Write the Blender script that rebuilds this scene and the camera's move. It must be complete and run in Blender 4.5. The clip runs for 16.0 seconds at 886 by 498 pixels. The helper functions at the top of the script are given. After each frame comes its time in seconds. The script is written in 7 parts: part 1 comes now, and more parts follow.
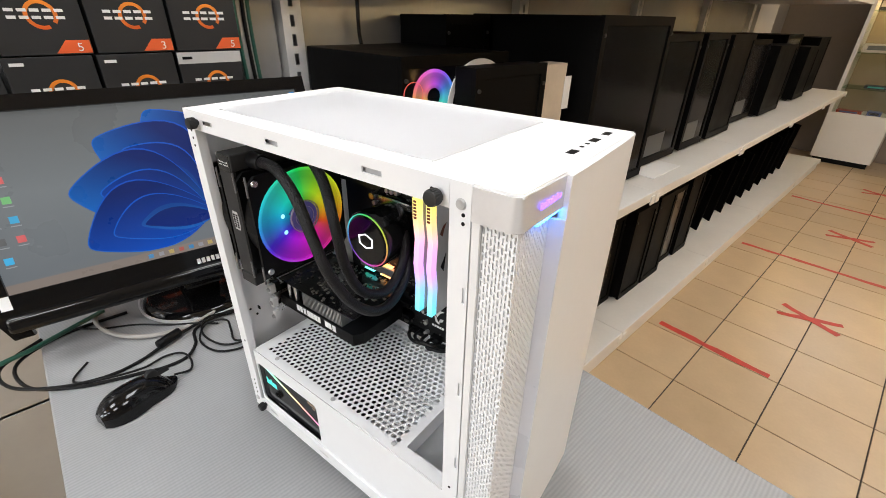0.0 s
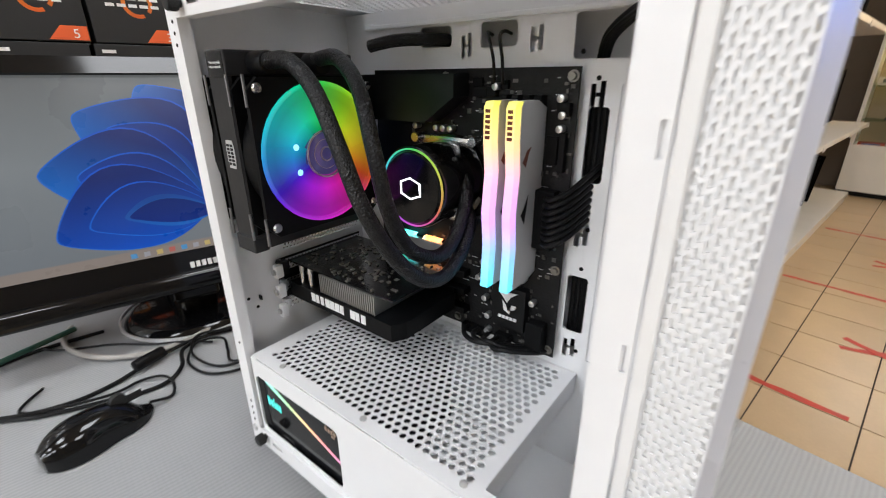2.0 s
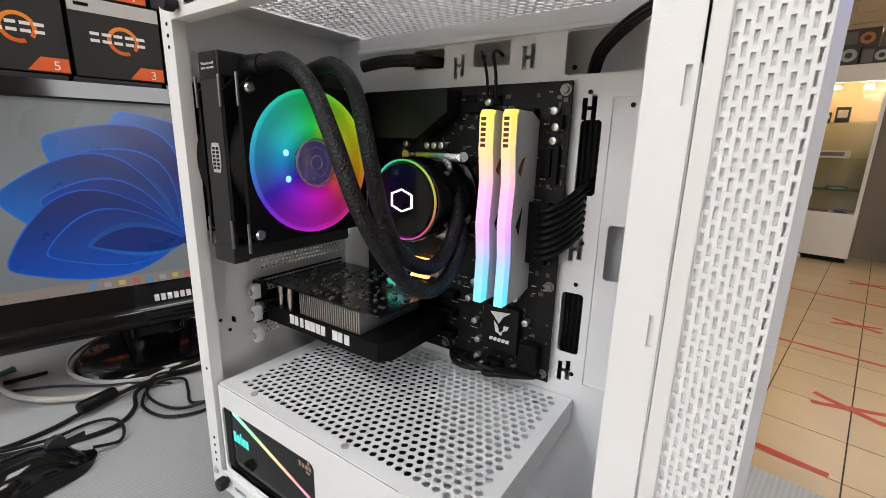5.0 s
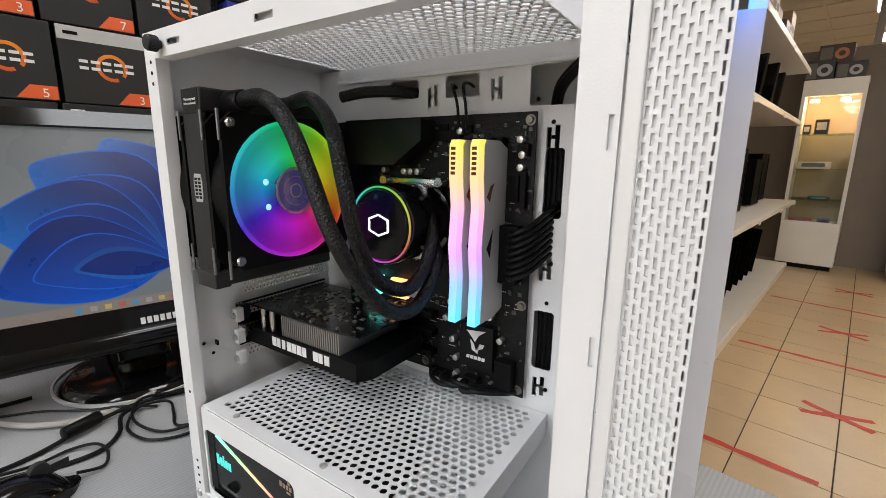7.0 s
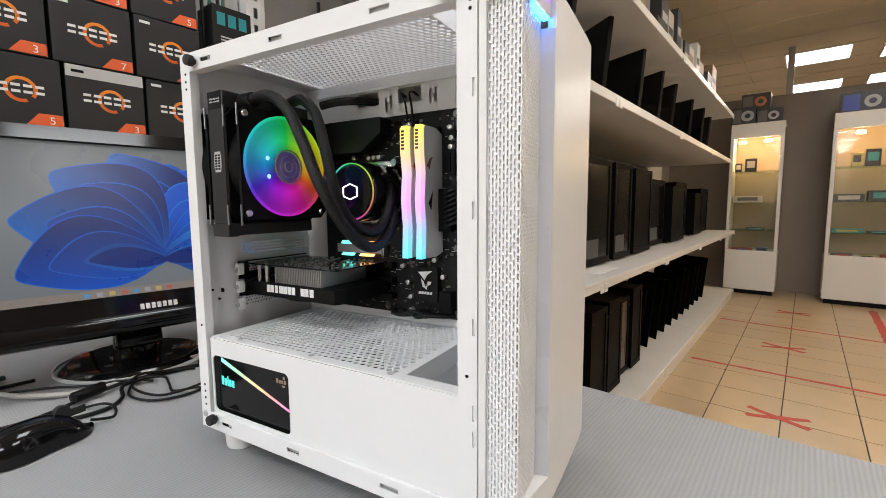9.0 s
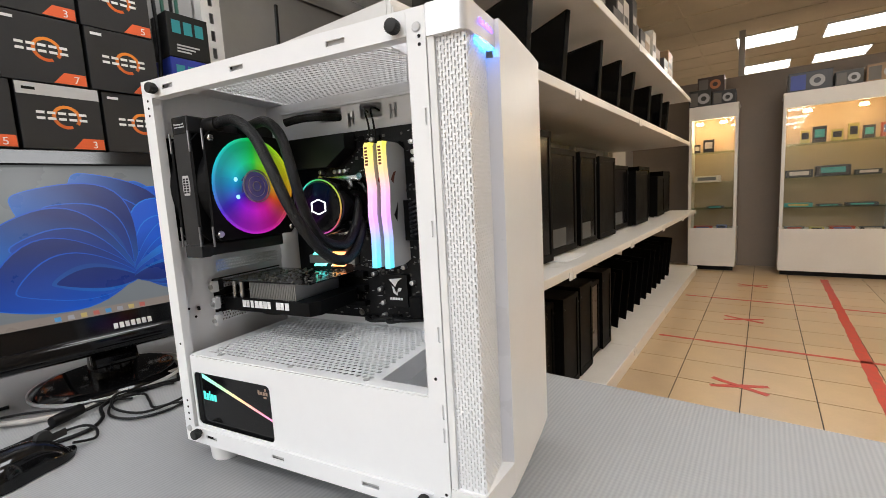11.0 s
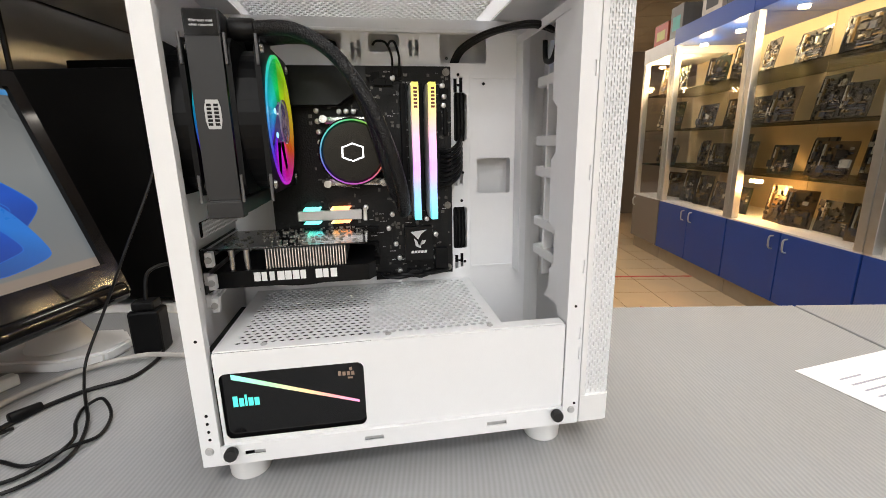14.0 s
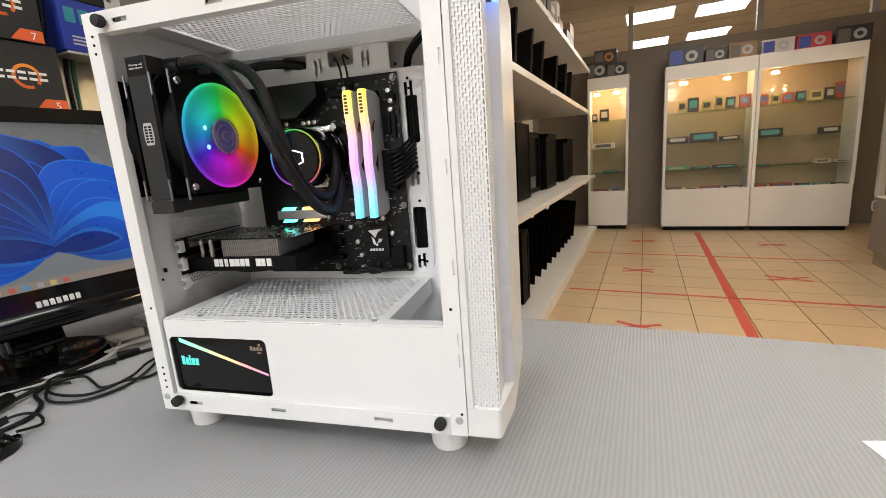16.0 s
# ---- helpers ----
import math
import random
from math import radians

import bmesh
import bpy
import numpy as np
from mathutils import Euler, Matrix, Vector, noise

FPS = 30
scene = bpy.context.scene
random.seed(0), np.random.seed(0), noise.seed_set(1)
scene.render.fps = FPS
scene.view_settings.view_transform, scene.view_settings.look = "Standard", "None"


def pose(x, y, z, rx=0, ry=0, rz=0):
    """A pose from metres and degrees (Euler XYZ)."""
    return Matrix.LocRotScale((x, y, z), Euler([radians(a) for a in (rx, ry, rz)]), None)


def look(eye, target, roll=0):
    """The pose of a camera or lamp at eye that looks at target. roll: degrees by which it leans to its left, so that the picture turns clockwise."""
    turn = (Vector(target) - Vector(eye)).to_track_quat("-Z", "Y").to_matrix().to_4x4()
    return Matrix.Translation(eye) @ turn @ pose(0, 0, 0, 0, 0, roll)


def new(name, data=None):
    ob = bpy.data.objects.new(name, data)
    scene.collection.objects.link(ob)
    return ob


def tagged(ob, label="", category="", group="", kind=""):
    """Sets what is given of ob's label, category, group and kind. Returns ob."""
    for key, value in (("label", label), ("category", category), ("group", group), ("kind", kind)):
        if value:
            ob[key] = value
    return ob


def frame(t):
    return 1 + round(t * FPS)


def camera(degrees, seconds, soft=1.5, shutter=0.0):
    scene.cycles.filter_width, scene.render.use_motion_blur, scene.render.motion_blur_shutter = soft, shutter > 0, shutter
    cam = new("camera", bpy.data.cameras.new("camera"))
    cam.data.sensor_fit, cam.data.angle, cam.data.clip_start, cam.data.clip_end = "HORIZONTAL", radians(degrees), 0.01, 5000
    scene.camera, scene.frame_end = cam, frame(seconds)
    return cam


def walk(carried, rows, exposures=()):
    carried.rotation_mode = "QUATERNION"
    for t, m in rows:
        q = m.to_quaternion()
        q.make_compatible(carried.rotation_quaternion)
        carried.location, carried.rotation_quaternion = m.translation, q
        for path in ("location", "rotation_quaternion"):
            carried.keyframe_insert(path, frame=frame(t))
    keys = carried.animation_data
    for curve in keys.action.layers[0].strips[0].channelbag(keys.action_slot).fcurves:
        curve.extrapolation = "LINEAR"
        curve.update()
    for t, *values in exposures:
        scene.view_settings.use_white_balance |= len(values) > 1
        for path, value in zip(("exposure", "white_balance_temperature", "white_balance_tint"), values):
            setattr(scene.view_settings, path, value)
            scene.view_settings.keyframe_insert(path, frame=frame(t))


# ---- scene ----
cam = camera(90.9, 16.0, soft=0.8, shutter=0.4)
PATH = [
    (0, (0.481, -0.208, 1.315), (-0.574, 1.204, 0.371), 1.1),
    (0.5, (0.487, -0.209, 1.313), (-0.606, 1.175, 0.369), 0.8),
    (1, (0.484, -0.208, 1.299), (-0.617, 1.161, 0.342), 0.5),
    (1.5, (0.45, -0.195, 1.258), (-0.653, 1.158, 0.282), 0.1),
    (2, (0.378, -0.163, 1.165), (-0.772, 1.3, 0.433), -0.4),
    (2.5, (0.338, -0.144, 1.143), (-0.773, 1.392, 0.505), 0.8),
    (3, (0.339, -0.149, 1.142), (-0.768, 1.4, 0.53), 1.1),
    (3.5, (0.348, -0.155, 1.131), (-0.757, 1.414, 0.568), 1.1),
    (4, (0.353, -0.162, 1.119), (-0.751, 1.419, 0.588), 1.5),
    (6.5, (0.381, -0.175, 1.135), (-0.704, 1.453, 0.721), 0.7),
    (7, (0.385, -0.174, 1.135), (-0.698, 1.457, 0.726), 0.7),
    (7.5, (0.436, -0.216, 1.106), (-0.642, 1.425, 0.729), 0.2),
    (8, (0.478, -0.269, 1.059), (-0.526, 1.438, 0.779), -0.0),
    (8.5, (0.478, -0.284, 1.064), (-0.521, 1.432, 0.823), 0.2),
    (9, (0.483, -0.29, 1.061), (-0.503, 1.439, 0.861), -0.4),
    (9.5, (0.51, -0.285, 1.071), (-0.469, 1.447, 0.866), -0.7),
    (10, (0.545, -0.297, 1.067), (-0.42, 1.443, 0.866), -1.4),
    (10.2, (0.546, -0.3, 1.071), (-0.412, 1.443, 0.859), -1.7),
    (12.5, (0.25, -0.35, 1.088), (0.112, 1.614, 0.735), -1.8),
    (13, (0.162, -0.37, 1.088), (0.408, 1.572, 0.674), -0.1),
    (13.5, (0.154, -0.374, 1.081), (0.418, 1.566, 0.671), -1.2),
    (14, (0.15, -0.37, 1.084), (0.458, 1.55, 0.617), -1.0),
    (14.5, (0.184, -0.368, 1.082), (0.45, 1.55, 0.582), -1.5),
    (15, (0.306, -0.375, 1.07), (0.108, 1.57, 0.645), -5.1),
    (15.5, (0.396, -0.382, 1.069), (-0.04, 1.523, 0.643), -4.9),
    (16, (0.433, -0.364, 1.062), (-0.077, 1.529, 0.667), -4.1),
]
walk(cam, [(t, look(eye, target, roll)) for t, eye, target, roll in PATH], [(0, -0.02, 6280, 10), (1.5, 0.0, 6200, 10), (3, -0.17, 6080, 10), (4.2, -0.19, 6330, 10), (6.5, -0.26, 6250, 10), (9, -0.17, 6270, 10), (10.2, -0.13, 6230, 10), (13, -0.08, 6450, 10), (16, -0.10, 6480, 10)])

# ---- world and lights ----
world = bpy.data.worlds.new("world")
scene.world = world
world.use_nodes = True
bg = world.node_tree.nodes["Background"]
bg.inputs[0].default_value = (1.0, 0.98, 0.97, 1)
bg.inputs[1].default_value = 0.12

ROOM_TURN = -10.0
AXES = pose(0, 0, 0, 0, 0, ROOM_TURN)
# the shop spreads out from the corner of the desk and the shelving
SPREAD = 1.045
ROOM = AXES @ pose(-0.1, 0.45, 0) @ Matrix.Diagonal((SPREAD, SPREAD, 1, 1)) @ pose(0.1, -0.45, 0)
DESK = 0.774


def area_lamp(name, m, sx, sy, watts, colour):
    d = bpy.data.lights.new(name, "AREA")
    d.shape, d.size, d.size_y, d.energy, d.color = "RECTANGLE", sx, sy, watts, colour
    ob = new(name, d)
    ob.matrix_world = m
    return ob


def point_lamp(name, m, r, watts, colour):
    d = bpy.data.lights.new(name, "POINT")
    d.shadow_soft_size, d.energy, d.color = r, watts, colour
    ob = new(name, d)
    ob.matrix_world = m
    return ob


# ceiling panels: places in the room's own axes (across, along)
CEIL = 2.85
# only those beyond the partition are seen; the rest are added fill light
PANELS = [(1.25, 0.1, 6), (0.05, 0.35, 7.2), (-0.1, -1.3, 11), (1.2, -1.3, 10), (-0.1, -3.1, 18), (1.2, -3.1, 18), (-0.1, -4.9, 46), (1.2, -4.9, 46), (-0.1, -6.7, 52), (1.2, -6.7, 52), (-0.1, -8.3, 50), (1.2, -8.3, 50), (1.2, 2.5, 11), (1.2, 4.3, 6), (0.5, 6.7, 16), (1.35, 6.9, 16), (0.5, 8.4, 16), (1.35, 8.4, 16)]
# far lamps are tinted warm to stand for spill from the cabinet spotlights
for pu, pv, watts in PANELS:
    area_lamp("ceiling_and_fill_lamp", ROOM @ pose(pu, pv, CEIL - 0.035), 0.56, 0.56, watts, (0.965, 0.985, 1.0) if pv < 2 else (1.0, 0.87, 0.70))


# ---- materials ----
def material(name, colour, rough=0.5, metal=0.0, var=0.12, scale=12.0, bump=0.0, bump_scale=200.0, coat=0.0, emit=0.0, emit_colour=None, spec=0.5):
    m = bpy.data.materials.new(name)
    m.use_nodes = True
    nt = m.node_tree
    b = nt.nodes["Principled BSDF"]
    b.inputs["Roughness"].default_value = rough
    b.inputs["Metallic"].default_value = metal
    b.inputs["Coat Weight"].default_value = coat
    b.inputs["Coat Roughness"].default_value = 0.08
    b.inputs["Specular IOR Level"].default_value = spec
    tc = nt.nodes.new("ShaderNodeTexCoord")
    n1 = nt.nodes.new("ShaderNodeTexNoise")
    n1.inputs["Scale"].default_value = scale
    n1.inputs["Detail"].default_value = 6
    nt.links.new(tc.outputs["Object"], n1.inputs["Vector"])
    n2 = nt.nodes.new("ShaderNodeTexNoise")
    n2.inputs["Scale"].default_value = scale * 11
    n2.inputs["Detail"].default_value = 3
    nt.links.new(tc.outputs["Object"], n2.inputs["Vector"])
    mixf = nt.nodes.new("ShaderNodeMath")
    mixf.operation = "MULTIPLY_ADD"
    nt.links.new(n2.outputs["Fac"], mixf.inputs[0])
    mixf.inputs[1].default_value = 0.35
    nt.links.new(n1.outputs["Fac"], mixf.inputs[2])
    ramp = nt.nodes.new("ShaderNodeMapRange")
    ramp.inputs[1].default_value, ramp.inputs[2].default_value = 0.35, 1.0
    ramp.inputs[3].default_value, ramp.inputs[4].default_value = 1 - var, 1 + var
    nt.links.new(mixf.outputs[0], ramp.inputs[0])
    mul = nt.nodes.new("ShaderNodeVectorMath")
    mul.operation = "SCALE"
    mul.inputs[0].default_value = colour[:3]
    nt.links.new(ramp.outputs[0], mul.inputs["Scale"])
    nt.links.new(mul.outputs[0], b.inputs["Base Color"])
    rr = nt.nodes.new("ShaderNodeMapRange")
    rr.inputs[1].default_value, rr.inputs[2].default_value = 0.3, 0.8
    rr.inputs[3].default_value, rr.inputs[4].default_value = max(0.02, rough * 0.85), min(1, rough * 1.15)
    nt.links.new(n1.outputs["Fac"], rr.inputs[0])
    nt.links.new(rr.outputs[0], b.inputs["Roughness"])
    if bump:
        bp = nt.nodes.new("ShaderNodeBump")
        bp.inputs["Strength"].default_value = bump
        bp.inputs["Distance"].default_value = 0.002
        n3 = nt.nodes.new("ShaderNodeTexNoise")
        n3.inputs["Scale"].default_value = bump_scale
        nt.links.new(tc.outputs["Object"], n3.inputs["Vector"])
        nt.links.new(n3.outputs["Fac"], bp.inputs["Height"])
        nt.links.new(bp.outputs[0], b.inputs["Normal"])
    if emit:
        b.inputs["Emission Color"].default_value = (*(emit_colour or colour)[:3], 1)
        b.inputs["Emission Strength"].default_value = emit
    return m


def glow(name, colour, strength):
    return material(name, [c * 0.4 for c in colour], 0.4, emit=strength, emit_colour=colour, var=0.03)


def tree_of(m):
    return m.node_tree, m.node_tree.nodes["Principled BSDF"]


def ramp_node(nt, stops, interp="LINEAR"):
    r = nt.nodes.new("ShaderNodeValToRGB")
    r.color_ramp.interpolation = interp
    el = r.color_ramp.elements
    while len(el) < len(stops):
        el.new(0.5)
    for e, (p, c) in zip(el, stops):
        e.position, e.color = p, (*c, 1)
    return r


def glow_gradient(name, axis, lo, hi, stops, strength, base=(0.3, 0.3, 0.3)):
    """A lit diffuser whose colour runs along one axis of the object."""
    m = material(name, base, 0.35)
    nt, b = tree_of(m)
    tc = nt.nodes.new("ShaderNodeTexCoord")
    sep = nt.nodes.new("ShaderNodeSeparateXYZ")
    nt.links.new(tc.outputs["Object"], sep.inputs[0])
    mr = nt.nodes.new("ShaderNodeMapRange")
    mr.inputs[1].default_value, mr.inputs[2].default_value = lo, hi
    nt.links.new(sep.outputs[axis], mr.inputs[0])
    r = ramp_node(nt, stops)
    nt.links.new(mr.outputs[0], r.inputs[0])
    nt.links.new(r.outputs[0], b.inputs["Emission Color"])
    b.inputs["Emission Strength"].default_value = strength
    return m


def glass(name, tint=(1, 1, 1), rough=0.02, see=0.9):
    """Thin pane: mostly lets light straight through, with a glossy coat."""
    m = bpy.data.materials.new(name)
    m.use_nodes = True
    nt = m.node_tree
    nt.nodes.remove(nt.nodes["Principled BSDF"])
    out = nt.nodes["Material Output"]
    tr = nt.nodes.new("ShaderNodeBsdfTransparent")
    tr.inputs[0].default_value = (*tint, 1)
    gl = nt.nodes.new("ShaderNodeBsdfGlossy")
    gl.inputs["Roughness"].default_value = rough
    mx = nt.nodes.new("ShaderNodeMixShader")
    fr = nt.nodes.new("ShaderNodeLayerWeight")
    fr.inputs[0].default_value = 0.12
    pw = nt.nodes.new("ShaderNodeMath")
    pw.operation = "MULTIPLY_ADD"
    nt.links.new(fr.outputs["Facing"], pw.inputs[0])
    pw.inputs[1].default_value, pw.inputs[2].default_value = 0.22, 0.02
    nt.links.new(pw.outputs[0], mx.inputs[0])
    nt.links.new(tr.outputs[0], mx.inputs[1])
    nt.links.new(gl.outputs[0], mx.inputs[2])
    nt.links.new(mx.outputs[0], out.inputs[0])
    return m


WHITE_STEEL = material("white_powder_coat", (0.82, 0.825, 0.84), 0.42, var=0.025, scale=9, bump=0.06, bump_scale=900)
WHITE_PLASTIC = material("white_plastic", (0.78, 0.78, 0.78), 0.38, var=0.03, bump=0.03, bump_scale=700)
SILVER = material("brushed_silver_plastic", (0.70, 0.70, 0.72), 0.35, metal=0.35, var=0.06, scale=30)
BLACK = material("black_plastic", (0.0042, 0.0042, 0.0046), 0.45, var=0.25, bump=0.05, spec=0.13)
BLACK_GLOSS = material("gloss_black_plastic", (0.005, 0.005, 0.0055), 0.10, var=0.15, spec=0.35)
BLACK_METAL = material("black_metal", (0.006, 0.006, 0.0065), 0.42, var=0.3, scale=25, spec=0.22)
GREY_METAL = material("dark_grey_strip", (0.022, 0.022, 0.023), 0.5, var=0.1, bump=0.05, spec=0.35)
RUBBER = material("black_rubber", (0.012, 0.012, 0.012), 0.62, var=0.2)
STEEL = material("bare_steel", (0.55, 0.55, 0.55), 0.28, metal=1.0, var=0.1, scale=40)
ALU = material("aluminium", (0.62, 0.62, 0.62), 0.35, metal=0.9, var=0.08, scale=30)
PCB = material("black_circuit_board", (0.007, 0.007, 0.0075), 0.42, spec=0.22, var=0.35, scale=60, bump=0.3, bump_scale=500)
WALL_GREY = material("grey_paint", (0.33, 0.315, 0.30), 0.6, var=0.06, scale=3, bump=0.1, bump_scale=60)
PARTITION = material("brown_grey_paint", (0.22, 0.178, 0.142), 0.55, var=0.08, scale=3, bump=0.1, bump_scale=60)
WALL_WARM = material("cream_paint", (0.70, 0.62, 0.48), 0.7, var=0.06, scale=3)
SHELF_WHITE = material("white_shelf_steel", (0.74, 0.73, 0.71), 0.35, var=0.06, scale=5)
PANEL_GREY = material("gondola_back_panel", (0.50, 0.50, 0.50), 0.24, metal=0.35, var=0.07, scale=4)
LAMINATE = material("white_laminate", (0.78, 0.76, 0.73), 0.4, var=0.04, scale=4)
BLUE = material("blue_laminate", (0.012, 0.055, 0.30), 0.38, var=0.08, scale=5)
TAUPE = material("taupe_laminate", (0.20, 0.17, 0.145), 0.5, var=0.08, scale=5)
CREAM_BACK = material("warm_backing_board", (0.66, 0.54, 0.34), 0.6, var=0.06, scale=3)
BROWN_BACK = material("brown_backing_board", (0.34, 0.255, 0.165), 0.6, var=0.08, scale=3)
PANE = glass("display_glass")
BOX_DARK = material("dark_grey_card", (0.024, 0.0245, 0.026), 0.5, var=0.1, scale=14, spec=0.3)
BOX_SIDE = material("black_card", (0.010, 0.010, 0.010), 0.55, var=0.15, spec=0.3)
ORANGE = material("orange_print", (0.75, 0.12, 0.03), 0.45, var=0.05)
PRINT_WHITE = material("white_print", (0.8, 0.8, 0.8), 0.5, var=0.02)
PRINT_GREY = material("silver_print", (0.5, 0.5, 0.5), 0.4, var=0.04)
TAPE = material("red_floor_tape", (0.50, 0.045, 0.03), 0.5, var=0.3, scale=25)
PAPER = material("white_paper", (0.82, 0.82, 0.83), 0.75, var=0.02)
CABLE = material("black_cable", (0.005, 0.005, 0.0055), 0.45, var=0.2, scale=40, spec=0.25)
CABLE_GREY = material("grey_cable", (0.36, 0.34, 0.32), 0.5, var=0.1, scale=40)
CABLE_GREEN = material("green_cable", (0.02, 0.10, 0.07), 0.45, var=0.15, scale=40)
GOLD = material("warm_bulb", (1, 0.75, 0.4), 0.3, emit=40, emit_colour=(1.0, 0.72, 0.36))
LIT_PANEL = material("lit_diffuser", (0.9, 0.9, 0.9), 0.5, emit=9, emit_colour=(1.0, 0.98, 0.95))


# ---- builders ----
def bm_box(bm, x0, x1, y0, y1, z0, z1, bevel=0.0, seg=2):
    n0 = set(bm.verts)
    r = bmesh.ops.create_cube(bm, size=1.0, matrix=Matrix.Translation(((x0 + x1) / 2, (y0 + y1) / 2, (z0 + z1) / 2)) @ Matrix.Diagonal((abs(x1 - x0), abs(y1 - y0), abs(z1 - z0), 1)))
    if bevel:
        edges = {e for v in r["verts"] for e in v.link_edges}
        bmesh.ops.bevel(bm, geom=list(edges), offset=bevel, segments=seg, affect="EDGES", profile=0.5)
    return [v for v in bm.verts if v not in n0]


def bm_cyl(bm, p, axis, r, h, seg=24, r2=None, bevel=0.0):
    """A cylinder or cone from p along axis (a vector), of length h."""
    n0 = set(bm.verts)
    q = Vector(axis).to_track_quat("Z", "Y").to_matrix().to_4x4()
    m = Matrix.Translation(p) @ q @ Matrix.Translation((0, 0, h / 2))
    res = bmesh.ops.create_cone(bm, cap_ends=True, segments=seg, radius1=r, radius2=r if r2 is None else r2, depth=h, matrix=m)
    if bevel:
        caps = [f for f in {f for v in res["verts"] for f in v.link_faces} if len(f.verts) == seg]
        bmesh.ops.bevel(bm, geom=list({e for f in caps for e in f.edges}), offset=bevel, segments=2, affect="EDGES", profile=0.5)
    return [v for v in bm.verts if v not in n0]


def bm_prism(bm, pts, m, h):
    """A polygon of (a, b) points, pulled along the third axis by h, in the frame m."""
    lo = [bm.verts.new(m @ Vector((a, b, 0))) for a, b in pts]
    hi = [bm.verts.new(m @ Vector((a, b, h))) for a, b in pts]
    bm.faces.new(lo[::-1])
    bm.faces.new(hi)
    n = len(pts)
    for i in range(n):
        bm.faces.new((lo[i], lo[(i + 1) % n], hi[(i + 1) % n], hi[i]))


def bm_tube(bm, pts, r, seg=10, smooth=6):
    """A round tube along a smooth line through the points."""
    P = [Vector(p) for p in pts]
    line = []
    for i in range(len(P) - 1):
        a, b = P[i], P[i + 1]
        p0, p3 = P[max(0, i - 1)], P[min(len(P) - 1, i + 2)]
        for k in range(smooth):
            t = k / smooth
            line.append(0.5 * ((2 * a) + (b - p0) * t + (2 * p0 - 5 * a + 4 * b - p3) * t * t + (3 * a - 3 * b + p3 - p0) * t ** 3))
    line.append(P[-1])
    rings, side = [], None
    for i, p in enumerate(line):
        d = (line[min(i + 1, len(line) - 1)] - line[max(i - 1, 0)]).normalized()
        if side is None:
            side = d.orthogonal().normalized()
        side = (side - d * side.dot(d)).normalized()
        up = d.cross(side)
        rings.append([bm.verts.new(p + r * (math.cos(a) * side + math.sin(a) * up)) for a in [2 * math.pi * k / seg for k in range(seg)]])
    for A, B in zip(rings, rings[1:]):
        for k in range(seg):
            bm.faces.new((A[k], A[(k + 1) % seg], B[(k + 1) % seg], B[k]))
    bm.faces.new(rings[0][::-1])
    bm.faces.new(rings[-1])


def bm_perf(bm, m, nx, ny, px, py, hole, thick, stagger=True):
    """A punched plate in the frame m: nx by ny cells of px by py, each with one hole (a list of six or four (a, b) corners), every other row moved by half a cell."""
    six = len(hole) == 6
    for j in range(ny):
        off = 0.5 * px if stagger and j % 2 else 0.0
        y0, y1 = j * py, (j + 1) * py
        cells = [(off + i * px, off + (i + 1) * px) for i in range(nx - (1 if off else 0))]
        if off:
            for a, b in ((0, off), (nx * px - off, nx * px)):
                v = [bm.verts.new(m @ Vector(c)) for c in ((a, y0, 0), (b, y0, 0), (b, y1, 0), (a, y1, 0))]
                bm.faces.new(v)
        for x0, x1 in cells:
            cx, cy = (x0 + x1) / 2, (y0 + y1) / 2
            outer = [(x1, y0), (x1, y1), (cx, y1), (x0, y1), (x0, y0), (cx, y0)] if six else [(x1, y0), (x1, y1), (x0, y1), (x0, y0)]
            o = [bm.verts.new(m @ Vector((a, b, 0))) for a, b in outer]
            h = [bm.verts.new(m @ Vector((cx + a, cy + b, 0))) for a, b in hole]
            d = [bm.verts.new(m @ Vector((cx + a, cy + b, -thick))) for a, b in hole]
            n = len(outer)
            for k in range(n):
                bm.faces.new((o[k], o[(k + 1) % n], h[(k + 1) % n], h[k]))
                bm.faces.new((h[k], h[(k + 1) % n], d[(k + 1) % n], d[k]))


def bm_plate_holes(bm, m, w, h, t, holes):
    """A sheet of w by h, t thick, in the frame m, with rectangular holes (a0, a1, b0, b1) cut through it."""
    xs = sorted({0, w, *[v for q in holes for v in q[:2]]})
    ys = sorted({0, h, *[v for q in holes for v in q[2:]]})
    solid = {}
    for i in range(len(xs) - 1):
        for j in range(len(ys) - 1):
            cx, cy = (xs[i] + xs[i + 1]) / 2, (ys[j] + ys[j + 1]) / 2
            solid[i, j] = not any(a < cx < b and c < cy < d for a, b, c, d in holes)
    vs = {}

    def V(i, j, k):
        if (i, j, k) not in vs:
            vs[i, j, k] = bm.verts.new(m @ Vector((xs[i], ys[j], k * t)))
        return vs[i, j, k]

    for (i, j), s in solid.items():
        if not s:
            continue
        bm.faces.new((V(i, j, 1), V(i + 1, j, 1), V(i + 1, j + 1, 1), V(i, j + 1, 1)))
        bm.faces.new((V(i, j, 0), V(i, j + 1, 0), V(i + 1, j + 1, 0), V(i + 1, j, 0)))
        for di, dj, a, b in ((-1, 0, (i, j + 1), (i, j)), (1, 0, (i + 1, j), (i + 1, j + 1)), (0, -1, (i, j), (i + 1, j)), (0, 1, (i + 1, j + 1), (i, j + 1))):
            if not solid.get((i + di, j + dj), False):
                bm.faces.new((V(*a, 0), V(*b, 0), V(*b, 1), V(*a, 1)))


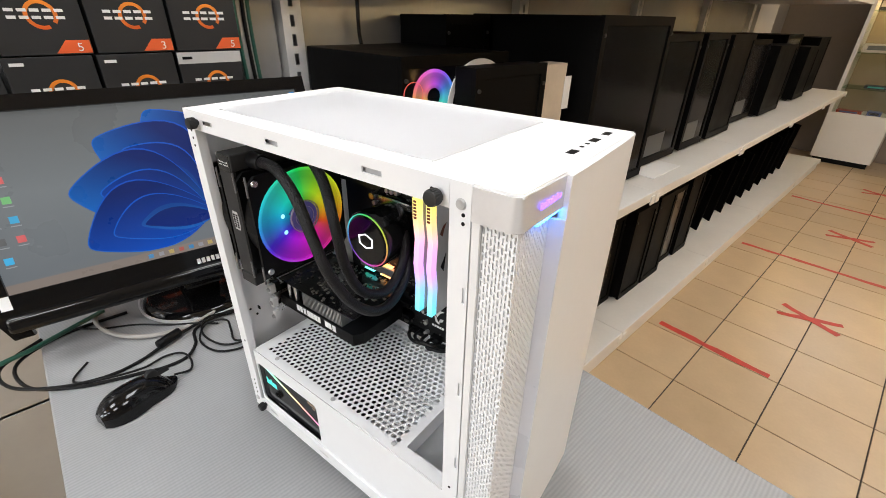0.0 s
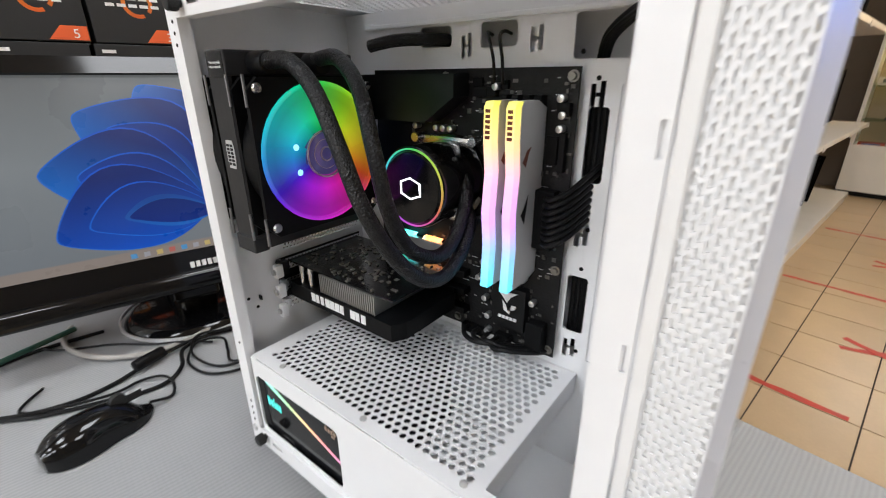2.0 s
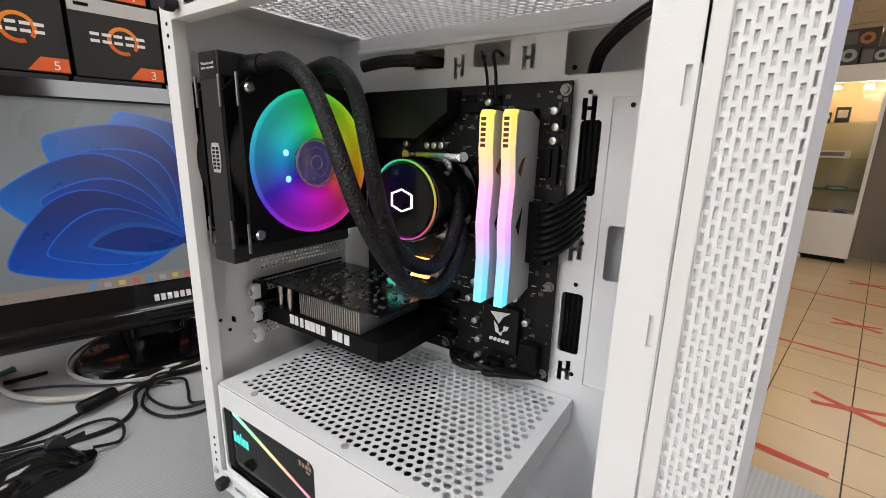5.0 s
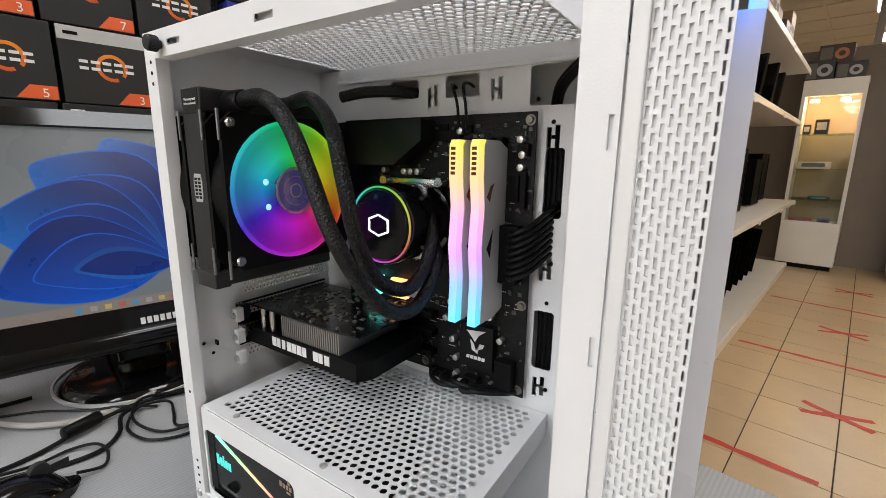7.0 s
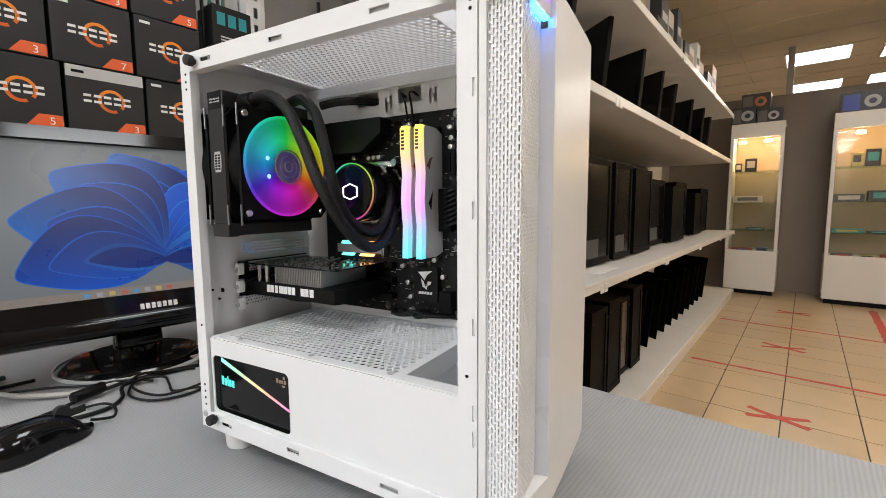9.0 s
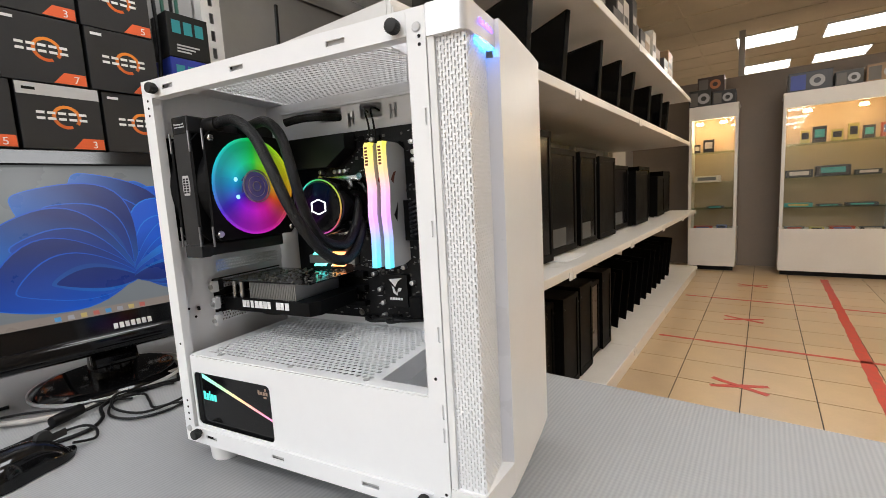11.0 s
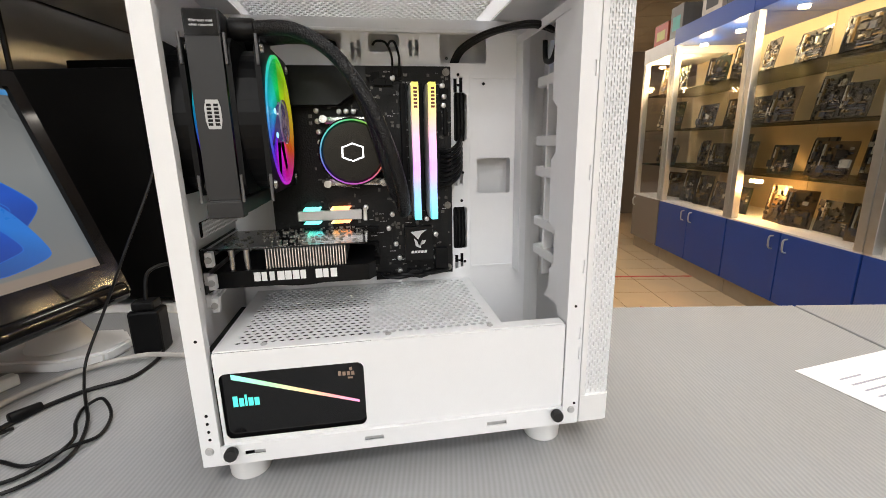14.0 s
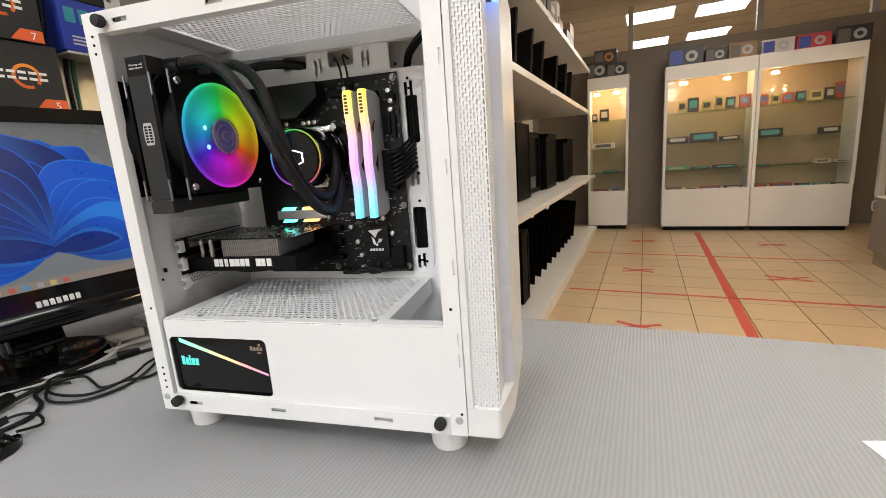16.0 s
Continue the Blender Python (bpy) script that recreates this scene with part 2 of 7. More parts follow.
def finish(name, bm, mat, smooth=False):
    bmesh.ops.recalc_face_normals(bm, faces=bm.faces[:])
    me = bpy.data.meshes.new(name)
    bm.to_mesh(me)
    bm.free()
    me.materials.append(mat)
    if smooth:
        me.polygons.foreach_set("use_smooth", [True] * len(me.polygons))
        me.set_sharp_from_angle(angle=radians(38))
    return me


def part(name, bm, mat, parent, label="", smooth=False):
    ob = new(name, finish(name, bm, mat, smooth))
    ob.parent = parent
    return tagged(ob, label)


def thing(name, m, label, category, group="", kind=""):
    ob = new(name)
    ob.empty_display_size = 0.05
    ob.matrix_world = m
    return tagged(ob, label, category, group, kind)


def structure(name, bm, mat, m=None, label="", smooth=False):
    ob = new(name, finish(name, bm, mat, smooth))
    ob.matrix_world = m or Matrix()
    return tagged(ob, label, kind="structure")


def box_part(name, dims, mat, parent, label="", bevel=0.0, seg=2):
    bm = bmesh.new()
    bm_box(bm, *dims, bevel=bevel, seg=seg)
    return part(name, bm, mat, parent, label)


def box_structure(name, dims, mat, label="", m=None, bevel=0.0):
    bm = bmesh.new()
    bm_box(bm, *dims, bevel=bevel)
    return structure(name, bm, mat, ROOM if m is None else m, label)


# ---- the room ----
floor_mat = material("cream_floor_tile", (0.50, 0.375, 0.235), 0.32, var=0.09, scale=7, bump=0.04, bump_scale=80)
grout_mat = material("dark_grout", (0.05, 0.04, 0.032), 0.85, var=0.2, scale=20)
box_structure("floor", (-6, 7, -9, 13, -0.06, -0.004), grout_mat, "dark grout bed under cream floor tiles")

DESK_TOP = material("grey_ribbed_mat", (0.31, 0.315, 0.32), 0.62, var=0.05, scale=6)
nt, b = tree_of(DESK_TOP)
tc = nt.nodes.new("ShaderNodeTexCoord")
wv = nt.nodes.new("ShaderNodeTexWave")
wv.inputs["Scale"].default_value = 62
wv.bands_direction = "X"
wv.inputs["Distortion"].default_value = 0.15
nt.links.new(tc.outputs["Object"], wv.inputs["Vector"])
wv2 = nt.nodes.new("ShaderNodeTexWave")
wv2.inputs["Scale"].default_value = 62
wv2.bands_direction = "Y"
nt.links.new(tc.outputs["Object"], wv2.inputs["Vector"])
ad = nt.nodes.new("ShaderNodeMath")
ad.operation = "MULTIPLY_ADD"
nt.links.new(wv2.outputs["Fac"], ad.inputs[0])
ad.inputs[1].default_value = 0.12
nt.links.new(wv.outputs["Fac"], ad.inputs[2])
bp = nt.nodes.new("ShaderNodeBump")
bp.inputs["Strength"].default_value = 0.25
bp.inputs["Distance"].default_value = 0.0012
nt.links.new(ad.outputs[0], bp.inputs["Height"])
nt.links.new(bp.outputs[0], b.inputs["Normal"])
rib = nt.nodes.new("ShaderNodeMapRange")
rib.inputs[3].default_value, rib.inputs[4].default_value = 0.92, 1.05
nt.links.new(wv.outputs["Fac"], rib.inputs[0])
vm = nt.nodes.new("ShaderNodeVectorMath")
vm.operation = "SCALE"
nt.links.new(b.inputs["Base Color"].links[0].from_socket, vm.inputs[0])
nt.links.new(rib.outputs[0], vm.inputs["Scale"])
nt.links.new(vm.outputs[0], b.inputs["Base Color"])


def desk(u0, u1, v0, v1, label):
    d = thing("desk", AXES @ pose((u0 + u1) / 2, (v0 + v1) / 2, 0), label, "desk", "shop desks")
    w, l = (u1 - u0) / 2, (v1 - v0) / 2
    box_part("desktop", (-w, w, -l, l, DESK - 0.028, DESK), DESK_TOP, d, "grey ribbed covering", 0.003)
    for x in (-w + 0.04, w - 0.06):
        box_part("side_panel", (x, x + 0.02, -l + 0.04, l - 0.04, 0, DESK - 0.028), LAMINATE, d)
    box_part("back_panel", (-w + 0.06, w - 0.06, l - 0.08, l - 0.06, 0.25, DESK - 0.028), LAMINATE, d)


desk(-0.80, 0.866, -0.235, 0.455, "grey ribbed-topped shop desk under the white computer")
desk(0.870, 2.4, -0.235, 0.455, "grey-topped shop desk butted against the next one")

# walls: the long side behind the shelving, the back, the near and the right side
box_structure("wall_shelving", (-1.00, -0.90, -9, 13, 0, 2.95), WALL_GREY, "plain grey painted wall behind the shelving")
box_structure("wall_far", (-1.0, 7, 12.9, 13.0, 0, 2.95), WALL_WARM, "cream wall far at the back of the shop")
box_structure("wall_near", (-1.0, 7, -9.0, -8.9, 0, 2.95), WALL_WARM, "cream wall behind the desk")
box_structure("wall_right", (6.9, 7.0, -9, 13, 0, 2.95), WALL_WARM, "cream side wall of the shop")
box_structure("partition", (-0.9, 3.4, 6.14, 6.22, 0, 2.32), PARTITION, "brown-grey partition behind the display cabinets")
for pu in (0.25, 1.6, 2.6):
    box_structure("partition_post", (pu, pu + 0.06, 6.15, 6.21, 2.32, CEIL), WALL_GREY, "grey post from partition to ceiling")

# suspended ceiling with its grid in one mesh
CEIL_TILE = material("mineral_ceiling_tile", (0.66, 0.58, 0.46), 0.85, var=0.08, scale=4, bump=0.3, bump_scale=120)
bm = bmesh.new()
bm_box(bm, -1, 7, -9, 13, CEIL, CEIL + 0.05)
for k in range(-14, 22):
    bm_box(bm, -1, 7, k * 0.6 - 0.212, k * 0.6 - 0.188, CEIL - 0.008, CEIL - 0.001)
for k in range(-1, 12):
    bm_box(bm, k * 0.6 - 0.212, k * 0.6 - 0.188, -9, 13, CEIL - 0.0085, CEIL - 0.0015)
structure("ceiling", bm, CEIL_TILE, ROOM, "cream suspended ceiling with square mineral tiles")
# the added fill lamps get panels too
for pu, pv, watts in PANELS:
    lamp = thing("ceiling_and_fill_light", ROOM @ pose(pu, pv, CEIL), "square white fluorescent ceiling panel, lit; seen beyond the partition, added fill before it", "ceiling light", "ceiling lights")
    bm = bmesh.new()
    for q in ((-0.3, 0.3, -0.3, -0.285), (-0.3, 0.3, 0.285, 0.3), (-0.3, -0.285, -0.285, 0.285), (0.285, 0.3, -0.285, 0.285)):
        bm_box(bm, *q, -0.02, 0)
    part("frame", bm, SHELF_WHITE, lamp)
    box_part("diffuser", (-0.284, 0.284, -0.284, 0.284, -0.016, -0.009), LIT_PANEL, lamp, "glowing white diffuser")

# red tape on the floor
def tape(u0, v0, u1, v1, w, parent=None, z=0.0):
    d = Vector((u1 - u0, v1 - v0, 0))
    L = d.length
    n = max(3, int(L / 0.05))
    rng = random.Random(int(u0 * 977 + v0 * 131))
    lo = [(L * k / n, -w / 2 + rng.uniform(-0.004, 0.004)) for k in range(n + 1)]
    hi = [(L * k / n, w / 2 + rng.uniform(-0.004, 0.004)) for k in range(n, -1, -1)]
    bm = bmesh.new()
    bm_prism(bm, lo + hi, Matrix(), 0.0008)
    m = pose(u0, v0, 0.0004 + z, 0, 0, math.degrees(math.atan2(d.y, d.x)))
    if parent is not None:
        ob = part("tape_strip", bm, TAPE, parent)
        ob.matrix_basis = m
        return ob
    ob = new("floor_tape", finish("floor_tape", bm, TAPE))
    ob.matrix_basis = ROOM @ m
    return tagged(ob, "worn red adhesive tape line on the tiles", "floor tape", "floor marking tape")


for q in ((-0.02, 1.79, 0.43, 1.765, 0.030), (-0.03, 3.03, 2.1, 2.99, 0.028), (-0.03, 4.31, 2.0, 4.17, 0.028), (1.001, 2.28, 1.034, 5.46, 0.055)):
    tape(*q)
for cu, cv, s in ((0.452, 2.36, 0.12), (0.432, 3.65, 0.12), (0.465, 4.925, 0.12), (1.436, 3.558, 0.13), (1.60, 4.798, 0.11), (1.53, 2.28, 0.12)):
    x = thing("tape_cross", ROOM @ pose(cu, cv, 0), "cross of worn red tape on the floor tiles", "floor tape", "floor crosses")
    for sg, dz in ((1, 0.0), (-1, 0.0012)):
        ob = tape(-s, -s * 0.45 * sg, s, s * 0.45 * sg, 0.032, x, dz)


# ---- the white computer case ----
# x runs from its rear to its front, y from the open side inwards, z up
X0, X1, XF, YB, ZB, ZT = -0.014, 0.347, 0.379, 0.208, 0.802, 1.2265
case = thing("computer_case", pose(0.17, 0.1, DESK), "white steel computer case with its side off, on the desk", "computer case")
CI = pose(-0.17, -0.1, -DESK)


def cpart(name, bm, mat, label="", smooth=False, parent=None):
    if parent is None:
        bm.transform(CI)
    else:
        bm.transform(Matrix.Translation(-parent_at[parent.name]))
    return part(name, bm, mat, parent or case, label, smooth)


parent_at = {}

ZINC = material("dull_zinc", (0.5, 0.5, 0.5), 0.35, metal=0.35, var=0.1, scale=60)
# open-side frame: column by column
bm = bmesh.new()
bm_prism(bm, [(X0, 0.0), (0.0025, 0.0), (0.0025, 0.010), (0.0013, 0.010), (0.0013, 0.0015), (X0 + 0.0012, 0.0015), (X0 + 0.0012, 0.02), (X0, 0.02)], pose(0, 0, ZB), ZT - ZB)
cpart("rear_column", bm, WHITE_STEEL)
bm = bmesh.new()
bm_plate_holes(bm, pose(0.330, 0.0015, ZB, 90), 0.0165, ZT - ZB, 0.0015, [(0.0125, 0.0145, z, z + 0.013) for z in (0.0715, 0.0925, 0.1605, 0.2485, 0.3365)])
bm_box(bm, 0.330, 0.3312, 0.0015, 0.024, ZB + 0.111, ZT - 0.02)
bm_box(bm, 0.3415, 0.3462, 0.0022, 0.0034, ZB + 0.03, ZT - 0.03)
cpart("front_column", bm, WHITE_STEEL)
slits = [(0.030, 0.048), (0.138, 0.156), (0.258, 0.278)]
bm = bmesh.new()
bm_box(bm, 0.0052, 0.3297, 0.0016, 0.0044, ZB + 0.0185, ZB + 0.0195)
bm_plate_holes(bm, pose(0.0027, 0.0015, ZB, 90), 0.327, 0.0195, 0.0015, [(a - 0.01, b - 0.01, 0.008, 0.0125) for a, b in slits])
cpart("bottom_rail", bm, WHITE_STEEL)
bm = bmesh.new()
bm_plate_holes(bm, pose(0.0027, 0.0015, ZT - 0.0195, 90), 0.327, 0.0195, 0.0015, [(a - 0.01, b - 0.01, 0.007, 0.0115) for a, b in slits])
bm_box(bm, 0.0052, 0.3297, 0.0015, 0.012, ZT - 0.0195, ZT - 0.0183)
cpart("top_rail", bm, WHITE_STEEL)

# shade-grey backs of the slots, the little rivets and tabs along the rails
# the grey of these backs stands for shade inside the slots
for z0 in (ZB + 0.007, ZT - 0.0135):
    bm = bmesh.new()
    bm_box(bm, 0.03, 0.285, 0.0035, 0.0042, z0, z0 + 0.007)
    cpart("slot_shade_back", bm, material("slot_shade_grey", (0.5, 0.5, 0.51), 0.5))

# top panel with its inset lid, and rear, bottom and far side sheets
bm = bmesh.new()
bm_plate_holes(bm, pose(X0, 0.0016, ZT - 0.0015), XF - X0 + 0.0015, YB - 0.0016, 0.0015, [(0.0345, 0.3150, 0.0186, 0.1886)])
cpart("top_panel", bm, WHITE_STEEL)
bm = bmesh.new()
bm_box(bm, 0.0217, 0.2998, 0.0213, 0.1891, ZT - 0.0012, ZT + 0.0005, 0.0004)
FILTER = material("white_filter_mesh", (0.92, 0.92, 0.93), 0.5, var=0.02)
nt, b = tree_of(FILTER)
tl = nt.nodes.new("ShaderNodeBsdfTranslucent")
tl.inputs[0].default_value = (0.92, 0.93, 0.95, 1)
mx = nt.nodes.new("ShaderNodeMixShader")
mx.inputs[0].default_value = 0.64
nt.links.new(b.outputs[0], mx.inputs[1])
nt.links.new(tl.outputs[0], mx.inputs[2])
nt.links.new(mx.outputs[0], nt.nodes["Material Output"].inputs[0])
cpart("top_filter_cover", bm, FILTER, "flat white dust cover let into the top")
bm = bmesh.new()
s = 0.0076
hexr = 0.0033
hole = [(hexr * math.cos(radians(a)), hexr * math.sin(radians(a))) for a in (-30, 30, 90, 150, 210, 270)]
bm_perf(bm, pose(0.030, 0.1805, ZT - 0.0022, 180), 33, 23, s, 0.00658, hole, -0.0008)
cpart("top_grille", bm, WHITE_STEEL, "white punched steel grille under the top")
bm = bmesh.new()
bm_box(bm, X0, X1, YB - 0.0015, YB, ZB, ZT - 0.002)
cpart("far_side_panel", bm, WHITE_STEEL)
# added plate, keeps top light out of the gap behind the tray
bm = bmesh.new()
bm_box(bm, X0 + 0.003, X1 - 0.003, 0.1745, YB - 0.002, ZT - 0.0075, ZT - 0.006)
cpart("top_light_stop", bm, WHITE_STEEL)
bm = bmesh.new()
bm_box(bm, X0, X1, 0.002, YB - 0.002, ZB, ZB + 0.0015)
cpart("bottom_panel", bm, WHITE_STEEL)
bm = bmesh.new()
bm_plate_holes(bm, Matrix.Translation((X0 + 0.0014, 0.0016, ZB)) @ pose(0, 0, 0, 90, 0, 90), YB - 0.0035, ZT - ZB - 0.002, 0.0012, [(0.012, 0.118, 0.250, 0.356), (0.135, 0.175, 0.225, 0.359), (0.0625, 0.1650, 0.199, 0.2145), (0.0625, 0.1650, 0.132, 0.1895)])
cpart("rear_panel", bm, WHITE_STEEL)

# bracket strip with punched dots beside the card slots
bm = bmesh.new()
hole = [(0.0013 * math.cos(radians(a)), 0.0013 * math.sin(radians(a))) for a in (-30, 30, 90, 150, 210, 270)]
bm_perf(bm, Matrix.Translation((X0 + 0.006, 0.062, 1.001)) @ pose(0, 0, 0, 90, 0, 90), 26, 4, 0.0042, 0.0040, hole, 0.0008)
cpart("vent_strip", bm, WHITE_STEEL, "punched white vent strip")
for k, z in enumerate((0.935, 0.957, 0.979)):
    bm = bmesh.new()
    bm_perf(bm, Matrix.Translation((X0 + 0.005, 0.062, z)) @ pose(0, 0, 0, 90, 0, 90), 26, 3, 0.0042, 0.0040, hole, 0.0008)
    bm_box(bm, X0 + 0.002, X0 + 0.009, 0.055, 0.0605, z, z + 0.013, 0.001)
    cpart("slot_cover", bm, ALU if k == 1 else WHITE_STEEL, "punched expansion slot cover")
    bm = bmesh.new()
    bm_box(bm, X0 + 0.0095, X0 + 0.016, 0.046, 0.0545, z - 0.002, z + 0.012, 0.001)
    cpart("slot_latch", bm, WHITE_STEEL, "white slot latch")
    bm = bmesh.new()
    bm_cyl(bm, (X0 + 0.0128, 0.0458, z + 0.005), (0, -1, 0), 0.0032, 0.0022, 14, 0.0028)
    cpart("slot_screw", bm, ZINC, smooth=True)
bm = bmesh.new()
bm_box(bm, X0 + 0.0035, X0 + 0.0085, 0.030, 0.0315, 0.958, 0.963, 0.0005)
cpart("shroud_clip", bm, BLACK, "small black clip on the rear wall")
for k in range(3):
    bm = bmesh.new()
    bm_cyl(bm, (X0 + 0.0027, 0.012 + 0.008 * k, 0.950 + 0.012 * (k % 2)), (1, 0, 0), 0.0016, 0.0006, 10)
    cpart("rear_hole", bm, BLACK)

# the inner tray with its openings
TY = 0.173
tray_holes = [(a - 0.0098, b - 0.0098, c + 0.004, d + 0.004) for a, b, c, d in [(0.165, 0.200, 1.184, 1.203), (0.247, 0.303, 1.173, 1.204), (0.292, 0.335, 1.018, 1.062), (0.263, 0.279, 1.083, 1.140), (0.261, 0.279, 0.948, 1.002), (0.10, 0.135, 1.186, 1.203)]]
bm = bmesh.new()
bm_plate_holes(bm, pose(X0, TY + 0.0012, ZB, 90), 0.362, ZT - ZB - 0.003, 0.0012, [(a - X0, b - X0, c - ZB, d - ZB) for a, b, c, d in tray_holes] + [(z - 0.0088, z - 0.0048, q + 0.005, q + 0.023) for z, q in ((0.224, 0.376), (0.231, 0.377), (0.276, 0.335), (0.283, 0.337), (0.276, 0.226), (0.283, 0.228), (0.276, 0.118), (0.283, 0.120), (0.158, 0.373), (0.165, 0.375))] + [(z - 0.0088, z - 0.0058, q + 0.005, q + 0.008) for z, q in ((0.228, 0.384), (0.280, 0.344), (0.280, 0.235), (0.280, 0.127), (0.162, 0.382))])
cpart("motherboard_tray", bm, WHITE_STEEL, "white steel tray with cable openings")
bm = bmesh.new()
for a, b, c, d in tray_holes:
    for cx, cz, sx, sz in ((a, c, 1, 1), (b, c, -1, 1), (a, d, 1, -1), (b, d, -1, -1)):
        arc = [(cx + sx * 0.0032 * (1 - math.cos(radians(g))), cz + sz * 0.0032 * (1 - math.sin(radians(g)))) for g in (0, 22, 45, 68, 90)]
        bm_prism(bm, [(cx, cz)] + arc, Matrix(((1, 0, 0, 0), (0, 0, -1, TY + 0.0010), (0, 1, 0, 0), (0, 0, 0, 1))), 0.0008)
bm_box(bm, 0.273, 0.330, TY - 0.0016, TY - 0.0002, 0.925, 0.928)
bm_box(bm, 0.273, 0.276, TY - 0.0016, TY - 0.0002, 0.928, 1.160)
bm_box(bm, 0.273, 0.330, TY - 0.0016, TY - 0.0002, 1.160, 1.163)
bm_box(bm, 0.02, 0.330, TY - 0.004, TY - 0.0002, 1.2085, 1.2125, 0.001)
cpart("tray_rims", bm, WHITE_STEEL)
for x, z in ((0.2587, 1.164), (0.2637, 1.049), (0.2622, 1.014), (0.266, 0.934), (0.290, 1.154), (0.245, 1.182)):
    bm = bmesh.new()
    bm_cyl(bm, (x, TY - 0.0004, z), (0, -1, 0), 0.0018, 0.0006, 12)
    cpart("screw_hole", bm, BLACK)

# front fan bulkhead with its scalloped opening
bm = bmesh.new()
FX = 0.3305
pts = [(0.024, 0.0), (0.062, 0.0)]
for z0, dep in ((0.012, 0.05), (0.032, 0.050), (0.04, 0.040), (0.075, 0.040), (0.083, 0.056), (0.145, 0.056), (0.152, 0.046), (0.195, 0.046), (0.203, 0.058), (0.275, 0.058)):
    pts.append((dep, z0))
pts += [(0.024, 0.275)]
bm_prism(bm, [(y, z) for y, z in pts], Matrix(((0, 0, 1, FX), (1, 0, 0, 0), (0, 1, 0, 0.922), (0, 0, 0, 1))), 0.0014)
bm_box(bm, FX, FX + 0.0014, 0.148, TY - 0.001, 0.922, 1.20)
bm_box(bm, FX, FX + 0.0014, 0.024, TY - 0.001, 1.1975, ZT - 0.02)
cpart("fan_bulkhead", bm, WHITE_STEEL)
# unseen end plate added to darken the tray slots from the front side
bm = bmesh.new()
bm_box(bm, FX, FX + 0.0014, TY + 0.0015, YB - 0.002, ZB + 0.002, ZT - 0.008)
cpart("front_light_stop", bm, WHITE_STEEL)
bm = bmesh.new()
for z in (0.95, 0.985, 1.045, 1.08, 1.145):
    bm_box(bm, 0.346, 0.362, 0.075, 0.140, z, z + 0.012, 0.002)
bm_box(bm, 0.346, 0.358, 0.108, 0.112, 0.93, 1.19, 0.001)
cpart("front_inner_rib", bm, WHITE_PLASTIC, "white moulded ribs inside the front")

# power supply shroud: side plate with the window, top plate punched with hexagons
bm = bmesh.new()
bm_plate_holes(bm, pose(0.0052, 0.0045, ZB + 0.020, 90), 0.3247, 0.0885, 0.0013, [(0.0028, 0.1285, 0.0035, 0.0690)])
for cx, cz, sx, sz in ((0.0080, ZB + 0.0235, 1, 1), (0.1337, ZB + 0.0235, -1, 1), (0.0080, ZB + 0.0890, 1, -1), (0.1337, ZB + 0.0890, -1, -1)):
    rr = 0.0065
    arc = [(cx + sx * rr * (1 - math.cos(radians(a))), cz + sz * rr * (1 - math.sin(radians(a)))) for a in (0, 18, 36, 54, 72, 90)]
    bm_prism(bm, [(cx, cz)] + arc, Matrix(((1, 0, 0, 0), (0, 0, -1, 0.0044), (0, 1, 0, 0), (0, 0, 0, 1))), 0.0011)
sh = cpart("shroud_side", bm, WHITE_STEEL)
bm = bmesh.new()
r = 0.0031
hole = [(r * math.cos(radians(a)), r * math.sin(radians(a))) for a in (-30, 30, 90, 150, 210, 270)]
PX, PY, NX, NY = 0.0078, 0.00676, 31, 22
bm_perf(bm, pose(0.019, 0.016, 0.9120), NX, NY, PX, PY, hole, 0.0012)
w = PX * NX
for q in ((0.0055, 0.019, 0.0048, 0.171), (0.019 + w, 0.2695, 0.0048, 0.171), (0.019, 0.019 + w, 0.0048, 0.016), (0.019, 0.019 + w, 0.016 + PY * NY, 0.171)):
    bm_box(bm, *q, 0.9107, 0.9120)
bm_box(bm, 0.2695, 0.329, 0.0048, 0.018, 0.9107, 0.9120)
bm_box(bm, 0.2682, 0.2695, 0.018, 0.171, 0.8905, 0.9107)
cpart("shroud_top", bm, WHITE_STEEL, "white top plate punched with a hexagon pattern")
for x in (0.047, 0.158, 0.256):
    bm = bmesh.new()
    bm_cyl(bm, (x, 0.0125, 0.9120), (0, 0, 1), 0.0030, 0.0012, 16, bevel=0.0004)
    cpart("shroud_screw", bm, ZINC, smooth=True)

# feet
for x in (0.017, 0.320):
    for y in (0.030, 0.170):
        bm = bmesh.new()
        bm_cyl(bm, (x, y, ZB), (0, 0, -1), 0.0205, ZB - DESK, 32, 0.0185, bevel=0.002)
        cpart("foot", bm, WHITE_PLASTIC, "round white plastic foot", True)
# thumbscrews and fixed screws
for x, z in ((0.013, 0.817), (0.013, 1.2155), (0.3215, 0.817), (0.3215, 1.2140)):
    bm = bmesh.new()
    bm_cyl(bm, (x, 0.0, z), (0, -1, 0), 0.0030, 0.003, 20)
    bm_cyl(bm, (x, -0.0025, z), (0, -1, 0), 0.0056, 0.0078, 20, 0.0053, bevel=0.0006)
    for k in range(20):
        a = k * math.pi / 10
        bm_box(bm, x + 0.0053 * math.cos(a) - 0.0004, x + 0.0053 * math.cos(a) + 0.0004, -0.0090, -0.0035, z + 0.0053 * math.sin(a) - 0.0004, z + 0.0053 * math.sin(a) + 0.0004)
    cpart("thumbscrew", bm, RUBBER, "knurled black thumbscrew", True)
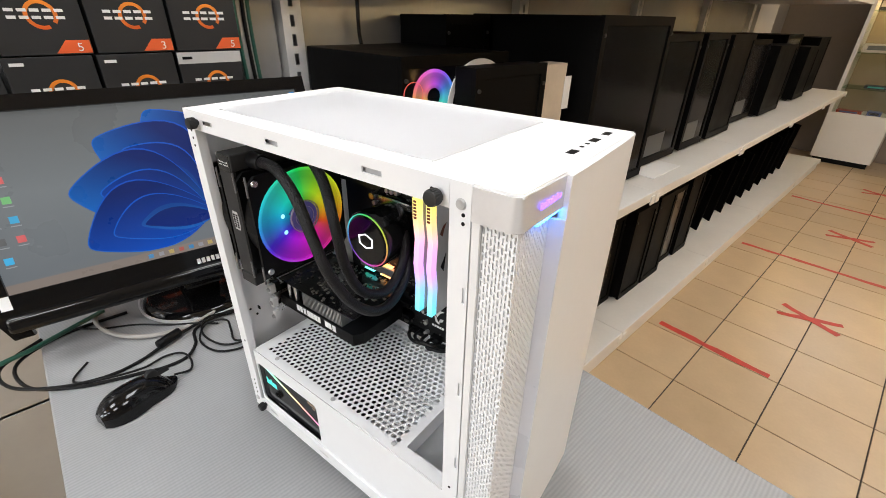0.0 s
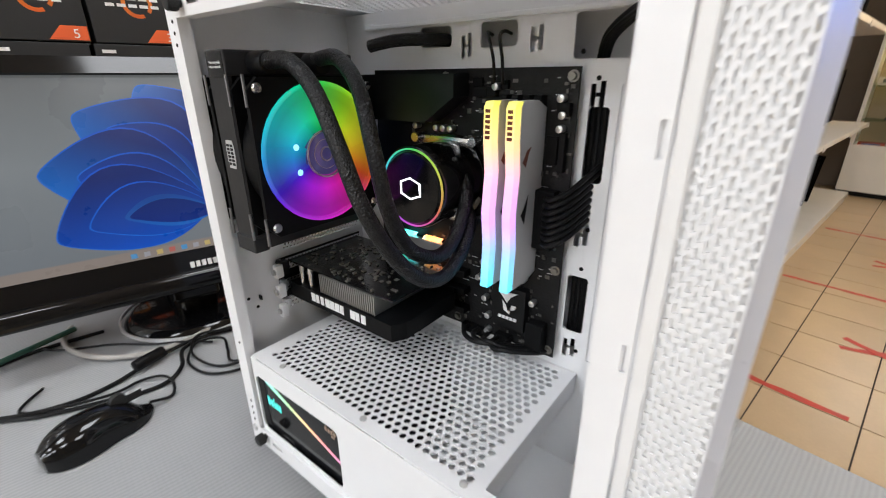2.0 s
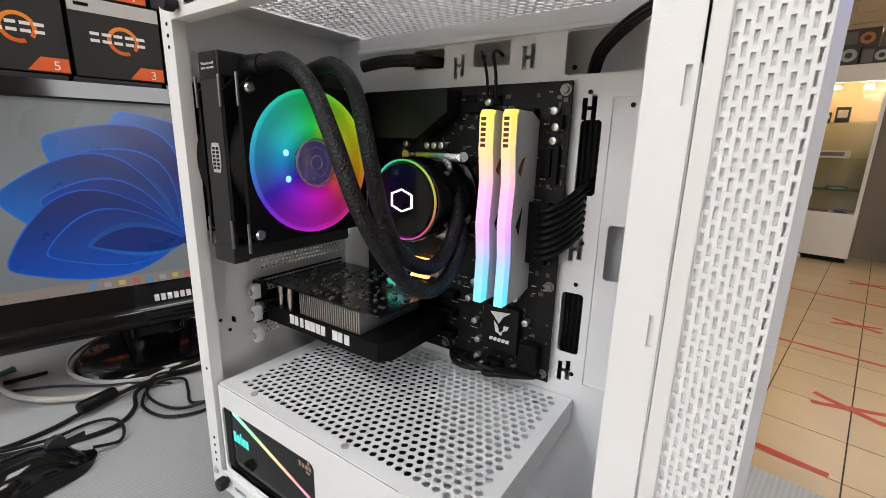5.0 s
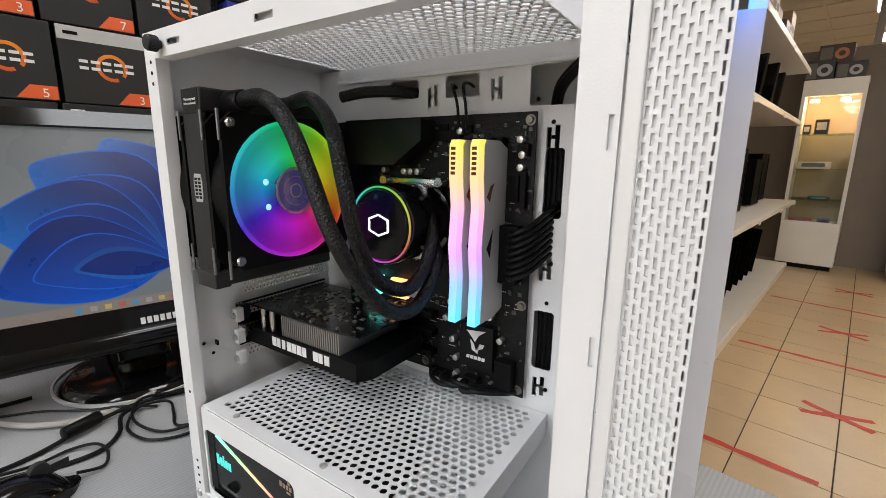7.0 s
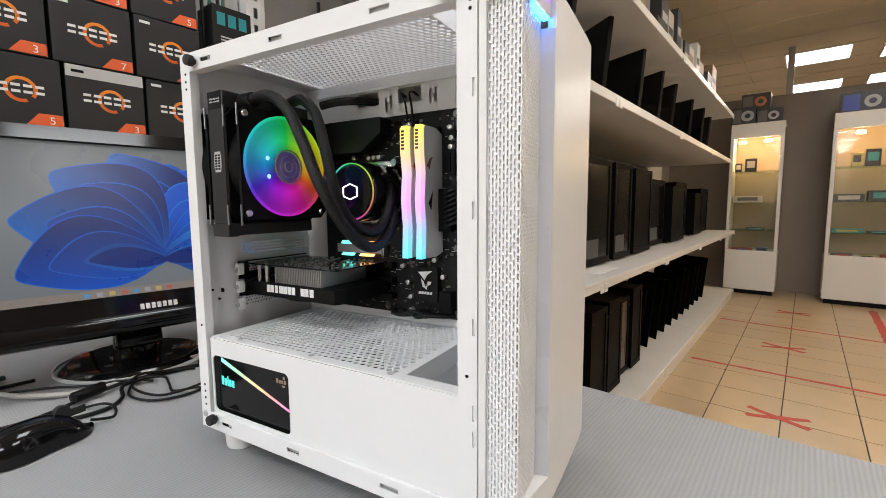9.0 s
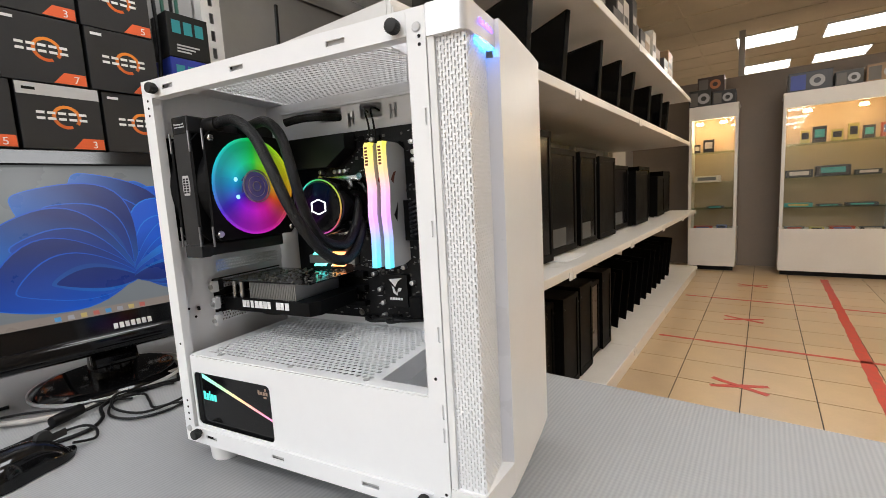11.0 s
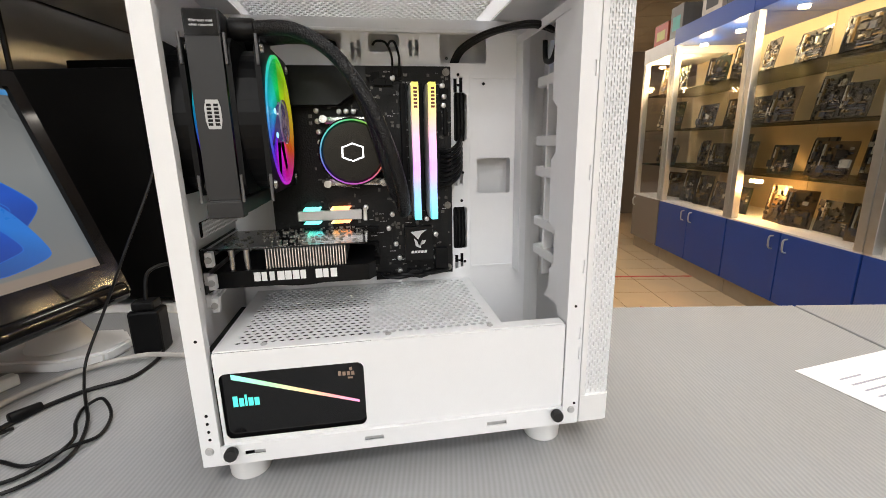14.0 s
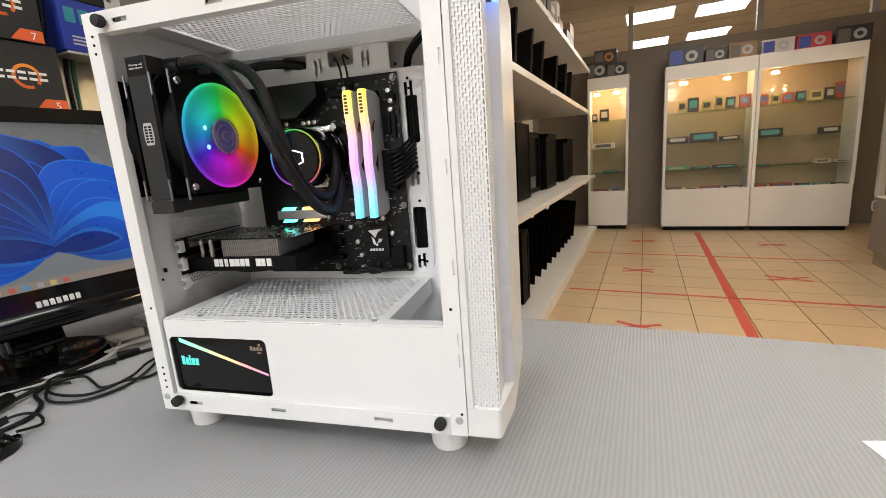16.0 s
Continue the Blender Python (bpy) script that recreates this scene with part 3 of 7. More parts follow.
for x, z in ((-0.007, 0.818), (0.339, 0.818), (0.339, 1.2120)):
    bm = bmesh.new()
    bm_cyl(bm, (x, 0, z), (0, -1, 0), 0.0040, 0.0014, 20, 0.0032)
    bm_cyl(bm, (x, -0.0014, z), (0, -1, 0), 0.0014, 0.0002, 6)
    cpart("rivet", bm, ZINC, smooth=True)
bm = bmesh.new()
for x, z in ((-0.005, 0.83), (-0.005, 0.838), (-0.005, 0.846), (-0.005, 0.854), (-0.004, 0.925), (-0.005, 1.205), (-0.005, 1.197), (-0.005, 1.189), (0.341, 1.205), (0.341, 1.199), (0.0255, 1.2165), (0.342, 0.825), (0.133, 1.2168), (0.3155, 1.2168), (0.338, 0.93)):
    bm = bmesh.new()
    bm_cyl(bm, (x, 0.0, z), (0, -1, 0), 0.0014, 0.0003, 12)
    cpart("frame_hole", bm, BLACK)

# ports on the top
bm = bmesh.new()
for y, l in ((0.108, 0.012), (0.154, 0.012), (0.184, 0.012)):
    bm_box(bm, 0.361, 0.3675, y - l / 2, y + l / 2, ZT - 0.0002, ZT + 0.0003)
for y in (0.127, 0.139):
    bm_cyl(bm, (0.364, y, ZT - 0.0002), (0, 0, 1), 0.0019, 0.0006, 12)
cpart("top_ports", bm, BLACK, "black port openings in the top")

# front: plain face, recessed wall, two punched facets, silver cap, base
bm = bmesh.new()
prof = [(0.0075, 0.0555), (0.0075, 0.100), (0.0060, 0.170), (0.0045, YB - 0.006), (0.0025, YB - 0.001), (-0.001, YB), (-0.030, YB), (-0.030, YB - 0.004), (-0.013, YB - 0.006), (-0.002, YB - 0.010), (0.0008, 0.100), (0.0010, 0.0570)]
bm_prism(bm, prof, Matrix(((1, 0, 0, XF), (0, 1, 0, 0), (0, 0, 1, 0.803), (0, 0, 0, 1))), ZT - 0.803 - 0.0005)
cpart("front_face", bm, WHITE_PLASTIC, "plain white front face")
LILAC = material("satin_light_plastic", (0.62, 0.62, 0.66), 0.3, var=0.03)
bm = bmesh.new()
bm_prism(bm, [(0.3863, 0.0553), (0.3760, 0.0515), (0.3735, 0.0530), (0.3815, 0.0568)], pose(0, 0, 0.833), 1.195 - 0.833)
cpart("recess_wall", bm, LILAC)


def slot_sheet(p0, p1, cols, rows, z0, z1, name):
    a, c = Vector((*p0, z0)), Vector((*p1, z0))
    d = (c - a)
    w, h = d.length, z1 - z0
    d.normalize()
    up = Vector((0, 0, 1))
    n = up.cross(d)
    m = Matrix((((up.x), d.x, -n.x, a.x), (up.y, d.y, -n.y, a.y), (up.z, d.z, -n.z, a.z), (0, 0, 0, 1)))
    px, py = h / rows, w / cols
    hole = [(px * 0.35, -py * 0.25), (px * 0.35, py * 0.25), (-px * 0.35, py * 0.25), (-px * 0.35, -py * 0.25)]
    bm = bmesh.new()
    bm_perf(bm, m, rows, cols, px, py, hole, 0.001)
    return cpart(name, bm, WHITE_STEEL, "white sheet punched with upright slots in brick pattern")


slot_sheet((0.3535, 0.0032), (0.3785, 0.0030), 9, 58, 0.832, 1.207, "side_mesh")
slot_sheet((0.3785, 0.0030), (0.3760, 0.0513), 17, 58, 0.832, 1.207, "front_mesh")
bm = bmesh.new()
bm_box(bm, 0.3475, 0.3535, 0.0, 0.003, 0.832, 1.207, 0.0005)
cpart("side_trim", bm, WHITE_PLASTIC)
bm = bmesh.new()
bm_prism(bm, [(0.354, 0.0047), (0.3765, 0.0047), (0.3737, 0.0510), (0.3725, 0.0510), (0.3753, 0.0060), (0.354, 0.0060)], pose(0, 0, 0.834), 0.37)
cpart("dust_filter", bm, WHITE_PLASTIC, "pale dust filter cloth behind the punched sheets")


def cap_profile(r, off):
    o = [(0.3477, 0.0 - off)]
    for k in range(6):
        a = radians(-90 + 18 * k)
        o.append((XF + off - r + r * math.cos(a), r - off + r * math.sin(a)))
    return o


bm = bmesh.new()
bm_prism(bm, cap_profile(0.007, 0.0015) + [(XF + 0.0035, 0.0570), (XF - 0.028, 0.0570), (0.3477, 0.052)], pose(0, 0, 1.203), 1.2258 - 1.203)
cpart("silver_cap", bm, SILVER, "brushed silver corner cap", True)
bm = bmesh.new()
bm_prism(bm, cap_profile(0.007, 0.0) + [(XF + 0.002, 0.0580), (0.3477, 0.0580)], pose(0, 0, 1.2259), 0.0014)
cpart("cap_top", bm, WHITE_PLASTIC)
LED_BLUE = glow_gradient("front_led", 2, -0.0, 1.0, [(0.0, (0.02, 0.22, 1.0)), (1.0, (0.04, 0.28, 1.0))], 15)
bm = bmesh.new()
bm_box(bm, 0.3765, 0.3815, 0.022, 0.0545, 1.2012, 1.2028)
cpart("front_led", bm, LED_BLUE, "glowing blue light under the cap")
bm = bmesh.new()
for k, y in enumerate((0.022, 0.0255, 0.029, 0.034, 0.037, 0.0405, 0.044, 0.048)):
    bm_box(bm, XF + 0.0028, XF + 0.0040, y, y + 0.0024, 1.2125, 1.2125 + (0.0032 if k % 2 else 0.0042))
cpart("lit_emblem", bm, glow("emblem_glow", (0.25, 0.12, 1.0), 3), "small lit purple emblem bars")
bm = bmesh.new()
bm_prism(bm, cap_profile(0.005, 0.0005) + [(XF + 0.0080, 0.0552), (0.3477, 0.0552)], pose(0, 0, 0.803), 0.029)
cpart("front_base", bm, WHITE_PLASTIC, "", True)


# ---- what sits inside the case ----
def wpart(th, name, bm, mat, label="", smooth=False):
    """A part of a top-level thing, drawn in world axes."""
    bm.transform(th.matrix_basis.inverted())
    return part(name, bm, mat, th, label, smooth)


def wbox(th, name, dims, mat, label="", bevel=0.0):
    bm = bmesh.new()
    bm_box(bm, *dims, bevel=bevel)
    return wpart(th, name, bm, mat, label)


def hue(h, s=1.0, v=1.0):
    import colorsys
    return colorsys.hsv_to_rgb(h % 1.0, s, v)


def radial_glow(name, start, strength, base=(0.05, 0.05, 0.05), axes=(1, 2), centre=(0, 0), s=0.9):
    m = material(name, base, 0.25)
    nt, b = tree_of(m)
    tc = nt.nodes.new("ShaderNodeTexCoord")
    sep = nt.nodes.new("ShaderNodeSeparateXYZ")
    nt.links.new(tc.outputs["Object"], sep.inputs[0])
    com = nt.nodes.new("ShaderNodeCombineXYZ")
    for i, (a, c) in enumerate(zip(axes, centre)):
        mt = nt.nodes.new("ShaderNodeMath")
        mt.operation = "SUBTRACT"
        nt.links.new(sep.outputs[a], mt.inputs[0])
        mt.inputs[1].default_value = c
        nt.links.new(mt.outputs[0], com.inputs[i])
    g = nt.nodes.new("ShaderNodeTexGradient")
    g.gradient_type = "RADIAL"
    nt.links.new(com.outputs[0], g.inputs[0])
    r = ramp_node(nt, [(k / 12, hue(start + k / 12, s)) for k in range(13)])
    nt.links.new(g.outputs["Color"], r.inputs[0])
    nt.links.new(r.outputs[0], b.inputs["Emission Color"])
    b.inputs["Base Color"].default_value = (0.06, 0.06, 0.06, 1)
    ln = nt.nodes.new("ShaderNodeVectorMath")
    ln.operation = "LENGTH"
    nt.links.new(com.outputs[0], ln.inputs[0])
    cur = nt.nodes.new("ShaderNodeMapRange")
    cur.inputs[1].default_value, cur.inputs[2].default_value = 0.015, 0.056
    nt.links.new(ln.outputs["Value"], cur.inputs[0])
    prof = ramp_node(nt, [(0.0, (0.30,) * 3), (0.10, (0.45,) * 3), (0.35, (0.85,) * 3), (0.75, (0.50,) * 3), (0.92, (0.55,) * 3), (1.0, (1.0,) * 3)])
    nt.links.new(cur.outputs[0], prof.inputs[0])
    fall = nt.nodes.new("ShaderNodeMath")
    fall.operation = "MULTIPLY"
    fall.inputs[1].default_value = strength
    nt.links.new(prof.outputs[0], fall.inputs[0])
    nt.links.new(fall.outputs[0], b.inputs["Emission Strength"])
    return m


DULL_SCREW = material("dull_screw_steel", (0.22, 0.21, 0.19), 0.4, metal=0.8, var=0.1)
# motherboard
BX0, BX1, BZ0, BZ1, BY = 0.045, 0.258, 0.923, 1.172, 0.170
mb = thing("motherboard", pose(0.15, BY, BZ0), "black circuit board screwed to the white tray", "motherboard")
wbox(mb, "board", (BX0, BX1, BY, BY + 0.0016, BZ0, BZ1), PCB, "", 0.0006)
for x, z in ((0.2525, 1.1655), (0.2525, 1.010), (0.2525, 0.930), (0.135, 1.1655), (0.15, 0.930)):
    bm = bmesh.new()
    bm_cyl(bm, (x, BY, z), (0, -1, 0), 0.0044, 0.0004, 20)
    bm_cyl(bm, (x, BY - 0.0004, z), (0, -1, 0), 0.0030, 0.0022, 16, 0.0024)
    wpart(mb, "standoff_screw", bm, DULL_SCREW, "", True)
    bm = bmesh.new()
    bm_cyl(bm, (x, BY + 0.0018, z), (0, 1, 0), 0.003, 0.0095, 8)
    wpart(mb, "standoff", bm, STEEL)
VRM = material("dark_green_grey_heatsink", (0.008, 0.009, 0.009), 0.45, spec=0.3)
bm = bmesh.new()
bm_prism(bm, [(0.050, 1.128), (0.128, 1.128), (0.160, 1.150), (0.160, 1.168), (0.050, 1.168)], Matrix(((1, 0, 0, 0), (0, 0, -1, BY - 0.0005), (0, 1, 0, 0), (0, 0, 0, 1))), 0.022)
wpart(mb, "heatsink", bm, VRM, "dark finned power stage heatsink")
bm = bmesh.new()
bm_prism(bm, [(0.197, 0.944), (0.231, 0.944), (0.231, 0.986), (0.197, 0.986)], Matrix(((1, 0, 0, 0), (0, 0, -1, BY - 0.0005), (0, 1, 0, 0), (0, 0, 0, 1))), 0.009)
chip = wpart(mb, "chipset_heatsink", bm, BLACK_METAL, "black heatsink with a pale bird emblem")
bm = bmesh.new()
em = Matrix(((1, 0, 0, 0.2), (0, 0, -1, BY - 0.0097), (0, 1, 0, 0.95), (0, 0, 0, 1)))
for poly in ([(0.004, 0.030), (0.024, 0.032), (0.017, 0.027), (0.013, 0.020), (0.009, 0.025)], [(0.008, 0.022), (0.012, 0.018), (0.014, 0.012), (0.021, 0.015), (0.023, 0.019), (0.018, 0.019), (0.016, 0.009), (0.010, 0.012)]):
    bm_prism(bm, poly, em, 0.0004)
for k in range(5):
    bm_prism(bm, [(0.004 + k * 0.004, 0.003), (0.0072 + k * 0.004, 0.003), (0.0080 + k * 0.004, 0.0062), (0.0048 + k * 0.004, 0.0062)], em, 0.0004)
wpart(mb, "emblem", bm, PRINT_WHITE, "pale printed bird emblem")
rng = random.Random(5)
cap_bm = bmesh.new()
bm_cyl(cap_bm, (0, 0, 0), (0, -1, 0), 0.0030, 0.0075, 16, bevel=0.0005)
cap_me = finish("capacitor", cap_bm, ALU, True)
spots = [(0.103 + 0.0005 * k, 1.123 - 0.0115 * k) for k in range(5)] + [(0.128 + 0.008 * k, 1.122) for k in range(3)] + [(0.248, 1.128), (0.249, 1.138), (0.247, 1.150), (0.190, 1.158), (0.186, 0.965), (0.190, 0.947), (0.236, 0.975), (0.178, 0.985), (0.183, 1.002), (0.19, 0.93), (0.152, 1.012), (0.236, 0.945), (0.225, 0.995)]
for x, z in spots:
    ob = new("capacitor", cap_me)
    ob.parent = mb
    ob.matrix_basis = mb.matrix_basis.inverted() @ pose(x, BY, z)
for dims in ((0.236, 0.246, 0.004, 1.10, 1.122), (0.248, 0.253, 0.006, 1.095, 1.125), (0.232, 0.250, 0.010, 1.030, 1.080), (0.168, 0.182, 0.006, 1.150, 1.158), (0.182, 0.19, 0.006, 1.150, 1.158), (0.20, 0.215, 0.009, 0.922, 0.932), (0.16, 0.185, 0.008, 0.921, 0.929), (0.234, 0.250, 0.012, 0.932, 0.958), (0.165, 0.175, 0.002, 1.155, 1.165), (0.193, 0.2, 0.003, 1.156, 1.163), (0.244, 0.254, 0.006, 1.137, 1.147), (0.115, 0.12, 0.008, 1.09, 1.115)):
    wbox(mb, "connector", (dims[0], dims[1], BY - dims[2], BY, dims[3], dims[4]), BLACK, "", 0.0005)
for k in range(4):
    x = 0.2072 + 0.0099 * k - 0.0099
    wbox(mb, "memory_slot", (x, x + 0.006, BY - 0.010, BY, 1.006, 1.152), BLACK, "", 0.0005)
for k, z in enumerate((0.985, 0.966, 0.945)):
    wbox(mb, "card_slot", (0.075, 0.165, BY - 0.011, BY, z - 0.0035, z + 0.0035), BLACK, "", 0.0006)
bm = bmesh.new()
for k in range(260):
    x, z = rng.uniform(BX0 + 0.05, BX1 - 0.003), rng.uniform(BZ0 + 0.004, BZ1 - 0.004)
    a, c = rng.uniform(0.0006, 0.0022), rng.uniform(0.0006, 0.0022)
    bm_box(bm, x - a, x + a, BY - rng.uniform(0.0006, 0.0014), BY, z - c, z + c)
smd = wpart(mb, "solder_clutter", bm, material("tin_and_ceramic", (0.10, 0.096, 0.088), 0.35, metal=0.4, var=0.6, scale=160))
tagged(smd, kind="stuff")
bm = bmesh.new()
for k in range(120):
    x, z = rng.uniform(BX0 + 0.06, BX1 - 0.01), rng.uniform(BZ0 + 0.01, BZ1 - 0.006)
    for q in range(rng.randint(2, 5)):
        bm_box(bm, x + q * 0.0016, x + q * 0.0016 + 0.0009, BY - 0.0003, BY - 0.0001, z, z + 0.0007)
lines = wpart(mb, "printed_marks", bm, PRINT_WHITE)
tagged(lines, kind="stuff")

# memory modules
RAM_GLOW = glow_gradient("memory_light", 2, 0.0, 0.142, [(0.0, (0.06, 0.75, 0.95)), (0.2, (0.25, 0.55, 1.0)), (0.38, (0.75, 0.35, 1.0)), (0.58, (1.0, 0.42, 0.75)), (0.78, (1.0, 0.66, 0.30)), (1.0, (0.92, 0.82, 0.06))], 1.25)
RAM_PRINT = material("dull_red_print", (0.16, 0.035, 0.012), 0.5, var=0.1)
RAM_SHELL = material("white_grey_spreader", (0.6, 0.6, 0.6), 0.45, metal=0.1, var=0.06, scale=40)
for x in (0.1974, 0.2160):
    ram = thing("memory_module", pose(x, 0.1160, 1.001) @ Matrix.Diagonal((1, 1, 1.042, 1)), "memory stick with pale spreader and glowing yellow-to-cyan edge", "memory module", "memory modules")
    bm = bmesh.new()
    m = Matrix(((0, 0, 1, 0), (1, 0, 0, 0), (0, 1, 0, 0), (0, 0, 0, 1)))
    outer = [(0.001, 0.0), (0.003, 0.035), (0.0, 0.062), (0.003, 0.092), (0.0, 0.115), (0.0, 0.138), (0.003, 0.142)]
    for A, B, C, D in zip(outer, outer[1:], [(y + 0.0085, z) for y, z in outer], [(y + 0.0085, z) for y, z in outer[1:]]):
        bm_prism(bm, [A, C, D, B], m, 0.0072)
    bmesh.ops.remove_doubles(bm, verts=bm.verts[:], dist=1e-5)
    part("light_bar", bm, RAM_GLOW, ram, "frosted bar glowing yellow, pink and cyan")
    bm = bmesh.new()
    bm_prism(bm, [(y + 0.0086, z) for y, z in outer] + [(0.034, 0.142), (0.049, 0.136), (0.049, 0.004), (0.034, 0.0)], Matrix(((0, 0, 1, -0.0004), (1, 0, 0, 0), (0, 1, 0, 0), (0, 0, 0, 1))), 0.0080)
    part("heat_spreader", bm, RAM_SHELL, ram)
    box_part("contacts", (0.003, 0.0045, 0.0492, 0.0560, 0.004, 0.136), PCB, ram)
    for k in range(6):
        box_part("printed_bar", (0.0016, 0.0056, -0.0006, -0.0002, 0.1165 + k * 0.0036, 0.1188 + k * 0.0036), RAM_PRINT, ram)
    bm = bmesh.new()
    bm_prism(bm, [(0.014, 0.100), (0.020, 0.108), (0.026, 0.110), (0.022, 0.104), (0.019, 0.096)], Matrix(((0, 0, 1, 0.0077), (1, 0, 0, 0), (0, 1, 0, 0), (0, 0, 0, 1))), 0.0003)
    part("emblem", bm, RAM_PRINT, ram)
    bm = bmesh.new()
    bm_prism(bm, [(0.016, 0.060), (0.021, 0.066), (0.026, 0.074), (0.024, 0.062), (0.022, 0.052)], Matrix(((0, 0, 1, 0.0077), (1, 0, 0, 0), (0, 1, 0, 0), (0, 0, 0, 1))), 0.0003)
    part("emblem", bm, BLACK, ram, "black winged emblem")

# liquid cooler: radiator, two fans, pump, sleeved hoses
cool = thing("liquid_cooler", pose(0.04, 0.065, 1.03), "black liquid cooler with two rainbow-lit fans and sleeved hoses", "liquid cooler")
RX0, RX1, RY0, RY1, RZ0, RZ1 = 0.029, 0.055, 0.006, 0.126, 1.031, 1.187
bm = bmesh.new()
bm_box(bm, RX0, RX1, RY0, RY1, RZ1 - 0.018, RZ1, 0.0015)
bm_box(bm, RX0, RX1, RY0, RY1, RZ0, RZ0 + 0.014, 0.0015)
bm_box(bm, RX0 + 0.0005, RX1 - 0.0005, RY0, RY0 + 0.004, RZ0 + 0.014, RZ1 - 0.018)
bm_box(bm, RX0 + 0.0005, RX1 - 0.0005, RY1 - 0.004, RY1, RZ0 + 0.014, RZ1 - 0.018)
rad = wpart(cool, "radiator", bm, GREY_METAL, "dark painted radiator")
bm = bmesh.new()
for k in range(40):
    y = RY0 + 0.005 + k * 0.00275
    bm_box(bm, RX0 + 0.002, RX1 - 0.002, y, y + 0.0006, RZ0 + 0.014, RZ1 - 0.018)
for k in range(10):
    z = RZ0 + 0.02 + k * 0.0122
    bm_box(bm, RX0 + 0.003, RX1 - 0.003, RY0 + 0.004, RY1 - 0.004, z, z + 0.0015)
fins = wpart(cool, "radiator_core", bm, BLACK_METAL)
tagged(fins, kind="stuff")
wbox(cool, "bottom_tab", (RX0 - 0.001, RX1 + 0.001, RY0 - 0.0012, RY0 + 0.012, RZ0 - 0.001, RZ0 + 0.0125), GREY_METAL, "", 0.001)
wbox(cool, "warranty_label", (RX0 + 0.0015, RX1 - 0.0015, RY0 - 0.0005, RY0 - 0.0001, RZ1 - 0.019, RZ1 - 0.001), BLACK_GLOSS, "small black sticker with two white lines")
FONT_MAT = material("label_ink", (0.75, 0.75, 0.75), 0.6, var=0.02)
for line, z in (("Warranty void", RZ1 - 0.0095), ("when removed", RZ1 - 0.0125)):
    cu = bpy.data.curves.new("label_text", "FONT")
    cu.body, cu.size, cu.extrude, cu.align_x = line, 0.0028, 0.00008, "CENTER"
    cu.materials.append(FONT_MAT)
    tx = new("label_text", cu)
    tx.parent = cool
    tx.matrix_basis = cool.matrix_basis.inverted() @ pose((RX0 + RX1) / 2, RY0 - 0.0006, z, 90)
bm = bmesh.new()
oct_pts = [(-0.0060, 0.005), (-0.0045, 0.011), (0.0045, 0.011), (0.0060, 0.005), (0.0060, -0.005), (0.0045, -0.011), (-0.0045, -0.011), (-0.0060, -0.005)]
fr = Matrix(((1, 0, 0, 0.0425), (0, 0, -1, RY0 - 0.0002), (0, 1, 0, 1.1115), (0, 0, 0, 1)))
bm_prism(bm, oct_pts, fr, 0.0004)
badge = wpart(cool, "badge", bm, PRINT_GREY, "pale eight-sided badge")
bm = bmesh.new()
for sx in (-1, 1):
    for k in range(6):
        bm_box(bm, 0.0425 + sx * 0.0026 - 0.0017, 0.0425 + sx * 0.0026 + 0.0017, RY0 - 0.0009, RY0 - 0.0006, 1.1030 + k * 0.0029, 1.1050 + k * 0.0029)
wpart(cool, "badge_marks", bm, BLACK, "dark bars on the badge")


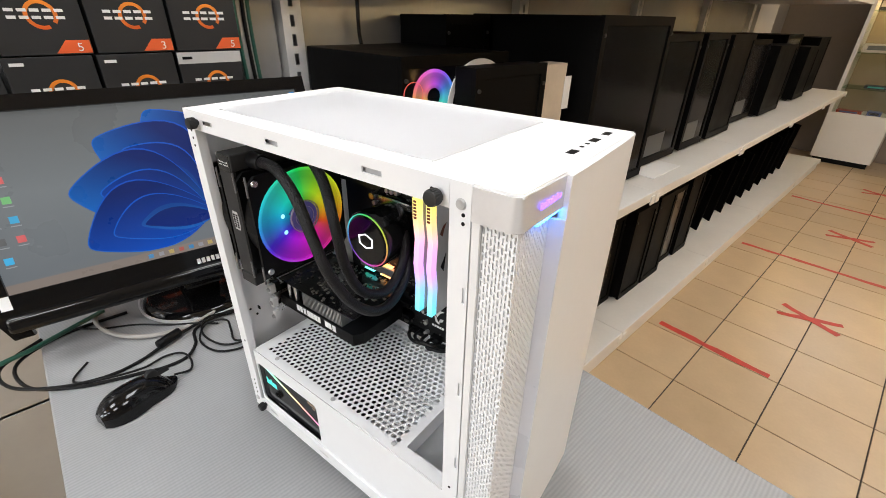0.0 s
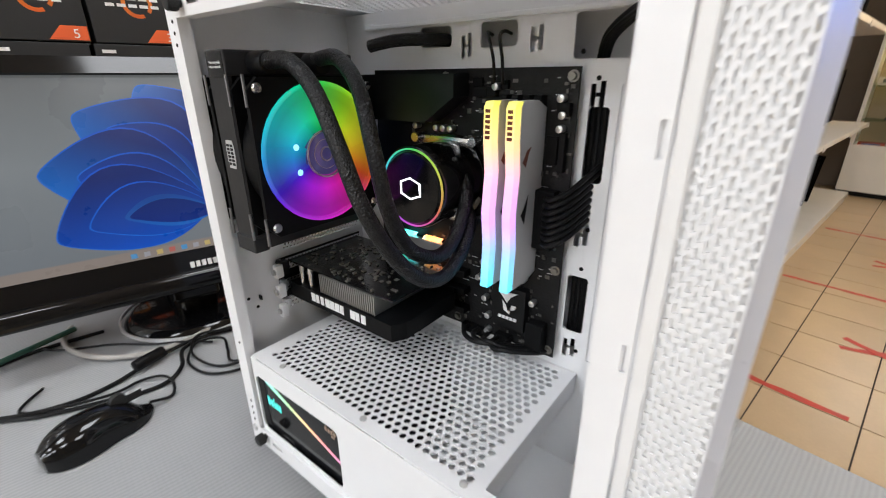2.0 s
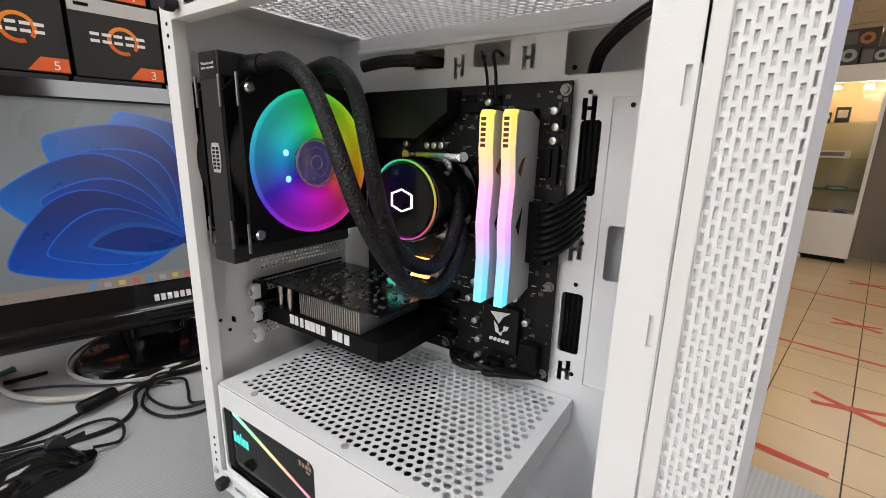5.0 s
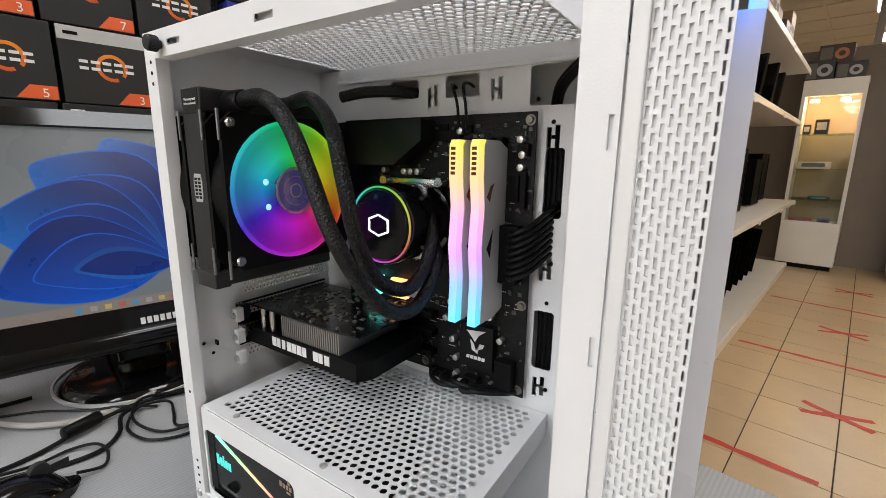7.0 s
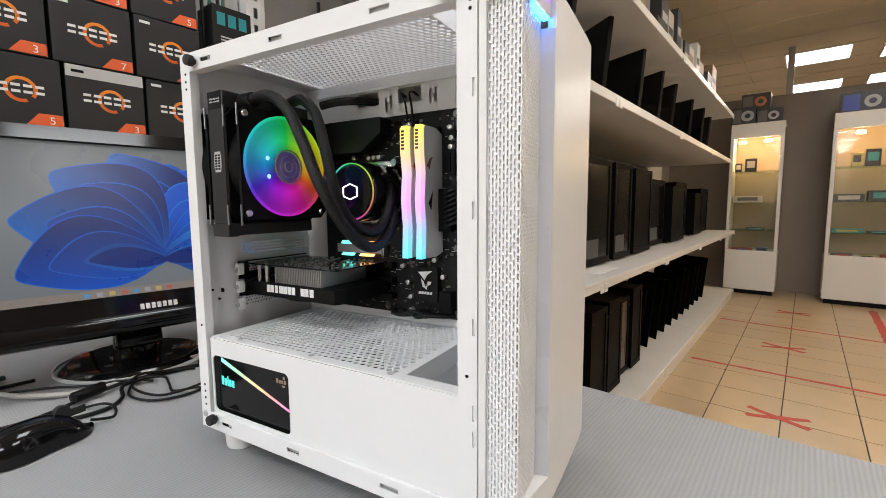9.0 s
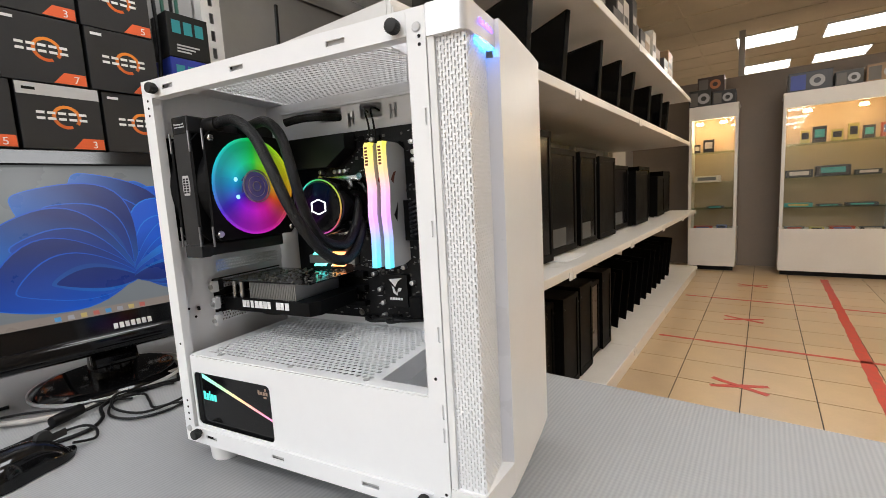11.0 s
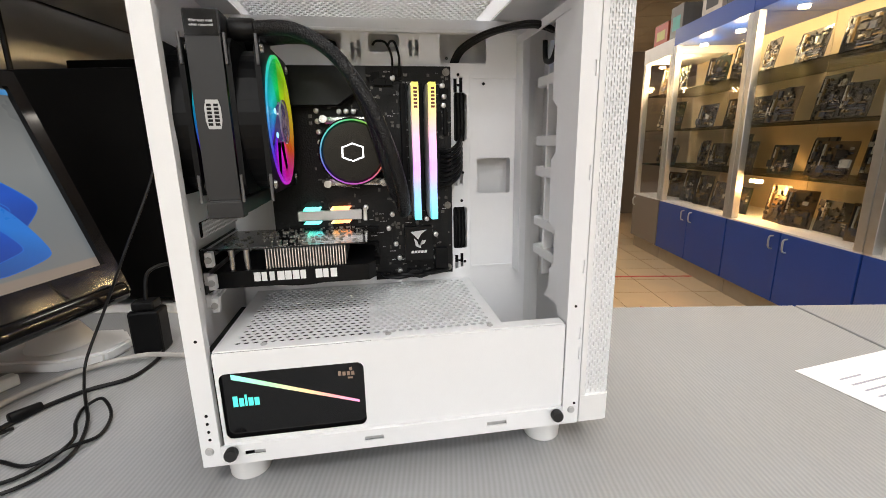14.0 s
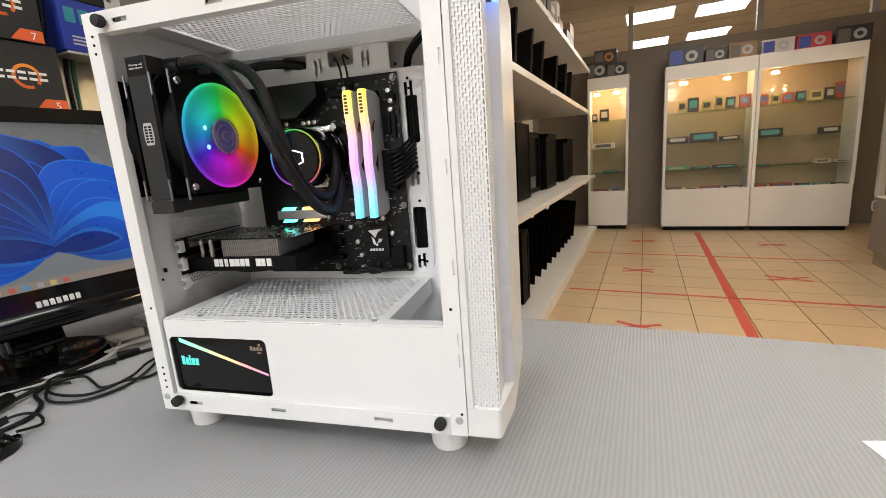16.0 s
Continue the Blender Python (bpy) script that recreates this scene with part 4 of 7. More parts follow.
def fan(fx0, fx1, cy, cz, face, glow_mat, tag):
    """A 120 mm fan between fx0 and fx1; face is the side from which the blades are seen."""
    bm = bmesh.new()
    n = 40
    inner, outer = [], []
    for k in range(n):
        a = 2 * math.pi * (k + 0.5) / n
        c, s2 = math.cos(a), math.sin(a)
        inner.append((0.0572 * c, 0.0572 * s2))
        e = 0.0600 / max(abs(c), abs(s2))
        e = min(e, 0.0800)
        outer.append((e * c, e * s2))
    for x0, x1, ring in ((fx0, fx0 + 0.004, outer), (fx1 - 0.004, fx1, outer), (fx0 + 0.004, fx1 - 0.004, [(a * 1.045, b * 1.045) for a, b in inner])):
        V4 = [[bm.verts.new((x, cy + a, cz + b)) for a, b in R] for x, R in ((x0, inner), (x1, inner), (x1, ring), (x0, ring))]
        for A, B in ((0, 1), (1, 2), (2, 3), (3, 0)):
            for k in range(n):
                bm.faces.new((V4[A][k], V4[A][(k + 1) % n], V4[B][(k + 1) % n], V4[B][k]))
    f = wpart(cool, "fan_frame", bm, BLACK, "black square fan frame")
    cen = Vector((face, cy, cz))
    sub = lambda nm, b2, mt, lb="", sm=False: sub_part(f, nm, b2, mt, lb, sm)
    for sy in (-1, 1):
        for sz in (-1, 1):
            b2 = bmesh.new()
            d = 1 if face > fx0 + 0.005 else -1
            x = fx1 if d > 0 else fx0
            bm_cyl(b2, (x, cy + sy * 0.0525, cz + sz * 0.0525), (d, 0, 0), 0.0040, 0.0018, 16, 0.0030)
            sub("fan_screw", b2, STEEL, "", True)
    blades = []
    for k in range(9):
        b2 = bmesh.new()
        a0 = 2 * math.pi * k / 9
        grid = []
        for i in range(6):
            rr = 0.0160 + (0.0555 - 0.0160) * i / 5
            sweep = 0.16 * i / 5
            row = []
            for j in range(6):
                a = a0 + sweep + (j / 5) * 0.86
                row.append(b2.verts.new((face - 0.002 - 0.0035 * j / 5 if face > fx0 + 0.005 else face + 0.002 + 0.0035 * j / 5, cy + rr * math.cos(a), cz + rr * math.sin(a))))
            grid.append(row)
        for i in range(5):
            for j in range(5):
                b2.faces.new((grid[i][j], grid[i + 1][j], grid[i + 1][j + 1], grid[i][j + 1]))
        bmesh.ops.solidify(b2, geom=b2.faces[:], thickness=0.0012)
        b2.transform(Matrix.Translation(-cen))
        ob = part("blade", b2, glow_mat, f, "translucent rainbow-lit fan blade" if k == 0 else "", True)
        ob.matrix_basis = cool.matrix_basis.inverted() @ Matrix.Translation(cen)
    b2 = bmesh.new()
    d = 1 if face > fx0 + 0.005 else -1
    ring_bm(b2, (-d * 0.006, 0, 0), (d, 0, 0), 0.0538, 0.0569, 0.005, 56)
    ob = part("rim_light", b2, glow_mat, f, "clear rim glowing round the blades", True)
    ob.matrix_basis = cool.matrix_basis.inverted() @ Matrix.Translation(cen)
    b2 = bmesh.new()
    bm_cyl(b2, (face - d * 0.016, cy, cz), (d, 0, 0), 0.0195, 0.0165, 36, 0.0175, bevel=0.001)
    sub("hub", b2, material("smoky_hub", (0.03, 0.03, 0.06), 0.2, coat=0.5, var=0.1, emit=0.10, emit_colour=(0.35, 0.25, 0.9)), "smoky round hub", True)
    b2 = bmesh.new()
    for r0, r1, h in ((0.0182, 0.0196, 0.0014), (0.0118, 0.0124, 0.0008), (0.0050, 0.0062, 0.0010)):
        ring_bm(b2, (face + d * 0.0003, cy, cz), (d, 0, 0), r0, r1, h)
    sub("hub_ring", b2, material("pale_hub_ring", (0.45, 0.35, 0.40), 0.2, metal=0.3), "", True)
    return f


def ring_bm(bm, p, axis, r0, r1, h, seg=40):
    q = Matrix.Translation(p) @ Vector(axis).to_track_quat("Z", "Y").to_matrix().to_4x4()
    V4 = [[bm.verts.new(q @ Vector((r * math.cos(2 * math.pi * k / seg), r * math.sin(2 * math.pi * k / seg), z))) for k in range(seg)] for r, z in ((r0, 0), (r1, 0), (r1, h), (r0, h))]
    for A, B in ((0, 1), (1, 2), (2, 3), (3, 0)):
        for k in range(seg):
            bm.faces.new((V4[A][k], V4[A][(k + 1) % seg], V4[B][(k + 1) % seg], V4[B][k]))


def sub_part(parent, name, bm, mat, label="", smooth=False):
    bm.transform(cool.matrix_basis.inverted())
    return part(name, bm, mat, parent, label, smooth)


FAN_GLOW = radial_glow("fan_rainbow", 0.60, 0.60, s=0.985)
inner_fan = fan(0.0562, 0.0812, 0.0655, 1.1083, 0.0835, FAN_GLOW, "inner")
fan(0.0015, 0.0270, 0.0655, 1.1083, 0.0265, FAN_GLOW, "outer")
for dy, dz in ((-0.027, 0.008), (-0.026, -0.012)):
    bm = bmesh.new()
    bmesh.ops.create_uvsphere(bm, u_segments=12, v_segments=8, radius=0.0026, matrix=Matrix.Translation((0.0822, 0.0655 + dy, 1.1083 + dz)) @ Matrix.Diagonal((0.35, 1, 1, 1)))
    sub_part(inner_fan, "led", bm, glow("led_white", (0.35, 0.75, 1.0), 1.3), "bright lamp point in the fan", True)
CLIP_STEEL = material("dark_wire_steel", (0.20, 0.20, 0.21), 0.4, metal=0.8, var=0.1)
for z in (1.047, 1.166):
    for x in (0.0575, 0.0800, 0.0035, 0.0255):
        bm = bmesh.new()
        bm_cyl(bm, (x, 0.0045, z - 0.004 if z < 1.1 else z - 0.018), (0, 0, 1), 0.0012, 0.022, 8)
        wpart(cool, "wire_clip", bm, CLIP_STEEL, "", True)

# pump
PC = (0.1432, 0.102, 1.0795)
bm = bmesh.new()
bm_cyl(bm, (PC[0], 0.168, PC[2]), (0, -1, 0), 0.040, 0.012, 40, bevel=0.001)
bm_cyl(bm, (PC[0], 0.158, PC[2]), (0, -1, 0), 0.0355, 0.0525, 48, bevel=0.002)
wpart(cool, "pump", bm, BLACK_GLOSS, "round glossy black pump", True)
bm = bmesh.new()
ring_bm(bm, (PC[0], 0.1060, PC[2]), (0, -1, 0), 0.0322, 0.0336, 0.0016, 64)
bm.transform(Matrix.Translation((-PC[0], -PC[1], -PC[2])))
PUMP_GLOW = radial_glow("pump_rainbow", 0.60, 0.75, axes=(0, 2))
ob = part("pump_ring", bm, PUMP_GLOW, cool, "thin rainbow light ring")
ob.matrix_basis = cool.matrix_basis.inverted() @ Matrix.Translation(PC)
bm = bmesh.new()
bm_cyl(bm, (PC[0], 0.1058, PC[2]), (0, -1, 0), 0.0320, 0.0026, 48, 0.0300)
wpart(cool, "pump_cap", bm, BLACK_GLOSS, "", True)
hexo = [(-0.0115, 0.0055), (0.0, 0.0098), (0.0115, 0.0055), (0.0115, -0.0055), (0.0, -0.0098), (-0.0115, -0.0055)]
bm = bmesh.new()
fr = Matrix(((1, 0, 0, PC[0]), (0, 0, -1, 0.1030), (0, 1, 0, PC[2]), (0, 0, 0, 1)))
for (a, b), (c, d) in zip(hexo, hexo[1:] + hexo[:1]):
    bm_prism(bm, [(a, b), (c, d), (c * 0.84, d * 0.84), (a * 0.84, b * 0.84)], fr, 0.0004)
wpart(cool, "pump_emblem", bm, glow("white_glow", (1, 1, 1), 2.2), "glowing white six-sided outline")
for sx in (-1, 1):
    bm = bmesh.new()
    bm_box(bm, PC[0] - 0.030, PC[0] + 0.030, 0.150, 0.1525, PC[2] + sx * 0.0345 - 0.004, PC[2] + sx * 0.0345 + 0.004, 0.0008)
    for q in (-0.032, 0.032):
        bm_cyl(bm, (PC[0] + q, 0.168, PC[2] + sx * 0.036), (0, -1, 0), 0.0042, 0.022, 16)
    wpart(cool, "mounting_bar", bm, STEEL, "bright steel mounting bar with screws", True)

# hoses in braided sleeve
SLEEVE = material("braided_sleeve", (0.0055, 0.0055, 0.006), 0.42, var=0.2, scale=60, spec=0.35)
nt, b = tree_of(SLEEVE)
tc = nt.nodes.new("ShaderNodeTexCoord")
ck = nt.nodes.new("ShaderNodeTexVoronoi")
ck.inputs["Scale"].default_value = 620
nt.links.new(tc.outputs["Object"], ck.inputs["Vector"])
bp = nt.nodes.new("ShaderNodeBump")
bp.inputs["Strength"].default_value = 0.8
bp.inputs["Distance"].default_value = 0.0009
nt.links.new(ck.outputs["Distance"], bp.inputs["Height"])
nt.links.new(bp.outputs[0], b.inputs["Normal"])
for pts in ([(0.056, 0.030, 1.178), (0.075, 0.029, 1.179), (0.105, 0.026, 1.178), (0.135, 0.022, 1.160), (0.160, 0.018, 1.125), (0.176, 0.020, 1.088), (0.187, 0.034, 1.052), (0.192, 0.058, 1.026), (0.192, 0.086, 1.018), (0.190, 0.112, 1.030), (0.186, 0.130, 1.052), (0.172, 0.138, 1.068)],
            [(0.056, 0.078, 1.178), (0.080, 0.074, 1.182), (0.112, 0.064, 1.180), (0.140, 0.056, 1.160), (0.160, 0.048, 1.120), (0.173, 0.046, 1.080), (0.181, 0.058, 1.048), (0.186, 0.086, 1.034), (0.185, 0.112, 1.045), (0.182, 0.130, 1.072), (0.172, 0.138, 1.088)]):
    bm = bmesh.new()
    bm_tube(bm, pts, 0.0058, 16, 8)
    hose = wpart(cool, "hose", bm, SLEEVE, "thick black braided hose", True)
    bm = bmesh.new()
    bm_cyl(bm, pts[0], (1, 0, 0.0), 0.0088, 0.019, 20, 0.0084, bevel=0.001)
    wpart(cool, "hose_fitting", bm, BLACK_METAL, "", True)

# graphics card
gpu = thing("graphics_card", pose(0.075, 0.118, 0.948), "black graphics card with bare fin stack, fan side down", "graphics card")
bm = bmesh.new()
bm_prism(bm, [(0.000, 0.068), (0.147, 0.068), (0.154, 0.080), (0.154, 0.150), (0.146, 0.160), (0.000, 0.160)], pose(0, 0, 0.9490), 0.0165)
shroud = wpart(gpu, "shroud", bm, BLACK, "matt black plastic shroud")
bm = bmesh.new()
for k, wd in enumerate((0.0062, 0.0048, 0.0048, 0.0066, 0.0062, 0.0062, 0.0052, 0.0, 0.0066, 0.0052, 0.0062)):
    x = 0.036 + k * 0.0073
    if wd:
        wbox(gpu, "printed_bar", (x, x + wd, 0.0676, 0.0680, 0.9545, 0.9635), PRINT_WHITE, "white printed bar")
GLOSS_PCB = material("lacquered_black_board", (0.006, 0.006, 0.0065), 0.14, var=0.3, scale=60, spec=0.5, bump=0.06, bump_scale=400)
wbox(gpu, "circuit_board", (-0.004, 0.147, 0.0715, 0.166, 0.9860, 0.9876), GLOSS_PCB, "", 0.0004)
bm = bmesh.new()
bm_box(bm, 0, 0.0011, 0.0705, 0.150, 0.9660, 0.9856)
bm.transform(pose(0, -0.118, -0.948))
fin_me = finish("fin", bm, ALU)
for k in range(28):
    ob = new("fin", fin_me)
    ob.parent = gpu
    ob.matrix_basis = pose(0.048 + k * 0.0028 - 0.075, 0, 0)
bm = bmesh.new()
for k in range(140):
    x, y = rng.uniform(0.005, 0.146), rng.uniform(0.074, 0.162)
    a, c = rng.uniform(0.0005, 0.0022), rng.uniform(0.0005, 0.0022)
    bm_box(bm, x - a, x + a, y - c, y + c, 0.9876, 0.9876 + rng.uniform(0.0004, 0.0018))
tagged(wpart(gpu, "solder_clutter", bm, material("dull_solder", (0.18, 0.17, 0.15), 0.35, metal=0.5, var=0.6, scale=160)), kind="stuff")
for x, y in ((0.016, 0.072), (0.03, 0.072), (0.012, 0.155)):
    bm = bmesh.new()
    bm_cyl(bm, (x, y + 0.002, 0.9655), (0, 0, 1), 0.003, 0.0205, 12)
    wpart(gpu, "spacer", bm, STEEL, "", True)
bm = bmesh.new()
bm_box(bm, -0.0075, -0.0063, 0.060, 0.172, 0.946, 0.9905)
bm_box(bm, -0.0063, 0.004, 0.058, 0.068, 0.976, 0.990, 0.001)
wpart(gpu, "bracket", bm, BLACK_METAL, "black slot bracket")
bm = bmesh.new()
ring_bm(bm, (0.080, 0.113, 0.9488), (0, 0, -1), 0.040, 0.043, 0.002)
bm_cyl(bm, (0.080, 0.113, 0.9489), (0, 0, -1), 0.015, 0.002, 24)
wpart(gpu, "fan_ring", bm, BLACK)

# solid state drive with lit edges
ssd = thing("solid_state_drive", pose(0.15, 0.165, 1.01), "slim drive with silver spreader and lit edges", "drive")
wbox(ssd, "spreader", (0.108, 0.182, 0.1600, 0.1660, 1.0045, 1.0165), ALU, "", 0.001)
SSD_GLOW = glow_gradient("drive_light", 0, -0.04, 0.035, [(0.0, (0.1, 1.0, 0.5)), (0.30, (0.1, 0.9, 0.9)), (0.55, (1.0, 0.40, 0.06)), (0.8, (1.0, 0.30, 0.12)), (1.0, (1.0, 0.5, 0.2))], 3.4)
for z0, z1 in ((1.0166, 1.0205), (1.0005, 1.0044)):
    for xa, xb in ((0.114, 0.136), (0.145, 0.170)):
        bm = bmesh.new()
        bm_prism(bm, [(xa, z0), (xb - 0.003, z0), (xb, z1), (xa + 0.003, z1)], Matrix(((1, 0, 0, 0), (0, 0, -1, 0.1655), (0, 1, 0, 0), (0, 0, 0, 1))), 0.004)
        wpart(ssd, "light_strip", bm, SSD_GLOW, "rainbow light strip")
wbox(ssd, "end_clip", (0.1835, 0.1880, 0.1590, 0.1690, 1.0030, 1.0185), STEEL, "", 0.0006)
wbox(ssd, "mount", (0.110, 0.186, 0.1661, 0.1699, 1.006, 1.015), BLACK)

# power supply behind the window
psu = thing("power_supply", pose(0.08, 0.09, 0.85), "black power supply with a lit diagonal stripe, behind its window", "power supply")
wbox(psu, "housing", (-0.006, 0.150, 0.0090, 0.156, ZB + 0.0025, 0.904), BLACK, "", 0.001)
wbox(psu, "side_plate", (0.012, 0.149, 0.0078, 0.0089, 0.830, 0.902), BLACK_GLOSS, "glossy black side plate")
STRIPE = glow_gradient("stripe_light", 0, -0.06, 0.06, [(0.0, (0.15, 0.9, 0.8)), (0.35, (0.35, 0.8, 0.35)), (0.6, (1.0, 0.6, 0.2)), (0.8, (1.0, 0.25, 0.25)), (1.0, (0.9, 0.2, 0.5))], 1.3)
bm = bmesh.new()
bm_prism(bm, [(0.0285, 0.8935), (0.1395, 0.8555), (0.1395, 0.8530), (0.0285, 0.8885)], Matrix(((1, 0, 0, 0), (0, 0, -1, 0.0077), (0, 1, 0, 0), (0, 0, 0, 1))), 0.0003)
wpart(psu, "light_stripe", bm, STRIPE, "diagonal rainbow light stripe")
bm = bmesh.new()
for k, (h, wd) in enumerate(((0.0105, 0.0042), (0.0085, 0.004), (0.0115, 0.0020), (0.0082, 0.0042), (0.0080, 0.0042))):
    x = 0.0275 + (0, 0.0053, 0.0103, 0.0133, 0.0185)[k]
    bm_box(bm, x, x + wd, 0.0074, 0.0077, 0.8610, 0.8610 + h)
wpart(psu, "lit_bars", bm, glow("teal_glow", (0.1, 0.75, 0.65), 1.1), "short row of glowing teal bars")
bm = bmesh.new()
for k in range(4):
    bm_box(bm, 0.1215 + k * 0.004, 0.1243 + k * 0.004, 0.0074, 0.0077, 0.8820, 0.8858 + 0.001 * (k == 0))
bm_box(bm, 0.132, 0.1345, 0.0074, 0.0077, 0.8868, 0.890)
bm_box(bm, 0.1300, 0.1345, 0.0074, 0.0077, 0.8785, 0.8803)
wpart(psu, "printed_bars", bm, glow("dim_emblem", (0.5, 0.35, 0.25), 0.25), "small dim emblem bars")

# each assembly set at its own place in the case
for th, shift in ((mb, (-0.0098, -0.0055, 0.0)), (cool, (-0.0105, 0.002, -0.002)), (gpu, (-0.004, -0.005, 0.002)), (ssd, (-0.045, -0.0055, -0.006)), (psu, (-0.0115, 0.0, -0.0055))):
    th.location += Vector(shift)

# cables inside
CABLE_AT = Vector((-0.0098, -0.006, 0.002))


def cable(name, pts, r, mat, label, cat="cable", smooth=6):
    bm = bmesh.new()
    pts = [Vector(p) + CABLE_AT for p in pts]
    c = Vector(pts[0])
    bm_tube(bm, [Vector(p) - c for p in pts], r, 8, smooth)
    ob = new(name, finish(name, bm, mat, True))
    ob.matrix_basis = Matrix.Translation(c)
    return tagged(ob, label, cat)


for k in range(6):
    o = 0.0028 * (k % 3)
    q = 0.003 * (k // 3)
    cable("case_cable", [(0.262 + o, 0.192, 1.172 + q), (0.270 + o, 0.180, 1.188 + q), (0.292 + o, 0.160, 1.200 + q), (0.318, 0.130 + o, 1.203 + q), (0.338, 0.105 + o, 1.200 + q), (0.352, 0.090 + o, 1.192)], 0.0019, CABLE, "thin black case cable through the tray opening", smooth=5)
cable("front_cable", [(0.352, 0.088, 1.198), (0.350, 0.080, 1.180), (0.350, 0.092, 1.165), (0.351, 0.112, 1.168), (0.352, 0.118, 1.188)], 0.0028, CABLE, "looped black cable in the front of the case")
for k in range(2):
    cable("fan_lead", [(0.170 + 0.018 * k, 0.190, 1.196), (0.174 + 0.016 * k, 0.176, 1.197), (0.184 + 0.010 * k, 0.162, 1.192), (0.190 + 0.008 * k, 0.160, 1.176), (0.189 + 0.008 * k, 0.164, 1.158)], 0.0013, CABLE, "thin black fan lead at the top of the board")
cable("power_lead", [(0.062, 0.15, 1.190), (0.085, 0.158, 1.194), (0.110, 0.172, 1.195), (0.125, 0.190, 1.194)], 0.0055, SLEEVE, "black sleeved lead into the tray opening")
for k in range(8):
    z = 1.034 + 0.0055 * k
    cable("board_lead", [(0.243, 0.160, z), (0.252, 0.152, z + 0.002), (0.262, 0.158, z + 0.008), (0.270, 0.172, z + 0.018), (0.274, 0.192, z + 0.026)], 0.0022, CABLE, "black power lead plugged into the board", smooth=4)
for k in range(5):
    cable("header_lead", [(0.168 + 0.012 * k, 0.165, 0.926), (0.172 + 0.011 * k, 0.150, 0.927 + 0.002 * (k % 2)), (0.188 + 0.008 * k, 0.143, 0.9265 + 0.003 * (k % 3)), (0.212 + 0.005 * k, 0.150, 0.928), (0.234 + 0.004 * k, 0.166, 0.9265), (0.252, 0.178, 0.930)], 0.0024, CABLE, "black header lead along the foot of the board", smooth=4)
for z0, z1 in ((0.948, 1.002), (1.083, 1.140)):
    for k in range(4):
        cable("tray_cable", [(0.262 + 0.0045 * k, 0.1925, z0 - 0.02), (0.263 + 0.0045 * k, 0.1915, (z0 + z1) / 2), (0.2615 + 0.0045 * k, 0.1925, z1 + 0.02)], 0.0026, CABLE, "black cable behind the tray opening", smooth=4)


# ---- on and behind the desk ----
CABLE_AT = Vector((0, 0, 0))
# monitor: axes along its width (a), up its tilted face (b), and out of the screen (n)
ML, MR = Vector((-0.394, -0.188, 0)), Vector((-0.243, 0.367, 0))
ma = (MR - ML).normalized()
mback = Vector((-ma.y, ma.x, 0))
MW = (MR - ML).length
tilt = radians(20)
mb_up = Vector((0, 0, 1)) * math.cos(tilt) + mback * math.sin(tilt)
mn = ma.cross(mb_up)
mon_m = Matrix(((ma.x, mb_up.x, mn.x, ML.x), (ma.y, mb_up.y, mn.y, ML.y), (ma.z, mb_up.z, mn.z, 0.864), (0, 0, 0, 1)))
monitor = thing("monitor", mon_m, "glossy black widescreen monitor, tilted back, showing a blue wallpaper", "monitor")
MH = 0.352
BOT, TOP, SIDE = 0.052, 0.024, 0.020
bm = bmesh.new()
bm_plate_holes(bm, pose(0, 0.0, -0.030), MW, MH, 0.036, [(SIDE, MW - SIDE, BOT, MH - TOP)])
part("bezel", bm, BLACK_GLOSS, monitor, "glossy black bezel")
bm = bmesh.new()
bm_box(bm, 0.004, MW - 0.004, -0.010, 0.020, -0.026, 0.012, 0.009, 3)
part("lower_lip", bm, BLACK_GLOSS, monitor, "rounded glossy lower lip", True)
bm = bmesh.new()
bm_box(bm, 0.006, MW - 0.006, 0.006, MH - 0.006, -0.055, -0.031, 0.008)
part("rear_shell", bm, BLACK, monitor)
SCREEN = material("lit_screen", (0.02, 0.02, 0.02), 0.3, spec=0.3)
nt, b = tree_of(SCREEN)
tc = nt.nodes.new("ShaderNodeTexCoord")
sep = nt.nodes.new("ShaderNodeSeparateXYZ")
nt.links.new(tc.outputs["Object"], sep.inputs[0])
mr = nt.nodes.new("ShaderNodeMapRange")
mr.inputs[1].default_value, mr.inputs[2].default_value = BOT, MH - TOP
nt.links.new(sep.outputs[1], mr.inputs[0])
bgr = ramp_node(nt, [(0.0, (0.62, 0.50, 0.42)), (0.050, (0.62, 0.50, 0.42)), (0.056, (0.40, 0.44, 0.47)), (0.55, (0.50, 0.54, 0.55)), (1.0, (0.30, 0.31, 0.30))])
nt.links.new(mr.outputs[0], bgr.inputs[0])
nt.links.new(bgr.outputs[0], b.inputs["Emission Color"])
b.inputs["Emission Strength"].default_value = 0.33
bm = bmesh.new()
bm_box(bm, SIDE - 0.002, MW - SIDE + 0.002, BOT - 0.002, MH - TOP + 0.002, -0.010, -0.002)
screen = part("screen", bm, SCREEN, monitor, "lit screen with pale grey desktop")
